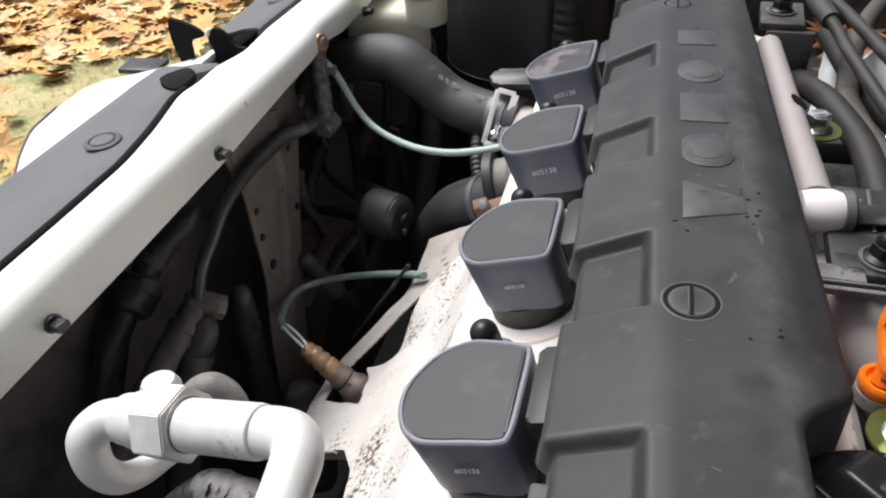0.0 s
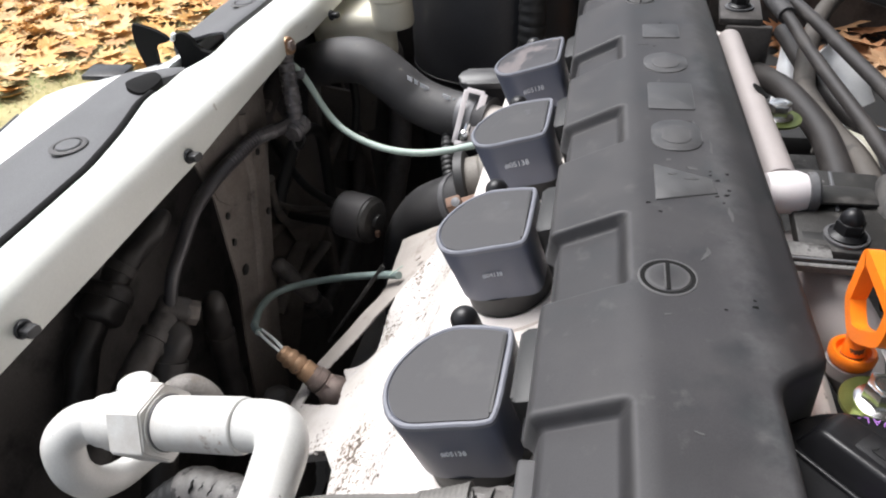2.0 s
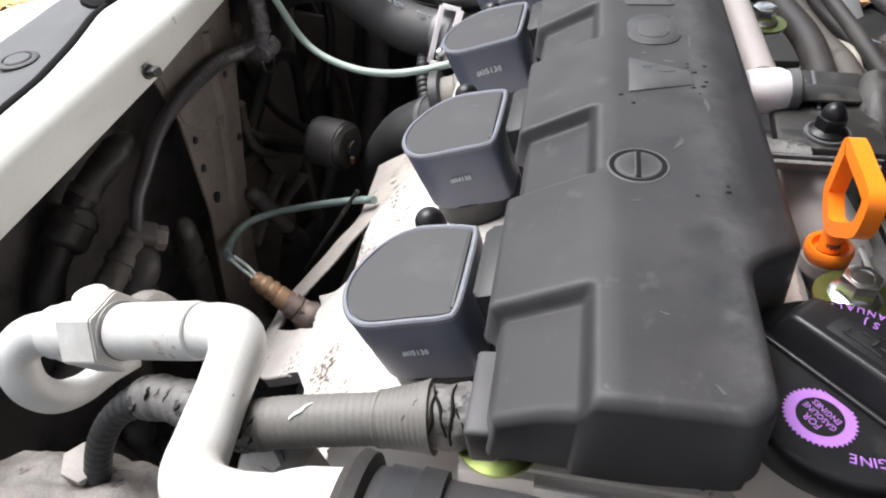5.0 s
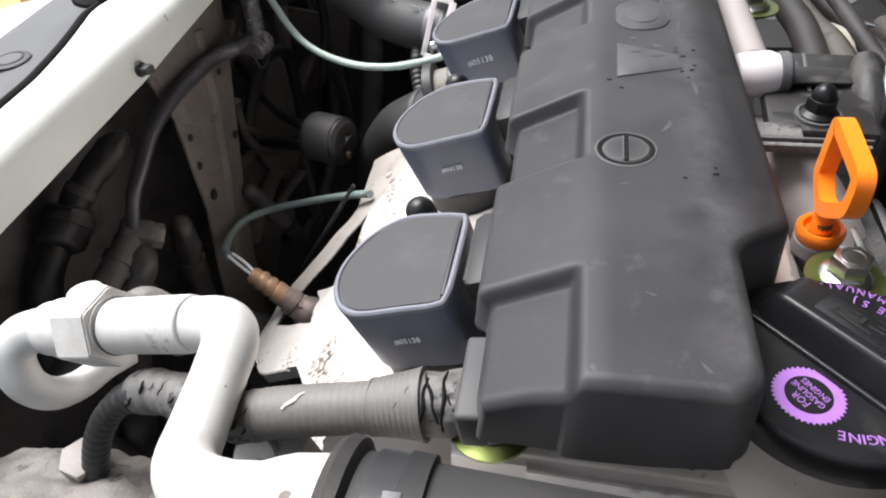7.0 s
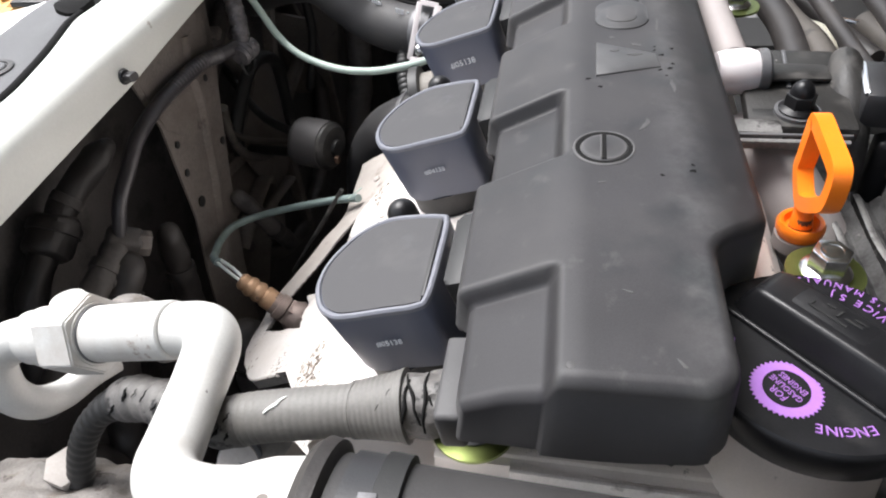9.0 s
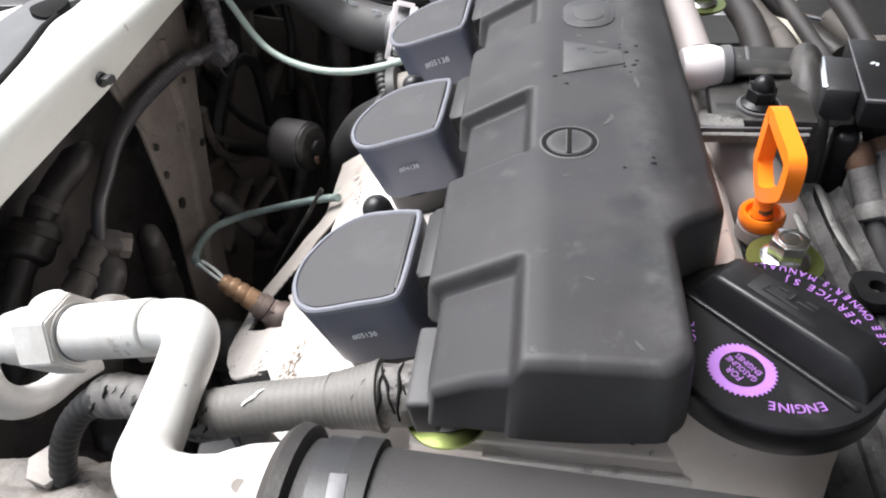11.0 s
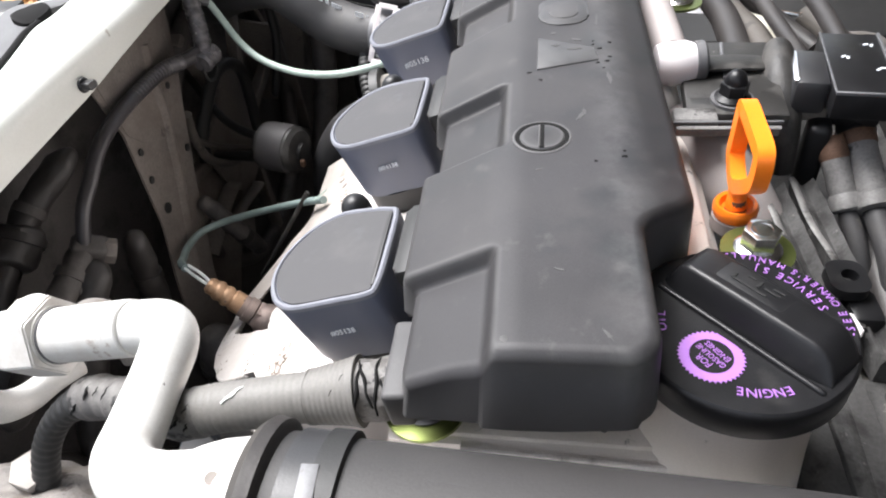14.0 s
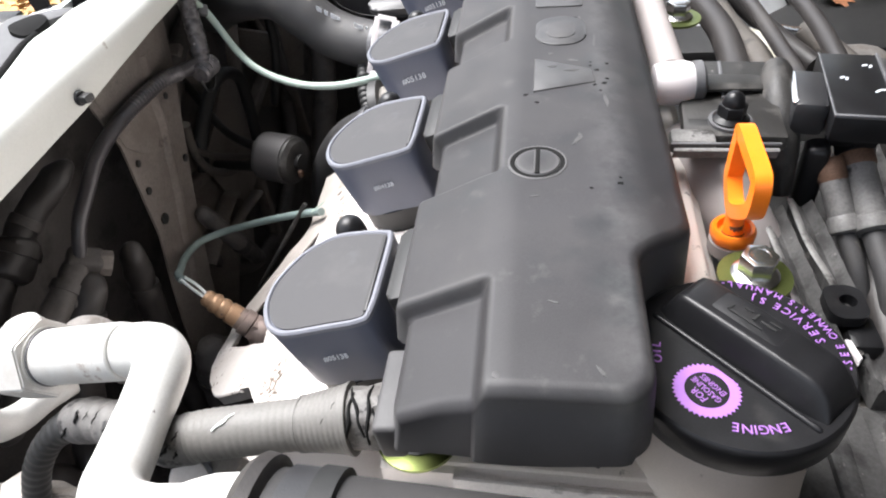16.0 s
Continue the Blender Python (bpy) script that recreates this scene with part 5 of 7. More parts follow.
SOCKET = [(-0.1640, 0.2830), (-0.1420, 0.2860), (-0.1300, 0.2640), (-0.1225, 0.2335), (-0.1435, 0.2450), (-0.1610, 0.2545)]


def inside(p, poly):
    odd = False
    for (x0, y0), (x1, y1) in zip(poly, poly[1:] + poly[:1]):
        if (y0 > p[1]) != (y1 > p[1]) and p[0] < (x1 - x0) * (p[1] - y0) / (y1 - y0) + x0:
            odd = not odd
    return odd


def shield_z(x, y):
    z = float(np.interp(x, *SHIELD_Z))
    z += 0.004 * math.sin((y - 0.1) * 22) * smooth01(-0.05, -0.09, x) + 0.0012 * noise.noise((x * 60, y * 60, 0))
    z -= 0.010 * math.exp(-((x + 0.146) ** 2 + (y - 0.272) ** 2) / (2 * 0.013 ** 2))
    z -= 0.012 * math.exp(-((x + 0.124) ** 2 + (y - 0.290) ** 2) / (2 * 0.014 ** 2))
    return z


bm = bmesh.new()
ys = np.arange(0.112, 0.415, 0.0009)
rows = []
for y in ys:
    xl = float(np.interp(y, *SHIELD_EDGE))
    row = []
    for s in np.linspace(0, 1, 151):
        x = xl + (-0.030 - xl) * s
        row.append(bm.verts.new((x, y, shield_z(x, y))))
    rows.append(row)
drop = []
for r in rows:
    v = r[0]
    drop.append(bm.verts.new((v.co.x + 0.001, v.co.y + 0.002, v.co.z - 0.012)))
strip_faces = []
for i in range(len(rows) - 1):
    a, b = rows[i], rows[i + 1]
    if b[0].co.y > 0.402:
        break
    f = bm.faces.new((drop[i], a[0], b[0], drop[i + 1]))
    if a[0].co.y > 0.284:
        strip_faces.append(f)
    for k in range(150):
        c = (a[k].co + a[k + 1].co + b[k].co + b[k + 1].co) / 4
        if not inside((c.x, c.y), OPENING) and not inside((c.x, c.y), SOCKET) and c.y < 0.402 - 0.43 * (c.x + 0.1278):
            f = bm.faces.new((a[k], a[k + 1], b[k + 1], b[k]))
            if c.y > 0.2842 and c.x + 0.1128 < (c.y - 0.330) * 0.985:
                strip_faces.append(f)
bmesh.ops.delete(bm, geom=[v for v in bm.verts if not v.link_faces], context="VERTS")
bmesh.ops.recalc_face_normals(bm, faces=bm.faces)
strip = bm.copy()
chosen = {f.index for f in strip_faces}
bm.faces.index_update()
chosen = {f.index for f in strip_faces}
strip.faces.ensure_lookup_table()
bmesh.ops.delete(strip, geom=[f for i, f in enumerate(strip.faces) if i not in chosen], context="FACES")
bmesh.ops.delete(bm, geom=strip_faces, context="FACES")
bmesh.ops.solidify(bm, geom=list(bm.faces), thickness=0.0012)
bmesh.ops.solidify(strip, geom=list(strip.faces), thickness=0.0012)
shield = thing("exhaust_heat_shield", "silver exhaust heat shield speckled with rust", "heat shield", Matrix.Translation((-0.10, 0.24, 0.80)))
part("sheet", bm, M_SHIELD, shield, angle=50)
part("edge_strip", strip, M_STRIP, shield, "plain grey edge strip", angle=50)
part("clip", box((0.005, 0.003, 0.002), pose(-0.101, 0.352, 0.8425, 20, -30, 30), 0.001), M_STRIP, shield, "bent clip at the corner")
bm = tube([(-0.080, 0.150, 0.842), (-0.092, 0.154, 0.832), (-0.100, 0.156, 0.836), (-0.106, 0.158, 0.828)], 0.004, 8, 6, section=lambda a: (math.cos(a) * 0.3, math.sin(a) * 2.6))
part("side_flange", bm, M_STEEL, shield)

rim_line = [(float(np.interp(y, *SHIELD_EDGE)), y) for y in (0.199, 0.201, 0.2035, 0.206, 0.210, 0.216)]
part("rolled_rim", tube([(x + 0.001, y, shield_z(x, y) - 0.001) for x, y in rim_line], 0.0016, 10, 6), M_SHIELD, shield)
o2 = thing("oxygen_sensor", "oxygen sensor with a ribbed brass-coloured body", "sensor", Matrix.Translation((-0.149, 0.281, 0.766)))
AX = along_axis((-0.1400, 0.2705, 0.7810), (-0.1790, 0.2755, 0.8150)) @ Matrix.Diagonal((0.80, 0.80, 0.92, 1))
part("hex_base", prism(circle(0.0125, 6), 0.010, 0.018, AX, bevel=0.0012), M_STEEL_D, o2)
part("collar", lathe([(0.0125, 0.0), (0.0150, 0.004), (0.0145, 0.010), (0.0095, 0.018), (0.0112, 0.019), (0.0112, 0.025), (0.0095, 0.0255), (0.0095, 0.029)], 30, AX), M_STEEL_D, o2, "browned steel collar")
part("sleeve", lathe([(0.0080, 0.028), (0.0092, 0.0285), (0.0092, 0.036), (0.0076, 0.0375), (0.0090, 0.040), (0.0086, 0.0425), (0.0074, 0.0445), (0.0088, 0.047), (0.0084, 0.0495), (0.0070, 0.051), (0.0072, 0.055), (0.0050, 0.0575), (0.001, 0.0575)], 30, AX), M_COPPER, o2, "ribbed brass-coloured sleeve")
part("boss", lathe([(0.021, -0.012), (0.020, -0.002), (0.0165, 0.002), (0.001, 0.002)], 32, AX), M_SHIELD, o2)
bm = tube([(-0.1790, 0.2750, 0.8150), (-0.1910, 0.2830, 0.8140), (-0.2040, 0.2930, 0.8120)], 0.0011, 8, 6)
tube([(-0.1780, 0.2770, 0.8160), (-0.1890, 0.2860, 0.8150), (-0.2030, 0.2960, 0.8120)], 0.0011, 8, 6, bm=bm)
part("bare_wires", bm, M_WIRE, o2, "two bare white wires")
part("teal_sleeve", tube([(-0.2035, 0.2930, 0.8120), (-0.2130, 0.3030, 0.8070), (-0.2195, 0.3150, 0.7995), (-0.2265, 0.3350, 0.7930), (-0.2235, 0.3550, 0.7910), (-0.2060, 0.3690, 0.7910), (-0.1720, 0.3680, 0.8020), (-0.1320, 0.3520, 0.8230), (-0.1130, 0.3420, 0.8330)], 0.0028, 16, 8), M_TEAL, o2, "teal heat sleeve")
bm = tube([(-0.1200, 0.3405, 0.8335), (-0.1150, 0.3420, 0.8370), (-0.1100, 0.3440, 0.8405)], 0.0005, 8, 5)
part("wire_ends", bm, M_PALE, o2)
solo("thin_rod", tube([(-0.128, 0.352, 0.832), (-0.150, 0.345, 0.800), (-0.175, 0.335, 0.765)], 0.0016, 10, 6), M_GRIME, "thin dark rod behind the shield", "rod")

# ---- radiator hoses and far end of the bay ----
upper = thing("radiator_hose", "thick grey-black radiator hose with pale stamped print", "hose", Matrix.Translation((-0.14, 0.49, 0.88)))
part("hose", tube([(-0.262, 0.565, 0.885), (-0.230, 0.527, 0.908), (-0.198, 0.505, 0.922), (-0.168, 0.490, 0.927), (-0.146, 0.484, 0.914), (-0.126, 0.480, 0.900), (-0.098, 0.471, 0.894), (-0.064, 0.460, 0.894)], 0.0185, 32, 10), M_RUBBER, upper)
FACE = Vector((0.24, -0.86, 0.445))
PRINTS = [((-0.1308, 0.4700, 0.9242), (-0.1142, 0.4702, 0.9142), ((0.0, 0.22), (0.32, 0.48), (0.58, 1.0))), ((-0.1018, 0.4616, 0.9138), (-0.0918, 0.4619, 0.9097), ((0.0, 0.62), (0.8, 1.0)))]
for p, q, groups in PRINTS:
    p, q = Vector(p), Vector(q)
    for n, (u0, u1) in enumerate(groups):
        bm = bmesh.new()
        for k in range(5):
            c = p.lerp(q, u0 + (u1 - u0) * (k + 0.5) / 5)
            bar(c + Vector((-0.0002, 0, -0.0017)), c + Vector((0.0002, 0, 0.0017)), (q - p).length * (u1 - u0) / 7.5, 0.0004, FACE, 0, bm)
        part("stamped_bar", bm, M_TEXT, upper, "pale illegible stamped print")
CL = along_axis((-0.0870, 0.4675, 0.8940), (-0.064, 0.460, 0.894))
clamp = thing("hose_clamp", "wide white metal hose clamp with a tightening screw", "hose clamp", CL)
part("band", lathe([(0.0187, 0), (0.0192, 0.0003), (0.0192, 0.0146), (0.0187, 0.015)], 40), M_STEEL, clamp, local=True)
TL, TR, BL, BR = (-0.0815, 0.4572, 0.9215), (-0.0685, 0.4578, 0.9180), (-0.0898, 0.4384, 0.8868), (-0.0782, 0.4392, 0.8850)
part("side_strip", bar(TL, BL, 0.0040, 0.0012, FACE), M_PINKWHITE, clamp)
part("side_strip", bar(TR, BR, 0.0052, 0.0012, FACE), M_PINKWHITE, clamp)
part("cross_strip", bar(BL, BR, 0.0040, 0.0012, FACE), M_PINKWHITE, clamp)
part("cross_strip", bar(TL, TR, 0.0036, 0.0012, FACE), M_PINKWHITE, clamp)
part("screw", lathe([(0.0030, -0.002), (0.0034, 0.001), (0.0034, 0.005), (0.0020, 0.0062), (0.001, 0.0062)], 20, along_axis((-0.0822, 0.4415, 0.8925), Vector((-0.0822, 0.4415, 0.8925)) + FACE)), M_CHROME, clamp, "bright tightening screw")
part("screw_barrel", bar((-0.0790, 0.4450, 0.9000), (-0.0840, 0.4395, 0.8890), 0.0042, 0.0030, FACE, 0.001), M_CHROME, clamp)
hous = thing("thermostat_housing", "cast aluminium thermostat housing beside the coils", "engine part", Matrix.Translation((-0.05, 0.44, 0.86)))
part("neck", lathe([(0.0165, 0), (0.0175, 0.002), (0.0175, 0.030), (0.021, 0.034), (0.021, 0.045)], 32, along_axis((-0.0720, 0.4605, 0.8905), (-0.040, 0.447, 0.890))), M_STRIP, hous)
part("body", box((0.034, 0.050, 0.070), pose(-0.044, 0.425, 0.872), 0.006, segments=3), M_CASTD, hous)
part("outlet", lathe([(0.016, 0), (0.019, 0.002), (0.019, 0.006), (0.0165, 0.008), (0.0165, 0.022)], 30, along_axis((-0.056, 0.408, 0.878), (-0.090, 0.402, 0.872))), M_CASTD, hous)
part("ring", lathe([(0.019, 0), (0.0215, 0.001), (0.0215, 0.007), (0.019, 0.008)], 30, along_axis((-0.072, 0.4055, 0.8755), (-0.110, 0.402, 0.868))), M_RUBBER_D, hous, "black sealing ring")
lower = thing("lower_hose", "thick black lower radiator hose", "hose", Matrix.Translation((-0.12, 0.43, 0.80)))
part("hose", tube([(-0.066, 0.405, 0.861), (-0.090, 0.414, 0.848), (-0.115, 0.430, 0.825), (-0.135, 0.440, 0.790), (-0.143, 0.442, 0.745), (-0.148, 0.440, 0.68)], 0.0208, 30, 10), M_RUBBER, lower)
part("end_band", lathe([(0.0216, 0), (0.0224, 0.0005), (0.0224, 0.0050), (0.0216, 0.0055)], 36, along_axis((-0.0790, 0.4098, 0.8540), (-0.090, 0.414, 0.848))), M_STEEL, lower, "dull steel band")
rusty = thing("rusty_clip", "rust-brown hose clip with a screw", "bracket", Matrix.Translation((-0.074, 0.351, 0.885)))
part("strap", box((0.032, 0.008, 0.004), pose(-0.0620, 0.3600, 0.8880, 20, -15, 15), 0.001), M_RUST, rusty)
part("ear", box((0.010, 0.008, 0.012), pose(-0.0720, 0.3550, 0.8870, 20, -15, 15), 0.001), M_RUST, rusty)
part("screw", lathe([(0.0030, 0), (0.0030, 0.002), (0.001, 0.0024)], 16, along_axis((-0.0700, 0.3500, 0.8930), (-0.073, 0.337, 0.907))), M_STEEL, rusty)
solo("ribbed_hose", tube([(-0.0985, 0.462, 0.885), (-0.096, 0.440, 0.872), (-0.088, 0.420, 0.856), (-0.076, 0.408, 0.845)], ribbed(0.0052, 0.004, 0.07, 0.001), 16, 40), M_RUBBER_D, "small ribbed black hose", "hose")
solo("green_wire", tube([(-0.2190, 0.4480, 0.9460), (-0.2100, 0.4550, 0.9300), (-0.1950, 0.4550, 0.8980), (-0.1750, 0.4450, 0.8865), (-0.1440, 0.4300, 0.8840), (-0.1140, 0.4200, 0.8870), (-0.0880, 0.4180, 0.8920), (-0.0700, 0.4180, 0.8970)], 0.0027, 14, 10), M_PALE, "pale green sleeved wire hanging in a curve", "wire")
solo("wire_terminal", box((0.007, 0.008, 0.005), pose(-0.2115, 0.4530, 0.9330, 45, 20, 30), 0.001), M_GREYPL, "small grey wire terminal", "connector")
solo("bulb_nub", lathe([(0.004, 0.0), (0.004, 0.018), (0.0055, 0.022), (0.0055, 0.030), (0.003, 0.034), (0.0005, 0.035)], 20, along_axis((-0.034, 0.452, 0.925), (-0.034, 0.446, 0.97))), M_STEEL, "small steel stud behind the last coil", "stud")
solo("oval_plate", prism(rounded(0.055, 0.016, 0.007), -0.003, 0.003, pose(-0.062, 0.470, 0.925, 20, 0, 8), bevel=0.002), M_BLACK, "flat black oval plate behind the coil", "plate")

airbox = thing("air_duct", "large glossy black air intake duct", "air duct", Matrix.Translation((-0.09, 0.66, 0.82)))
part("drum", lathe([(0.070, 0.70), (0.084, 0.72), (0.086, 0.86), (0.084, 0.94), (0.078, 1.05), (0.06, 1.06)], 56, Matrix.Translation((-0.098, 0.690, 0))), M_DUCT, airbox)
part("seam", lathe([(0.0845, 0.852), (0.0870, 0.853), (0.0870, 0.857), (0.0845, 0.858)], 56, Matrix.Translation((-0.098, 0.690, 0))), M_CAP, airbox)
part("ribbed_neck", tube([(-0.050, 0.600, 0.82), (-0.050, 0.602, 0.90), (-0.046, 0.606, 1.0)], ribbed(0.012, 0.009, 0.18, 0.0016), 20, 40), M_RUBBER_D, airbox, "ribbed dark rubber neck")
solo("dark_panel", box((0.18, 0.02, 0.36), pose(0.03, 0.76, 0.88), 0.004), M_BAY, "dark panel behind the air duct", "panel")

tank = thing("coolant_reservoir", "cream plastic coolant reservoir with a ringed neck", "reservoir", Matrix.Translation((-0.19, 0.58, 0.85)))
part("neck", lathe([(0.018, 0.925), (0.0190, 0.928), (0.0190, 0.949), (0.0215, 0.951), (0.0220, 0.960), (0.0205, 0.964), (0.0205, 0.985), (0.001, 0.99)], 36, Matrix.Translation((-0.172, 0.580, 0))), M_TANK, tank)
part("shoulder", box((0.075, 0.06, 0.05), pose(-0.214, 0.592, 0.913, 0, 0, 20), 0.012, segments=4), M_TANK, tank)

# ---- radiator support and front end ----
support = thing("radiator_support", "white painted steel radiator support beam", "body panel", Matrix.Translation((-0.235, 0.35, 0.94)))


BEAM_OUT = ([-0.3, 0.20, 0.25, 0.285, 0.330, 0.345, 0.370, 0.397, 0.440, 0.50, 0.90], [-0.2360, -0.2375, -0.2385, -0.2445, -0.2560, -0.2530, -0.2545, -0.2470, -0.2510, -0.2500, -0.2500])
BEAM_LOW = ([-0.3, 0.20, 0.295, 0.335, 0.385, 0.430, 0.4535, 0.490, 0.90], [0.9405, 0.9425, 0.9440, 0.9475, 0.9505, 0.9515, 0.9530, 0.9490, 0.9490])


def beam_section(y):
    """Lower inner edge, round shoulder, flat top, outer edge."""
    w = 0.0015 * math.sin((y - 0.28) * 16) * smooth01(0.25, 0.32, y) - 0.0025 * smooth01(0.435, 0.455, y) * smooth01(0.49, 0.46, y)
    zl = float(np.interp(y, *BEAM_LOW))
    xo = float(np.mean([np.interp(y + d, *BEAM_OUT) for d in (-0.006, -0.003, 0, 0.003, 0.006)]))
    xi = -0.2200 + w
    return [(-0.2136 + w, zl), (-0.2132 + w, zl + 0.0020), (-0.2129 + w, 0.9592), (-0.2136 + w, 0.9634), (-0.2156 + w, 0.9672), (xi, 0.9700)] + [(xi + (xo + 0.004 - xi) * f, 0.9700 + 0.0022 * math.sin(f * 2.6)) for f in (0.25, 0.5, 0.75, 1.0)] + [(xo + 0.0012, 0.9702), (xo, 0.9670), (xo - 0.0002, 0.935)]


def beam_piece(first, last):
    bm = bmesh.new()
    rows = [[bm.verts.new((x, y, z)) for x, z in beam_section(y)[first:last]] for y in np.arange(-0.30, 0.86, 0.008)]
    for a, b in zip(rows, rows[1:]):
        for k in range(len(a) - 1):
            bm.faces.new((a[k], a[k + 1], b[k + 1], b[k]))
    bmesh.ops.recalc_face_normals(bm, faces=bm.faces)
    bmesh.ops.solidify(bm, geom=list(bm.faces), thickness=0.0012)
    return bm


part("top_face", beam_piece(0, 11), M_BEAM, support, angle=70)
part("outer_flange", beam_piece(10, 13), M_BEAM, support, angle=70)


def push_plug(y, z):
    ob = thing("trim_plug", "small black plastic trim plug in the beam", "trim clip", along_axis((-0.2125, y, z), (-0.10, y - 0.02, z + 0.01)), "plugs along the beam")
    part("flange", lathe([(0.0040, 0), (0.0044, 0.0006), (0.0038, 0.0018), (0.001, 0.0018)], 24), M_BLACK, ob, local=True)
    part("stem", prism(rounded(0.0062, 0.0042, 0.001), 0.0015, 0.0075, bevel=0.0006), M_BLACK, ob, local=True)


push_plug(0.153, 0.951)
push_plug(0.294, 0.952)
push_plug(0.535, 0.949)
scr = thing("ground_screw", "copper-coloured screw on the beam", "screw", along_axis((-0.2135, 0.447, 0.957), (-0.10, 0.42, 0.98)))
part("head", lathe([(0.0066, 0), (0.0070, 0.0008), (0.0062, 0.0025), (0.001, 0.003)], 28), M_COPPER, scr, local=True)
part("shank", prism(circle(0.004, 6), 0.002, 0.005, bevel=0.0005), M_STEEL_D, scr, local=True)

trim = thing("grille_top_trim", "grey weathered plastic trim panel above the grille", "trim panel", Matrix.Translation((-0.285, 0.30, 0.955)))


def trim_panel(y0, y1, x_in, x_out, z_in, z_out, cut=None):
    bm = bmesh.new()
    rows = []
    for y in np.linspace(y0, y1, 60):
        a, b = x_in(y), x_out(y)
        row = []
        for s, dz in ((0, -0.012), (0, 0.0), (0.06, 0.0015), (0.3, 0.002), (0.55, 0.0008), (0.8, 0.0015), (0.95, 0.0), (1.0, -0.003), (1.0, -0.014)):
            row.append(bm.verts.new((a + (b - a) * s, y, z_in + (z_out - z_in) * s + dz)))
        rows.append(row)
    for a, b in zip(rows, rows[1:]):
        for k in range(8):
            bm.faces.new((a[k], a[k + 1], b[k + 1], b[k]))
    bmesh.ops.recalc_face_normals(bm, faces=bm.faces)
    bmesh.ops.solidify(bm, geom=list(bm.faces), thickness=0.002)
    return bm


part("panel", trim_panel(-0.25, 0.380, lambda y: float(np.interp(y, *BEAM_OUT)) - 0.0040 - 0.016 * smooth01(0.338, 0.346, y) * smooth01(0.372, 0.362, y), lambda y: -0.3105 + 0.001 * math.sin(y * 14), 0.9670, 0.9615), M_GREYPL, trim, angle=50)
# black tube stands for the shade in the gap between trim and beam
part("edge_seal", tube([(float(np.interp(y, *BEAM_OUT)) - 0.0022, y, 0.9690) for y in np.linspace(-0.25, 0.338, 40)], 0.0026, 10, 2), M_NEAR_BLACK, trim, "black tube laid in for the dark gap along the edge")
trim2 = thing("grille_top_trim", "grey weathered plastic trim panel beyond the latch", "trim panel", Matrix.Translation((-0.265, 0.55, 0.955)))
part("panel", trim_panel(0.432, 0.85, lambda y: float(np.interp(y, *BEAM_OUT)) - 0.0022, lambda y: -0.300 + 0.002 * math.sin(y * 20), 0.9720, 0.9640), M_GREYPL, trim2, angle=50)


def push_rivet(x, y, z, r):
    ob = thing("push_rivet", "round grey plastic push rivet in the trim", "trim clip", Matrix.Translation((x, y, z)), "rivets in the trim")
    part("outer_ring", lathe([(r, 0), (r, 0.0005), (r * 0.92, 0.0010), (r * 0.74, 0.0010), (r * 0.70, 0.0002)], 36), M_RUBBER, ob, local=True)
    part("button", lathe([(r * 0.64, 0), (r * 0.64, 0.0009), (r * 0.58, 0.0014), (0.001, 0.0014)], 32), M_GREYPL, ob, local=True)


push_rivet(-0.2695, 0.2722, 0.9680, 0.0105)
push_rivet(-0.2690, 0.4980, 0.9715, 0.0105)

latch = thing("hood_latch", "black steel hood latch with two upright hooks", "latch", Matrix.Translation((-0.295, 0.42, 0.93)))


def hook(points, thick, m):
    return prism(closed_line(points, per=4), -thick / 2, thick / 2, m, bevel=0.0008)


UPRIGHT = Matrix.Translation((0, 0.42, 0)) @ pose(0, 0, 0, 90, 0, 0)
part("hook", hook([(-0.3179, 0.9813), (-0.3127, 0.9822), (-0.2990, 0.9775), (-0.2911, 0.9714), (-0.2970, 0.9690), (-0.3042, 0.9667), (-0.3051, 0.9601), (-0.3060, 0.9474), (-0.3040, 0.935), (-0.3140, 0.935), (-0.3160, 0.9460), (-0.3195, 0.9640)], 0.0035, UPRIGHT), M_NEAR_BLACK, latch)
part("hook", hook([(-0.2870, 0.9736), (-0.2804, 0.9768), (-0.2742, 0.9740), (-0.2697, 0.9657), (-0.2640, 0.9632), (-0.2587, 0.9618), (-0.2650, 0.9580), (-0.2760, 0.9520), (-0.2860, 0.9400), (-0.2930, 0.9380), (-0.2880, 0.9510), (-0.2850, 0.9600), (-0.2874, 0.9670)], 0.004, UPRIGHT), M_NEAR_BLACK, latch)
part("pawl", hook([(-0.3005, 0.9563), (-0.2985, 0.9500), (-0.2965, 0.940), (-0.3000, 0.932), (-0.3160, 0.932), (-0.3150, 0.9370), (-0.3070, 0.9470)], 0.006, UPRIGHT @ Matrix.Translation((0, 0, 0.008))), M_GRIME, latch)
part("hook_tip", box((0.0034, 0.0055, 0.0064), pose(-0.2866, 0.4185, 0.9738, 0, 25, 0), 0.0015), M_WHITE, latch, "white plastic hook tip")
# flat black plate stands for the shade in the trim's open notch
part("catch_pad", prism(closed_line([(-0.0105, -0.0030), (-0.0020, -0.0120), (0.0090, -0.0140), (0.0090, 0.0070), (-0.0010, 0.0150), (-0.0065, 0.0080)], per=4), -0.004, 0.0012, pose(-0.2715, 0.3520, 0.9690, 0, 4, 0), bevel=0.0003), M_NEAR_BLACK, latch, "black plate laid on for the dark notch in the trim")
part("base", box((0.050, 0.040, 0.014), pose(-0.290, 0.405, 0.935, 0, 0, 8), 0.003), M_BAY, latch)
part("striker_plate", box((0.030, 0.022, 0.004), pose(-0.338, 0.402, 0.953, 0, 4, 10), 0.001), M_CAP, latch)

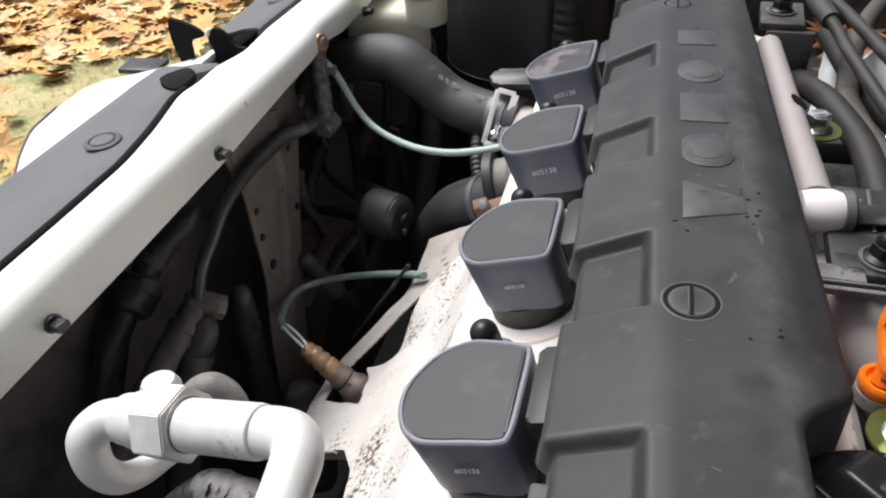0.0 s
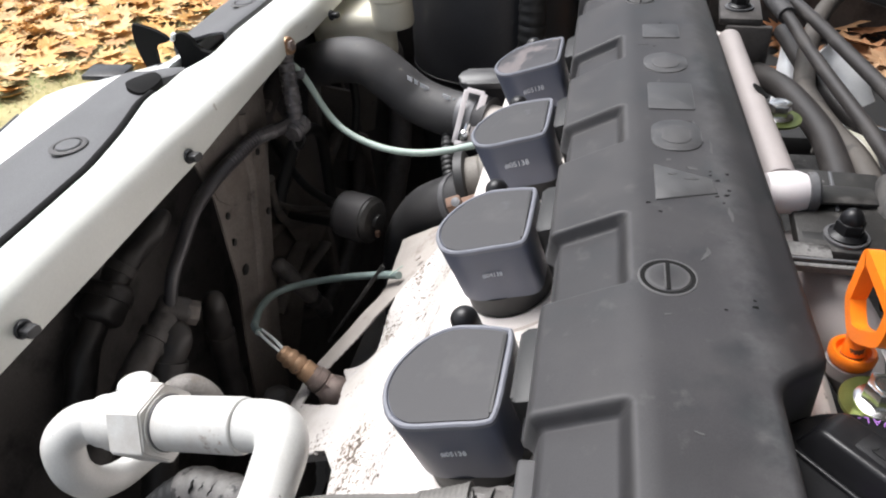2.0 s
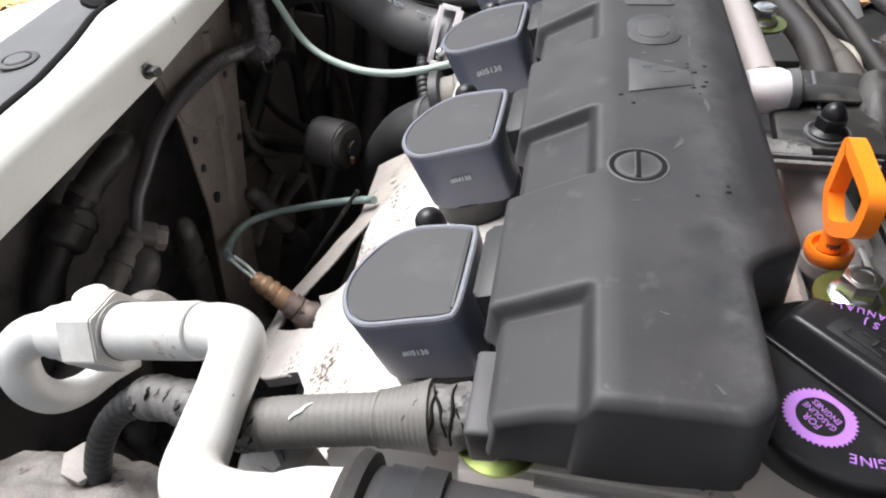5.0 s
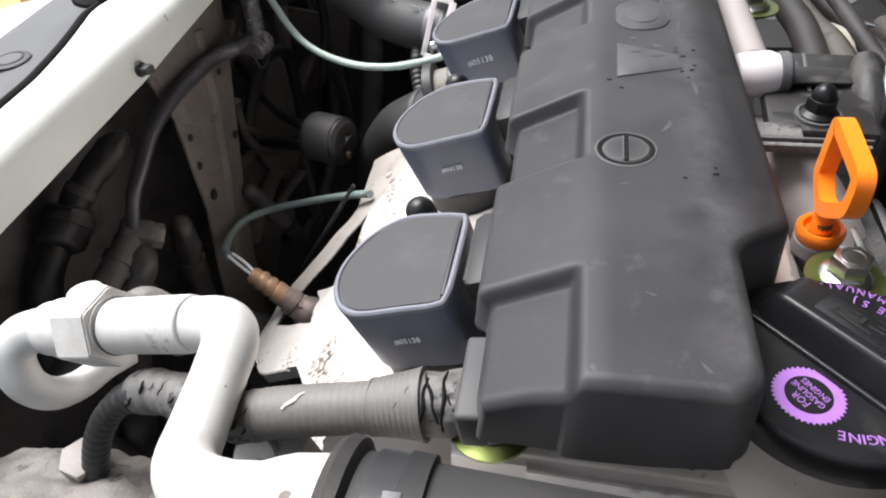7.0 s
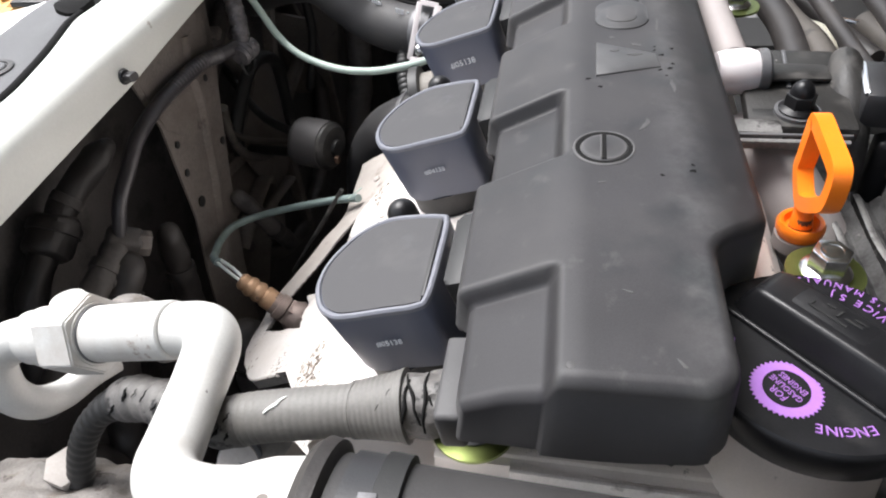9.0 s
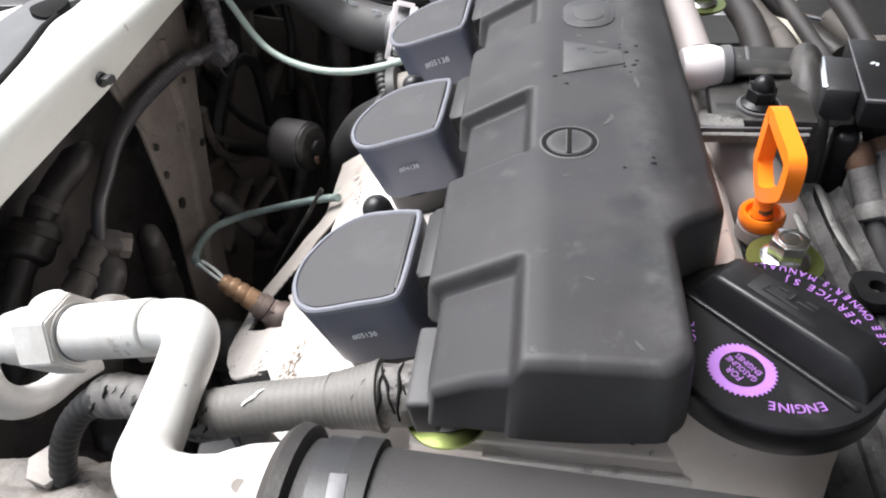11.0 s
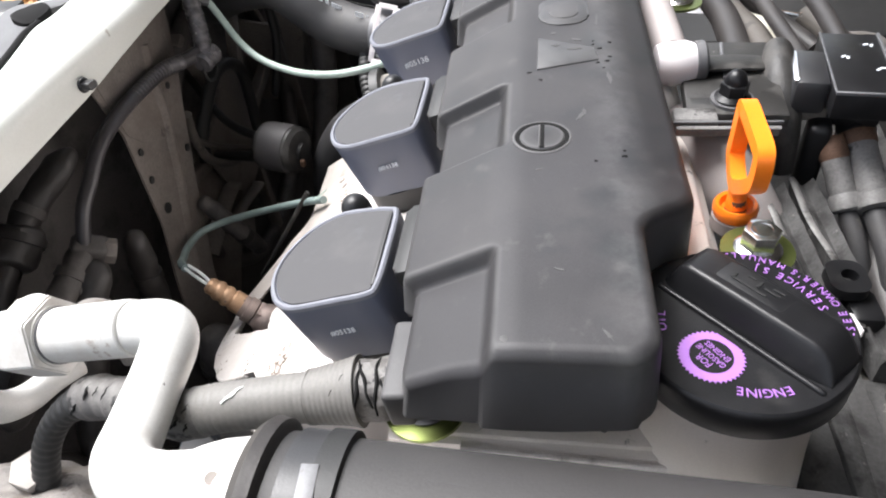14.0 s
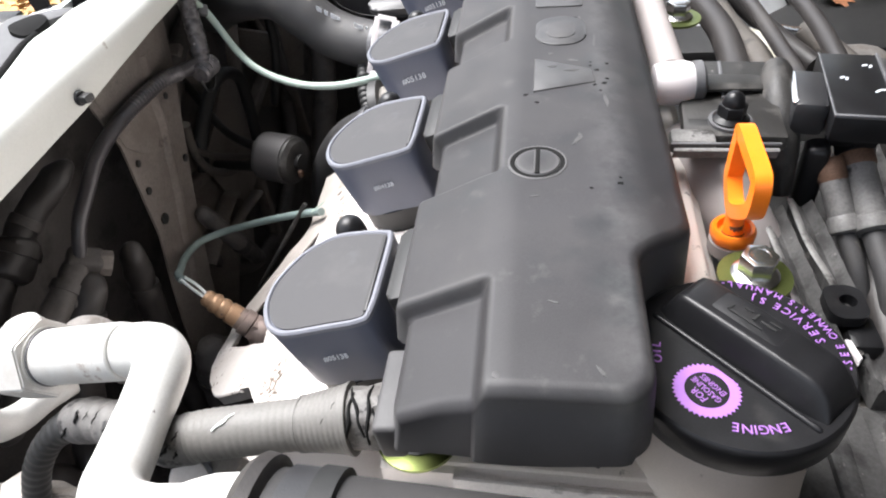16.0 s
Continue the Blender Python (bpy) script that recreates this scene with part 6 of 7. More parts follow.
bumper = thing("front_bumper", "white painted front bumper skin", "bumper", Matrix.Translation((-0.45, 0.30, 0.50)))
bm = bmesh.new()
rows = []
for y in np.linspace(-0.55, 1.15, 120):
    x_out = float(np.interp(y, (0.0, 0.20, 0.247, 0.274, 0.303, 0.338, 0.37, 0.385, 0.40, 0.42), (-0.303, -0.308, -0.324, -0.347, -0.367, -0.375, -0.377, -0.362, -0.335, -0.304)))
    rows.append([bm.verts.new((-0.290 + (x_out + 0.290) * s, y, z)) for s, z in ((0, 0.9560), (0.3, 0.9560), (0.6, 0.9545), (0.85, 0.9515), (0.96, 0.9460), (1.0, 0.9360), (1.0, 0.90), (1.0, 0.82), (1.0, 0.70), (1.0, 0.55), (1.0, 0.35))])
for a, b in zip(rows, rows[1:]):
    for k in range(10):
        bm.faces.new((a[k], a[k + 1], b[k + 1], b[k]))
bmesh.ops.recalc_face_normals(bm, faces=bm.faces)
bmesh.ops.solidify(bm, geom=list(bm.faces), thickness=0.003)
part("skin", bm, M_WHITE, bumper, angle=60)
seam = [(-0.290 + (float(np.interp(y, (0.20, 0.247, 0.274, 0.303, 0.338), (-0.308, -0.324, -0.347, -0.367, -0.375))) + 0.290) * 0.86, y, 0.9518) for y in np.linspace(0.215, 0.335, 14)]
part("panel_seam", tube(seam, 0.0007, 8, 2), M_GREYPL, bumper, "thin grey seam near the edge")

# ---- inside of the bay, front side ----
shroud = thing("fan_shroud", "sooty black radiator fan shroud with ribs", "fan shroud", Matrix.Translation((-0.29, 0.45, 0.60)))
part("panel", box((0.012, 1.10, 0.50), pose(-0.300, 0.35, 0.69), 0.003), M_BAY, shroud)
part("ring", tube([(-0.282, 0.575 + 0.14 * math.cos(a), 0.745 + 0.14 * math.sin(a)) for a in np.linspace(0, 2 * math.pi, 40)], 0.009, 10, 2), M_BAY, shroud)
for k in range(7):
    a = radians(15 + 51 * k)
    part("spoke", box((0.012, 0.15, 0.012), Matrix.Translation((-0.280, 0.575 + 0.075 * math.cos(a), 0.745 + 0.075 * math.sin(a))) @ pose(0, 0, 0, math.degrees(a), 0, 0), 0.002), M_BAY2, shroud)
motor = thing("fan_motor", "black fan motor with a steel end cap", "motor", Matrix.Translation((-0.185, 0.428, 0.79)))
MOTOR = along_axis((-0.1850, 0.427, 0.822), (-0.145, 0.415, 0.822)) @ Matrix.Diagonal((0.84, 0.84, 0.72, 1))
part("can", lathe([(0.018, -0.004), (0.0225, 0), (0.0225, 0.040), (0.019, 0.044), (0.008, 0.045), (0.008, 0.050), (0.001, 0.050)], 36, MOTOR), M_GRIME, motor)
part("mount_arm", tube([(-0.181, 0.428, 0.808), (-0.235, 0.465, 0.785), (-0.294, 0.50, 0.76)], 0.0045, 12, 8), M_GRIME, motor)
part("mount_arm", tube([(-0.181, 0.428, 0.824), (-0.240, 0.475, 0.815), (-0.294, 0.53, 0.83)], 0.0038, 12, 8), M_GRIME, motor)
part("cap", lathe([(0.0226, 0.004), (0.0234, 0.0045), (0.0234, 0.036), (0.0226, 0.0365)], 36, MOTOR), M_MOTOR, motor, "dull grey steel casing")
part("terminal", box((0.0035, 0.0035, 0.006), pose(-0.1515, 0.4100, 0.8160, 0, 0, -17), 0.0008), M_RUST, motor, "reddish-brown terminal block")
for k, (y, z) in enumerate(((0.46, 0.78), (0.50, 0.70), (0.68, 0.84), (0.72, 0.70), (0.66, 0.78), (0.44, 0.66), (0.78, 0.76))):
    part("fan_blade", prism([(-0.05, -0.022), (0.05, -0.03), (0.06, 0.03), (-0.05, 0.022)], -0.002, 0.002, pose(-0.290, y, z, 15 * k, 70, 40 * k), bevel=0.0008), M_BAY2, motor)

upright = thing("upright_bracket", "dusty grey pressed-steel upright behind the beam", "bracket", Matrix.Translation((-0.24, 0.36, 0.62)))
bm = prism([(0.325, 0.940), (0.440, 0.945), (0.426, 0.895), (0.413, 0.867), (0.390, 0.810), (0.366, 0.740), (0.350, 0.660), (0.296, 0.660), (0.312, 0.730), (0.322, 0.774), (0.334, 0.815), (0.336, 0.852), (0.338, 0.890)], -0.0008, 0.0008)
bm.transform(Matrix.Translation((-0.238, 0, 0)) @ Matrix(((0, 0, 1, 0), (1, 0, 0, 0), (0, 1, 0, 0), (0, 0, 0, 1))))
part("plate", bm, M_BAY2, upright)
bm = prism([(0.434, 0.944), (0.444, 0.944), (0.430, 0.895), (0.417, 0.867), (0.394, 0.810), (0.370, 0.740), (0.354, 0.660), (0.346, 0.660), (0.362, 0.740), (0.386, 0.810), (0.409, 0.867), (0.422, 0.895)], -0.010, 0.0004)
bm.transform(Matrix.Translation((-0.238, 0, 0)) @ Matrix(((0, 0, 1, 0), (1, 0, 0, 0), (0, 1, 0, 0), (0, 0, 0, 1))))
part("flange", bm, M_BAY2, upright)
IN_YZ = Matrix(((0, 0, 1, 0), (1, 0, 0, 0), (0, 1, 0, 0), (0, 0, 0, 1)))
part("overlap_plate", prism([(0.341, 0.888), (0.352, 0.876), (0.367, 0.867), (0.385, 0.858), (0.399, 0.853), (0.405, 0.856), (0.409, 0.867), (0.422, 0.895), (0.433, 0.940), (0.332, 0.938)], -0.0002, 0.0017, Matrix.Translation((-0.238, 0, 0)) @ IN_YZ, bevel=0.0004), M_BAY2, upright, "lapped upper sheet of the upright")
part("pressed_ridge", tube([(-0.2410, 0.398, 0.925), (-0.2405, 0.391, 0.900), (-0.2405, 0.390, 0.881), (-0.2410, 0.384, 0.857), (-0.2412, 0.374, 0.825), (-0.2412, 0.359, 0.786), (-0.2420, 0.345, 0.740)], 0.0070, 20, 8), M_BAY2, upright)
mount = thing("shroud_mount", "dusty tan shroud mounting plate behind the upright", "bracket", Matrix.Translation((-0.27, 0.53, 0.74)))
part("plate", prism([(0.508, 0.800), (0.546, 0.826), (0.572, 0.820), (0.588, 0.800), (0.581, 0.739), (0.557, 0.708), (0.524, 0.698), (0.490, 0.729), (0.474, 0.769), (0.478, 0.790)], -0.003, 0.0, Matrix.Translation((-0.268, 0, 0)) @ IN_YZ, bevel=0.001), M_BAY2, mount)
part("leg", tube([(-0.264, 0.490, 0.735), (-0.262, 0.473, 0.738), (-0.262, 0.444, 0.731), (-0.262, 0.405, 0.718)], 0.0080, 16, 8, section=lambda a: (math.cos(a) * 0.4, math.sin(a))), M_BAY2, mount)
part("leg", tube([(-0.262, 0.530, 0.705), (-0.255, 0.516, 0.712), (-0.255, 0.477, 0.718), (-0.255, 0.435, 0.720)], 0.0060, 16, 8, section=lambda a: (math.cos(a) * 0.4, math.sin(a))), M_BAY2, mount)
solo("overflow_hose", tube([(-0.258, 0.450, 0.790), (-0.258, 0.458, 0.811), (-0.258, 0.485, 0.829), (-0.258, 0.512, 0.840), (-0.258, 0.542, 0.836), (-0.258, 0.564, 0.818), (-0.258, 0.565, 0.787), (-0.258, 0.562, 0.758), (-0.256, 0.555, 0.730)], 0.0058, 16, 8), M_RUBBER_D, "dark rubber hose arched over the shroud mount", "hose")
fan_wire = thing("fan_wiring", "pair of brown-sleeved wires running to the fan motor", "wire", Matrix.Translation((-0.25, 0.48, 0.78)))
part("wire", tube([(-0.246, 0.430, 0.850), (-0.250, 0.434, 0.835), (-0.250, 0.435, 0.814), (-0.250, 0.446, 0.794), (-0.250, 0.471, 0.773), (-0.250, 0.500, 0.760), (-0.250, 0.530, 0.744)], 0.0038, 14, 8), M_HOSE_B, fan_wire)
part("wire", tube([(-0.250, 0.435, 0.822), (-0.250, 0.459, 0.800), (-0.250, 0.491, 0.777), (-0.250, 0.531, 0.749)], 0.0028, 14, 8), M_HOSE_B, fan_wire)
for y, z, r in ((0.345, 0.872, 0.0026), (0.343, 0.850, 0.0028), (0.346, 0.822, 0.0042), (0.398, 0.840, 0.0030), (0.405, 0.890, 0.0026)):
    part("hole", lathe([(r, 0), (r, 0.0006), (0.0005, 0.0006)], 16, along_axis((-0.2362, y, z), (-0.10, y, z))), M_RUBBER_D, upright)
cable = thing("foil_wrapped_cable", "dark cable wrapped in crinkled grey foil", "cable", Matrix.Translation((-0.22, 0.40, 0.86)))
part("upper_foil", tube([(-0.2190, 0.452, 0.958), (-0.2150, 0.440, 0.938), (-0.2110, 0.431, 0.918), (-0.2110, 0.426, 0.904)], lambda s: 0.0062 + 0.0003 * math.sin(s * 47) + 0.0003 * math.sin(s * 113), 16, 24), M_FOIL, cable)
part("lower_cable", tube([(-0.2110, 0.428, 0.906), (-0.2190, 0.414, 0.9055), (-0.2280, 0.397, 0.907), (-0.2290, 0.364, 0.9095), (-0.2290, 0.334, 0.9105), (-0.2290, 0.303, 0.906), (-0.2290, 0.281, 0.895), (-0.2300, 0.266, 0.885), (-0.2330, 0.255, 0.865)], [0.0052, 0.0050, 0.0048, 0.0046, 0.0040], 16, 12), M_CABLE, cable)
part("cable_wrap", tube([(-0.2210, 0.4100, 0.9058), (-0.2285, 0.395, 0.9072), (-0.2292, 0.364, 0.9098), (-0.2291, 0.338, 0.9104)], lambda s: 0.0052 - 0.0007 * s + 0.0004 * abs(math.sin(s * 62)), 16, 30), M_FOIL, cable, "crinkled tape wrap")
part("tape_knot", tube([(-0.2110, 0.436, 0.898), (-0.2090, 0.427, 0.901), (-0.2100, 0.416, 0.900)], lambda s: 0.0072 + 0.0008 * math.sin(s * 30), 14, 10), M_FOIL, cable)
part("cable_tie", tube([(-0.2105, 0.428 + 0.011 * math.cos(a), 0.893 + 0.011 * math.sin(a)) for a in np.linspace(0, 5.8, 14)], 0.0012, 8, 2), M_RUBBER_D, cable)
solo("cable_clip", box((0.010, 0.012, 0.022), pose(-0.2200, 0.448, 0.925), 0.002), M_BLACK, "black plastic cable clip", "clip")


def blunt(r, length):
    """A radius that rounds off over its own size at both ends."""
    return lambda s: r * math.sqrt(max(0.03, 1 - max(0.0, 1 - min(s, 1 - s) * length / r) ** 2))


PIPES = [
    ([(-0.235, 0.60, 0.92), (-0.228, 0.60, 0.84), (-0.240, 0.585, 0.775)], 0.0045, M_RUBBER_D),
    ([(-0.19, 0.62, 0.90), (-0.185, 0.60, 0.80), (-0.20, 0.56, 0.70)], 0.012, M_BAY),
    ([(-0.234, 0.260, 0.864), (-0.237, 0.240, 0.857), (-0.242, 0.205, 0.842), (-0.250, 0.16, 0.815)], 0.0085, M_BAY),
    ([(-0.228, 0.255, 0.858), (-0.232, 0.235, 0.838), (-0.236, 0.21, 0.80), (-0.24, 0.18, 0.74)], 0.011, M_HOSE_D),
    ([(-0.237, 0.302, 0.838), (-0.2385, 0.297, 0.80), (-0.238, 0.290, 0.74), (-0.238, 0.285, 0.66)], 0.0095, M_HOSE_D),
]
PIPES += [
    ([(-0.255, 0.31, 0.90), (-0.268, 0.28, 0.885), (-0.276, 0.255, 0.870), (-0.280, 0.22, 0.845), (-0.28, 0.19, 0.80)], 0.009, M_HOSE_D),
    ([(-0.275, 0.265, 0.875), (-0.277, 0.24, 0.86)], 0.014, M_HOSE_D),
    ([(-0.205, 0.40, 0.73), (-0.215, 0.385, 0.77), (-0.235, 0.385, 0.80)], 0.007, M_BAY),
    ([(-0.210, 0.30, 0.74), (-0.215, 0.30, 0.68), (-0.22, 0.30, 0.60)], 0.018, M_BAY),
    ([(-0.250, 0.15, 0.78), (-0.245, 0.20, 0.70), (-0.24, 0.24, 0.64)], 0.016, M_HOSE_D),
]
for n, (pts, r, mat) in enumerate(PIPES):
    hose = thing("bay_hose", "dark dusty hose deep in the bay", "hose", Matrix.Translation(pts[-1]), group="hoses deep in the bay")
    bm = tube(pts, blunt(r, 0.09), 20, 30)
    for v in bm.verts:
        q = v.co * 90 + Vector((n * 7.0, 0, 0))
        v.co += Vector((noise.noise(q), noise.noise(q + Vector((5, 1, 8))), noise.noise(q + Vector((2, 9, 4))))) * r * 0.16
    part("tube", bm, mat, hose)
    line = spline([Vector(p) for p in pts], 12)
    k = len(line) // 3
    part("clamp", lathe([(r * 0.98, -0.003), (r * 1.10, -0.0028), (r * 1.12, 0.0028), (r * 0.98, 0.003)], 24, along_axis(line[k], line[k + 1])), M_BAY if n in (2, 5) else M_HOSE_D, hose, "narrow dusty clamp band")
for x, y, z, s, turn in ((-0.233, 0.258, 0.862, 0.015, 30), (-0.238, 0.236, 0.852, 0.013, 12)):
    joint = thing("pipe_joint", "dusty grey pipe joint", "fitting", Matrix.Translation((x, y, z)))
    m = pose(x, y, z, 20, 30, turn)
    part("body", box((s * 1.4, s, s), m, 0.004, segments=3), M_BAY, joint)
    part("nut", prism(circle(s * 0.52, 6), -s * 0.25, s * 0.25, m @ Matrix.Translation((s * 0.75, 0, 0)) @ pose(0, 0, 0, 0, 90, 0), bevel=0.0006), M_BAY2, joint)

# ---- closing walls of the bay ----
solo("undertray", box((0.95, 1.50, 0.02), pose(0.10, 0.30, 0.34), 0.004), M_BAY, "black undertray below the engine", "panel", kind="structure")
solo("engine_block", box((0.18, 0.44, 0.46), pose(0.03, 0.27, 0.63), 0.02), M_BAY2, "grimy dark engine block", "engine part")
solo("firewall", box((0.03, 1.5, 0.75), pose(0.46, 0.30, 0.70), 0.01), M_BAY, "dark firewall behind the engine", "panel", kind="structure")
solo("inner_fender", box((0.95, 0.03, 0.62), pose(0.08, 0.92, 0.64), 0.01), M_BAY, "dark inner fender panel", "panel", kind="structure")
solo("inner_fender", box((0.95, 0.03, 0.58), pose(0.08, -0.36, 0.62), 0.01), M_BAY, "dark inner fender panel", "panel", kind="structure")
solo("fender", box((1.1, 0.16, 0.04), pose(0.05, 1.02, 0.955), 0.015), M_WHITE, "white painted far fender", "body panel")
solo("fender", box((1.1, 0.16, 0.04), pose(0.05, -0.46, 0.93), 0.015), M_WHITE, "white painted near fender", "body panel")
casting = thing("side_casting", "dusty dark casting beside the filler neck", "engine part", Matrix.Translation((0.134, 0.092, 0.88)))
part("body", box((0.05, 0.075, 0.05), pose(0.134, 0.092, 0.908, 4, 6, 0), 0.004), M_STRAP, casting)
rough = bmesh.new()
bmesh.ops.create_icosphere(rough, subdivisions=4, radius=1.0)
for v in rough.verts:
    v.co = Vector((0.152, 0.126, 0.918)) + Vector((v.co.x * 0.014, v.co.y * 0.022, v.co.z * 0.014)) * (1 + noise.noise(v.co * 3) * 0.25 + noise.noise(v.co * 9) * 0.08)
part("lump", rough, M_CASTD, casting, "rough weathered casting")
part("plate", bar((0.1300, 0.125, 0.938), (0.1320, 0.070, 0.934), 0.014, 0.003, (0.1, 0, 1), 0.001), M_STRAP, casting, "scratched grey metal plate")
part("rib", box((0.006, 0.060, 0.008), pose(0.128, 0.096, 0.934, 4, 6, 0), 0.002), M_STRAP, casting)
part("rib", box((0.006, 0.060, 0.008), pose(0.146, 0.092, 0.932, 4, 6, 0), 0.002), M_STRAP, casting)
solo("rear_tray", box((0.16, 0.40, 0.03), pose(0.20, 0.26, 0.865), 0.006), M_STRAP, "dark manifold tray under the hoses", "engine part")
solo("ledge_panel", box((0.30, 0.26, 0.03), pose(0.28, 0.78, 0.775), 0.006), M_RUBBER_D, "dark ledge with fallen leaves", "panel")

# unseen hood and dark lining, added and tilted to shade the right side
hood = thing("hood", "white hood raised above the bay with a dark lining", "hood", Matrix.Translation((0.50, 0.28, 1.02)))
part("skin", box((0.90, 1.40, 0.012), pose(0.224, 0.28, 1.377, 0, 52.5, 0), 0.004), M_WHITE, hood)
part("lining", box((0.84, 1.28, 0.012), pose(0.211, 0.28, 1.367, 0, 52.5, 0), 0.004), M_BAY, hood, "dark insulation lining")

# ---- ground, grass and leaves ----
M_GROUND = material("trampled_autumn_grass", (0.36, 0.31, 0.15), 0.9, vary=0.35, scale=3.0, fine=60, bump=0.01, spots=[((0.20, 0.22, 0.08), 2.2, 0.52, 0.9), ((0.42, 0.34, 0.18), 9, 0.6, 0.9)])
bm = bmesh.new()
N = 60
gx = [-400, -60, -12] + list(np.linspace(-8, 2, N)) + [12, 60, 400]
gy = [-400, -60, -8] + list(np.linspace(-3, 9, N)) + [14, 60, 400]
vs = [[bm.verts.new((x, y, 0.03 * noise.noise((x * 1.3, y * 1.3, 0)) if abs(x) < 10 and abs(y) < 10 else 0)) for x in gx] for y in gy]
for i in range(len(gy) - 1):
    for k in range(len(gx) - 1):
        bm.faces.new((vs[i][k], vs[i][k + 1], vs[i + 1][k + 1], vs[i + 1][k]))
me = finish(bm, "ground", M_GROUND)
tagged(new("ground", me), "yellow-green autumn lawn", "ground", kind="structure")


def island_material(name, stops, rough):
    m = bpy.data.materials.new(name)
    m.use_nodes = True
    n, l = m.node_tree.nodes, m.node_tree.links
    g, ramp = n.new("ShaderNodeNewGeometry"), n.new("ShaderNodeValToRGB")
    ramp.color_ramp.elements[0].position, ramp.color_ramp.elements[0].color = stops[0][0], (*stops[0][1], 1)
    ramp.color_ramp.elements[1].position, ramp.color_ramp.elements[1].color = stops[-1][0], (*stops[-1][1], 1)
    for p, c in stops[1:-1]:
        ramp.color_ramp.elements.new(p).color = (*c, 1)
    l.new(g.outputs["Random Per Island"], ramp.inputs["Fac"])
    co, ns, mx = n.new("ShaderNodeTexCoord"), n.new("ShaderNodeTexNoise"), n.new("ShaderNodeMix")
    mx.data_type, mx.blend_type = "RGBA", "MULTIPLY"
    ns.inputs["Scale"].default_value = 25
    l.new(co.outputs["Object"], ns.inputs["Vector"])
    l.new(ramp.outputs["Color"], mx.inputs[6])
    l.new(ns.outputs["Fac"], mx.inputs[7])
    mx.inputs[0].default_value = 0.5
    l.new(mx.outputs[2], n["Principled BSDF"].inputs["Base Color"])
    n["Principled BSDF"].inputs["Roughness"].default_value = rough
    return m


M_LEAF = island_material("dry_oak_leaf", [(0.0, (0.62, 0.30, 0.07)), (0.3, (0.78, 0.46, 0.16)), (0.55, (0.70, 0.36, 0.08)), (0.75, (0.85, 0.62, 0.33)), (1.0, (0.45, 0.20, 0.05))], 0.7)
M_LEAF_OLD = island_material("old_brown_leaf", [(0.0, (0.30, 0.11, 0.05)), (0.4, (0.42, 0.19, 0.08)), (0.7, (0.55, 0.33, 0.17)), (1.0, (0.22, 0.08, 0.04))], 0.75)
M_GRASS = island_material("dry_grass_blade", [(0.0, (0.34, 0.36, 0.13)), (0.4, (0.52, 0.45, 0.20)), (0.8, (0.62, 0.52, 0.28)), (1.0, (0.30, 0.34, 0.12))], 0.8)
LOBES = [(0.0, -0.5), (0.035, -0.24), (0.20, -0.33), (0.17, -0.17), (0.40, -0.12), (0.24, 0.02), (0.44, 0.20), (0.20, 0.15), (0.21, 0.33), (0.09, 0.27), (0.0, 0.5)]


def leaf_mesh(verts, faces, x, y, z, size, turn, tilt, roll, curl):
    base = len(verts)
    m = Matrix.Translation((x, y, z)) @ Euler((tilt, roll, turn)).to_matrix().to_4x4()
    n = len(LOBES)
    verts.append(m @ Vector((0, 0, -0.03 * size)))
    outline = [(a, b) for a, b in LOBES] + [(-a, b) for a, b in LOBES[-2:0:-1]]
    for a, b in outline:
        verts.append(m @ Vector((a * size, b * size, curl * size * (abs(a) * 0.9 + b * b * 0.8))))
    k = len(outline)
    for i in range(k):
        faces.append((base, base + 1 + i, base + 1 + (i + 1) % k))


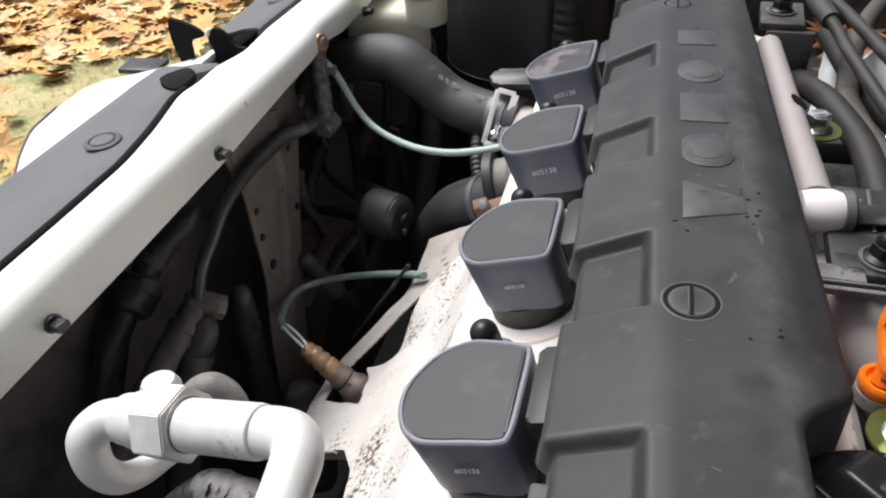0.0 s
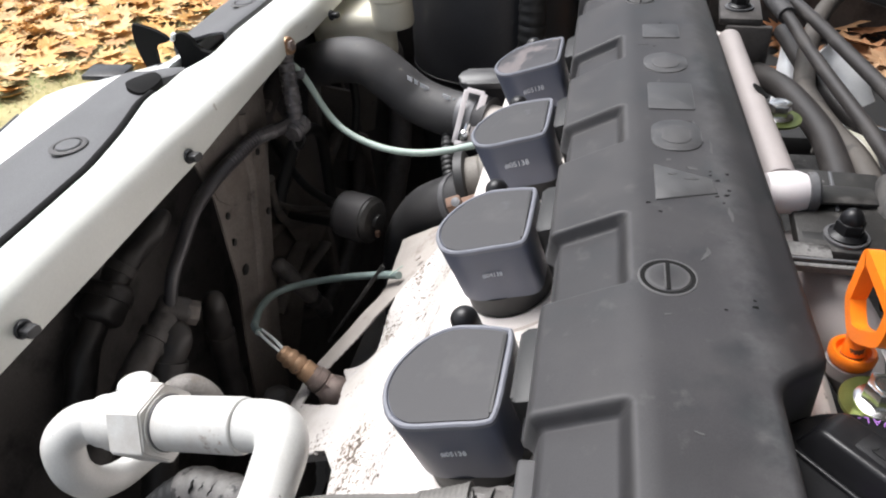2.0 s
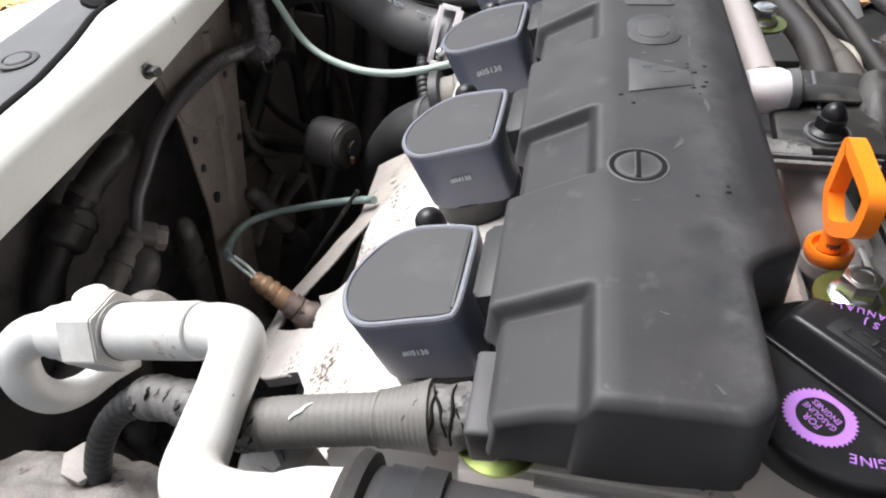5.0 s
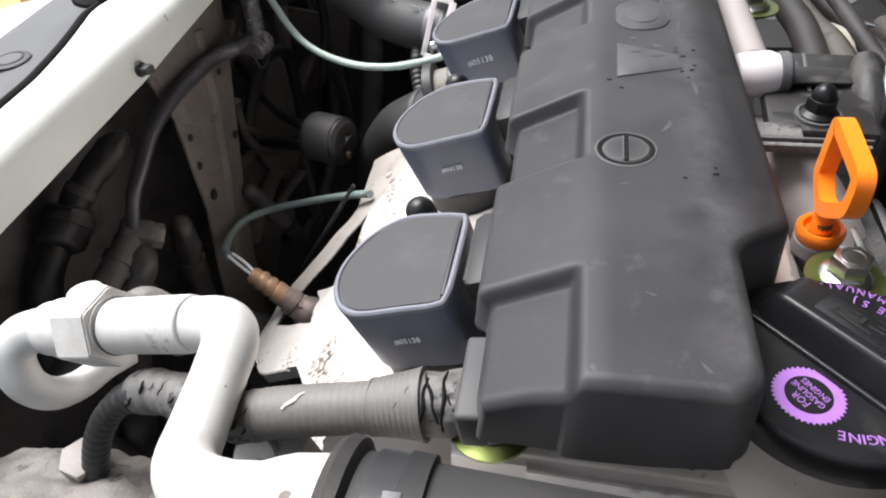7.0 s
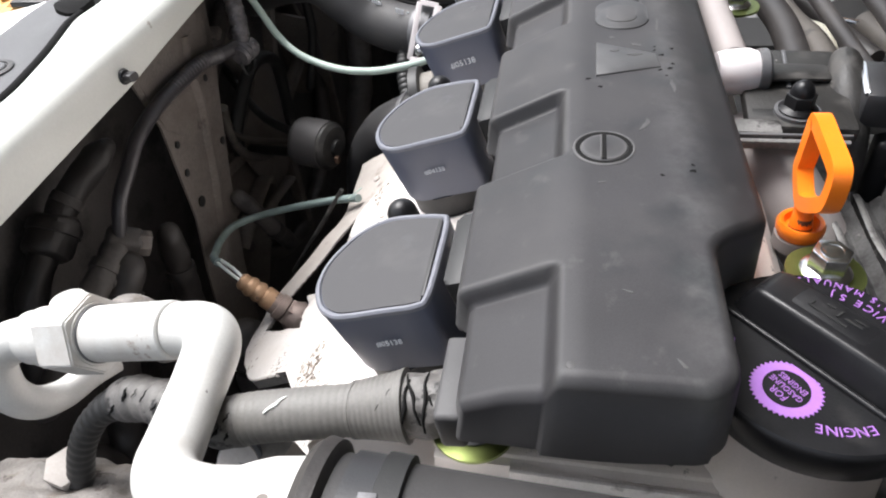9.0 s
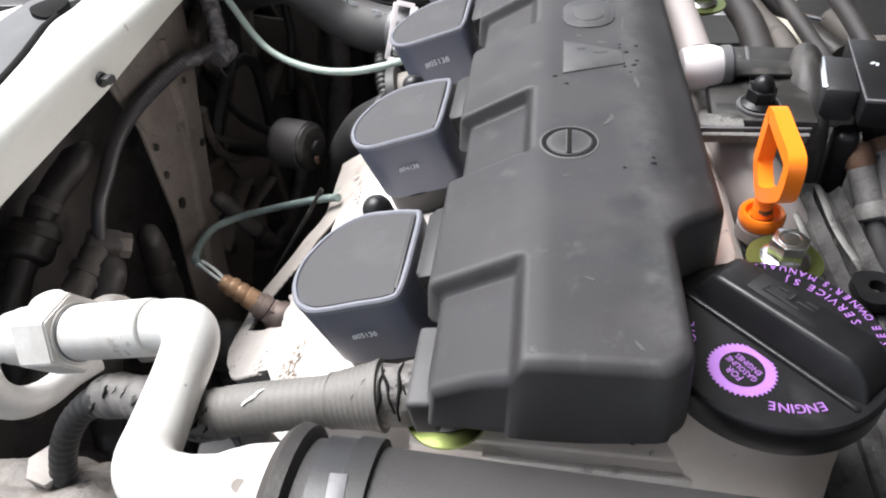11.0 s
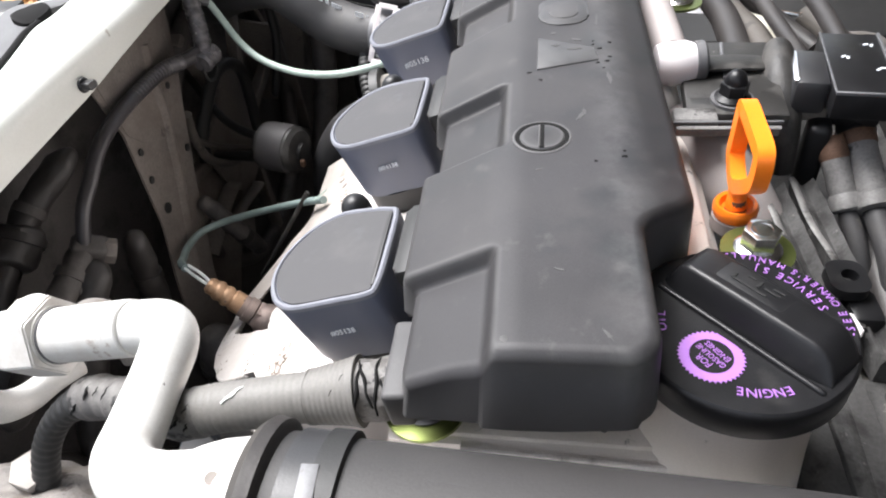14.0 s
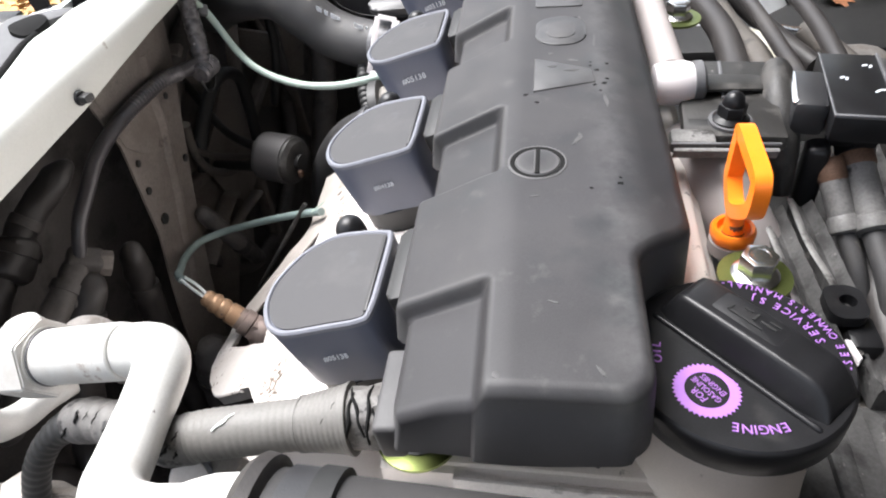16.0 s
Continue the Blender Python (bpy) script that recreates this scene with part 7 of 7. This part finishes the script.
rng = np.random.default_rng(4)
verts, faces = [], []
while len(faces) < 20 * 5600:
    x, y = rng.uniform(-6.0, -0.9), rng.uniform(0.6, 6.5)
    d = math.hypot(x * 0.75, y)
    want = smooth01(2.25, 2.75, 0.55 * y - 0.45 * x + 0.25 * noise.noise((x * 1.5, y * 1.5, 3))) * 0.95 + 0.07
    want *= smooth01(-6.0, -4.8, x) * smooth01(6.5, 5.4, y) * smooth01(-0.9, -1.5, x + 0.3 * noise.noise((x, y, 9)))
    if rng.random() > want:
        continue
    leaf_mesh(verts, faces, x, y, rng.uniform(0.01, 0.04), rng.uniform(0.11, 0.22), rng.uniform(0, 6.3), rng.normal(0, 0.2), rng.normal(0, 0.2), rng.uniform(-0.1, 0.4))
me = bpy.data.meshes.new("fallen_leaves")
me.from_pydata(verts, [], faces)
me.materials.append(M_LEAF)
tagged(new("fallen_leaves", me), "drift of dry orange-brown oak leaves on the lawn", "leaves", kind="stuff")
verts, faces = [], []
for _ in range(70000):
    x, y = rng.uniform(-4.8, -0.9), rng.uniform(0.8, 4.8)
    h, w, a, lean = rng.uniform(0.012, 0.035), rng.uniform(0.0015, 0.0030), rng.uniform(0, 6.3), rng.uniform(0.03, 0.08)
    b = len(verts)
    cx, sx = math.cos(a), math.sin(a)
    verts += [(x - w * sx, y + w * cx, 0), (x + w * sx, y - w * cx, 0), (x + lean * cx, y + lean * sx, h)]
    faces.append((b, b + 1, b + 2))
me = bpy.data.meshes.new("grass_blades")
me.from_pydata(verts, [], faces)
me.materials.append(M_GRASS)
tagged(new("grass_blades", me), "short dry yellow-green grass blades", "grass", kind="stuff")
verts, faces = [], []
for _ in range(60):
    leaf_mesh(verts, faces, rng.uniform(0.22, 0.42), rng.uniform(0.76, 0.92), 0.792 + rng.uniform(0, 0.02), rng.uniform(0.045, 0.08), rng.uniform(0, 6.3), rng.normal(0, 0.2), rng.normal(0, 0.2), rng.uniform(0.0, 0.3))
me = bpy.data.meshes.new("bay_leaves")
me.from_pydata(verts, [], faces)
me.materials.append(M_LEAF_OLD)
tagged(new("bay_leaves", me), "dry leaves blown into the engine bay", "leaves", kind="stuff")
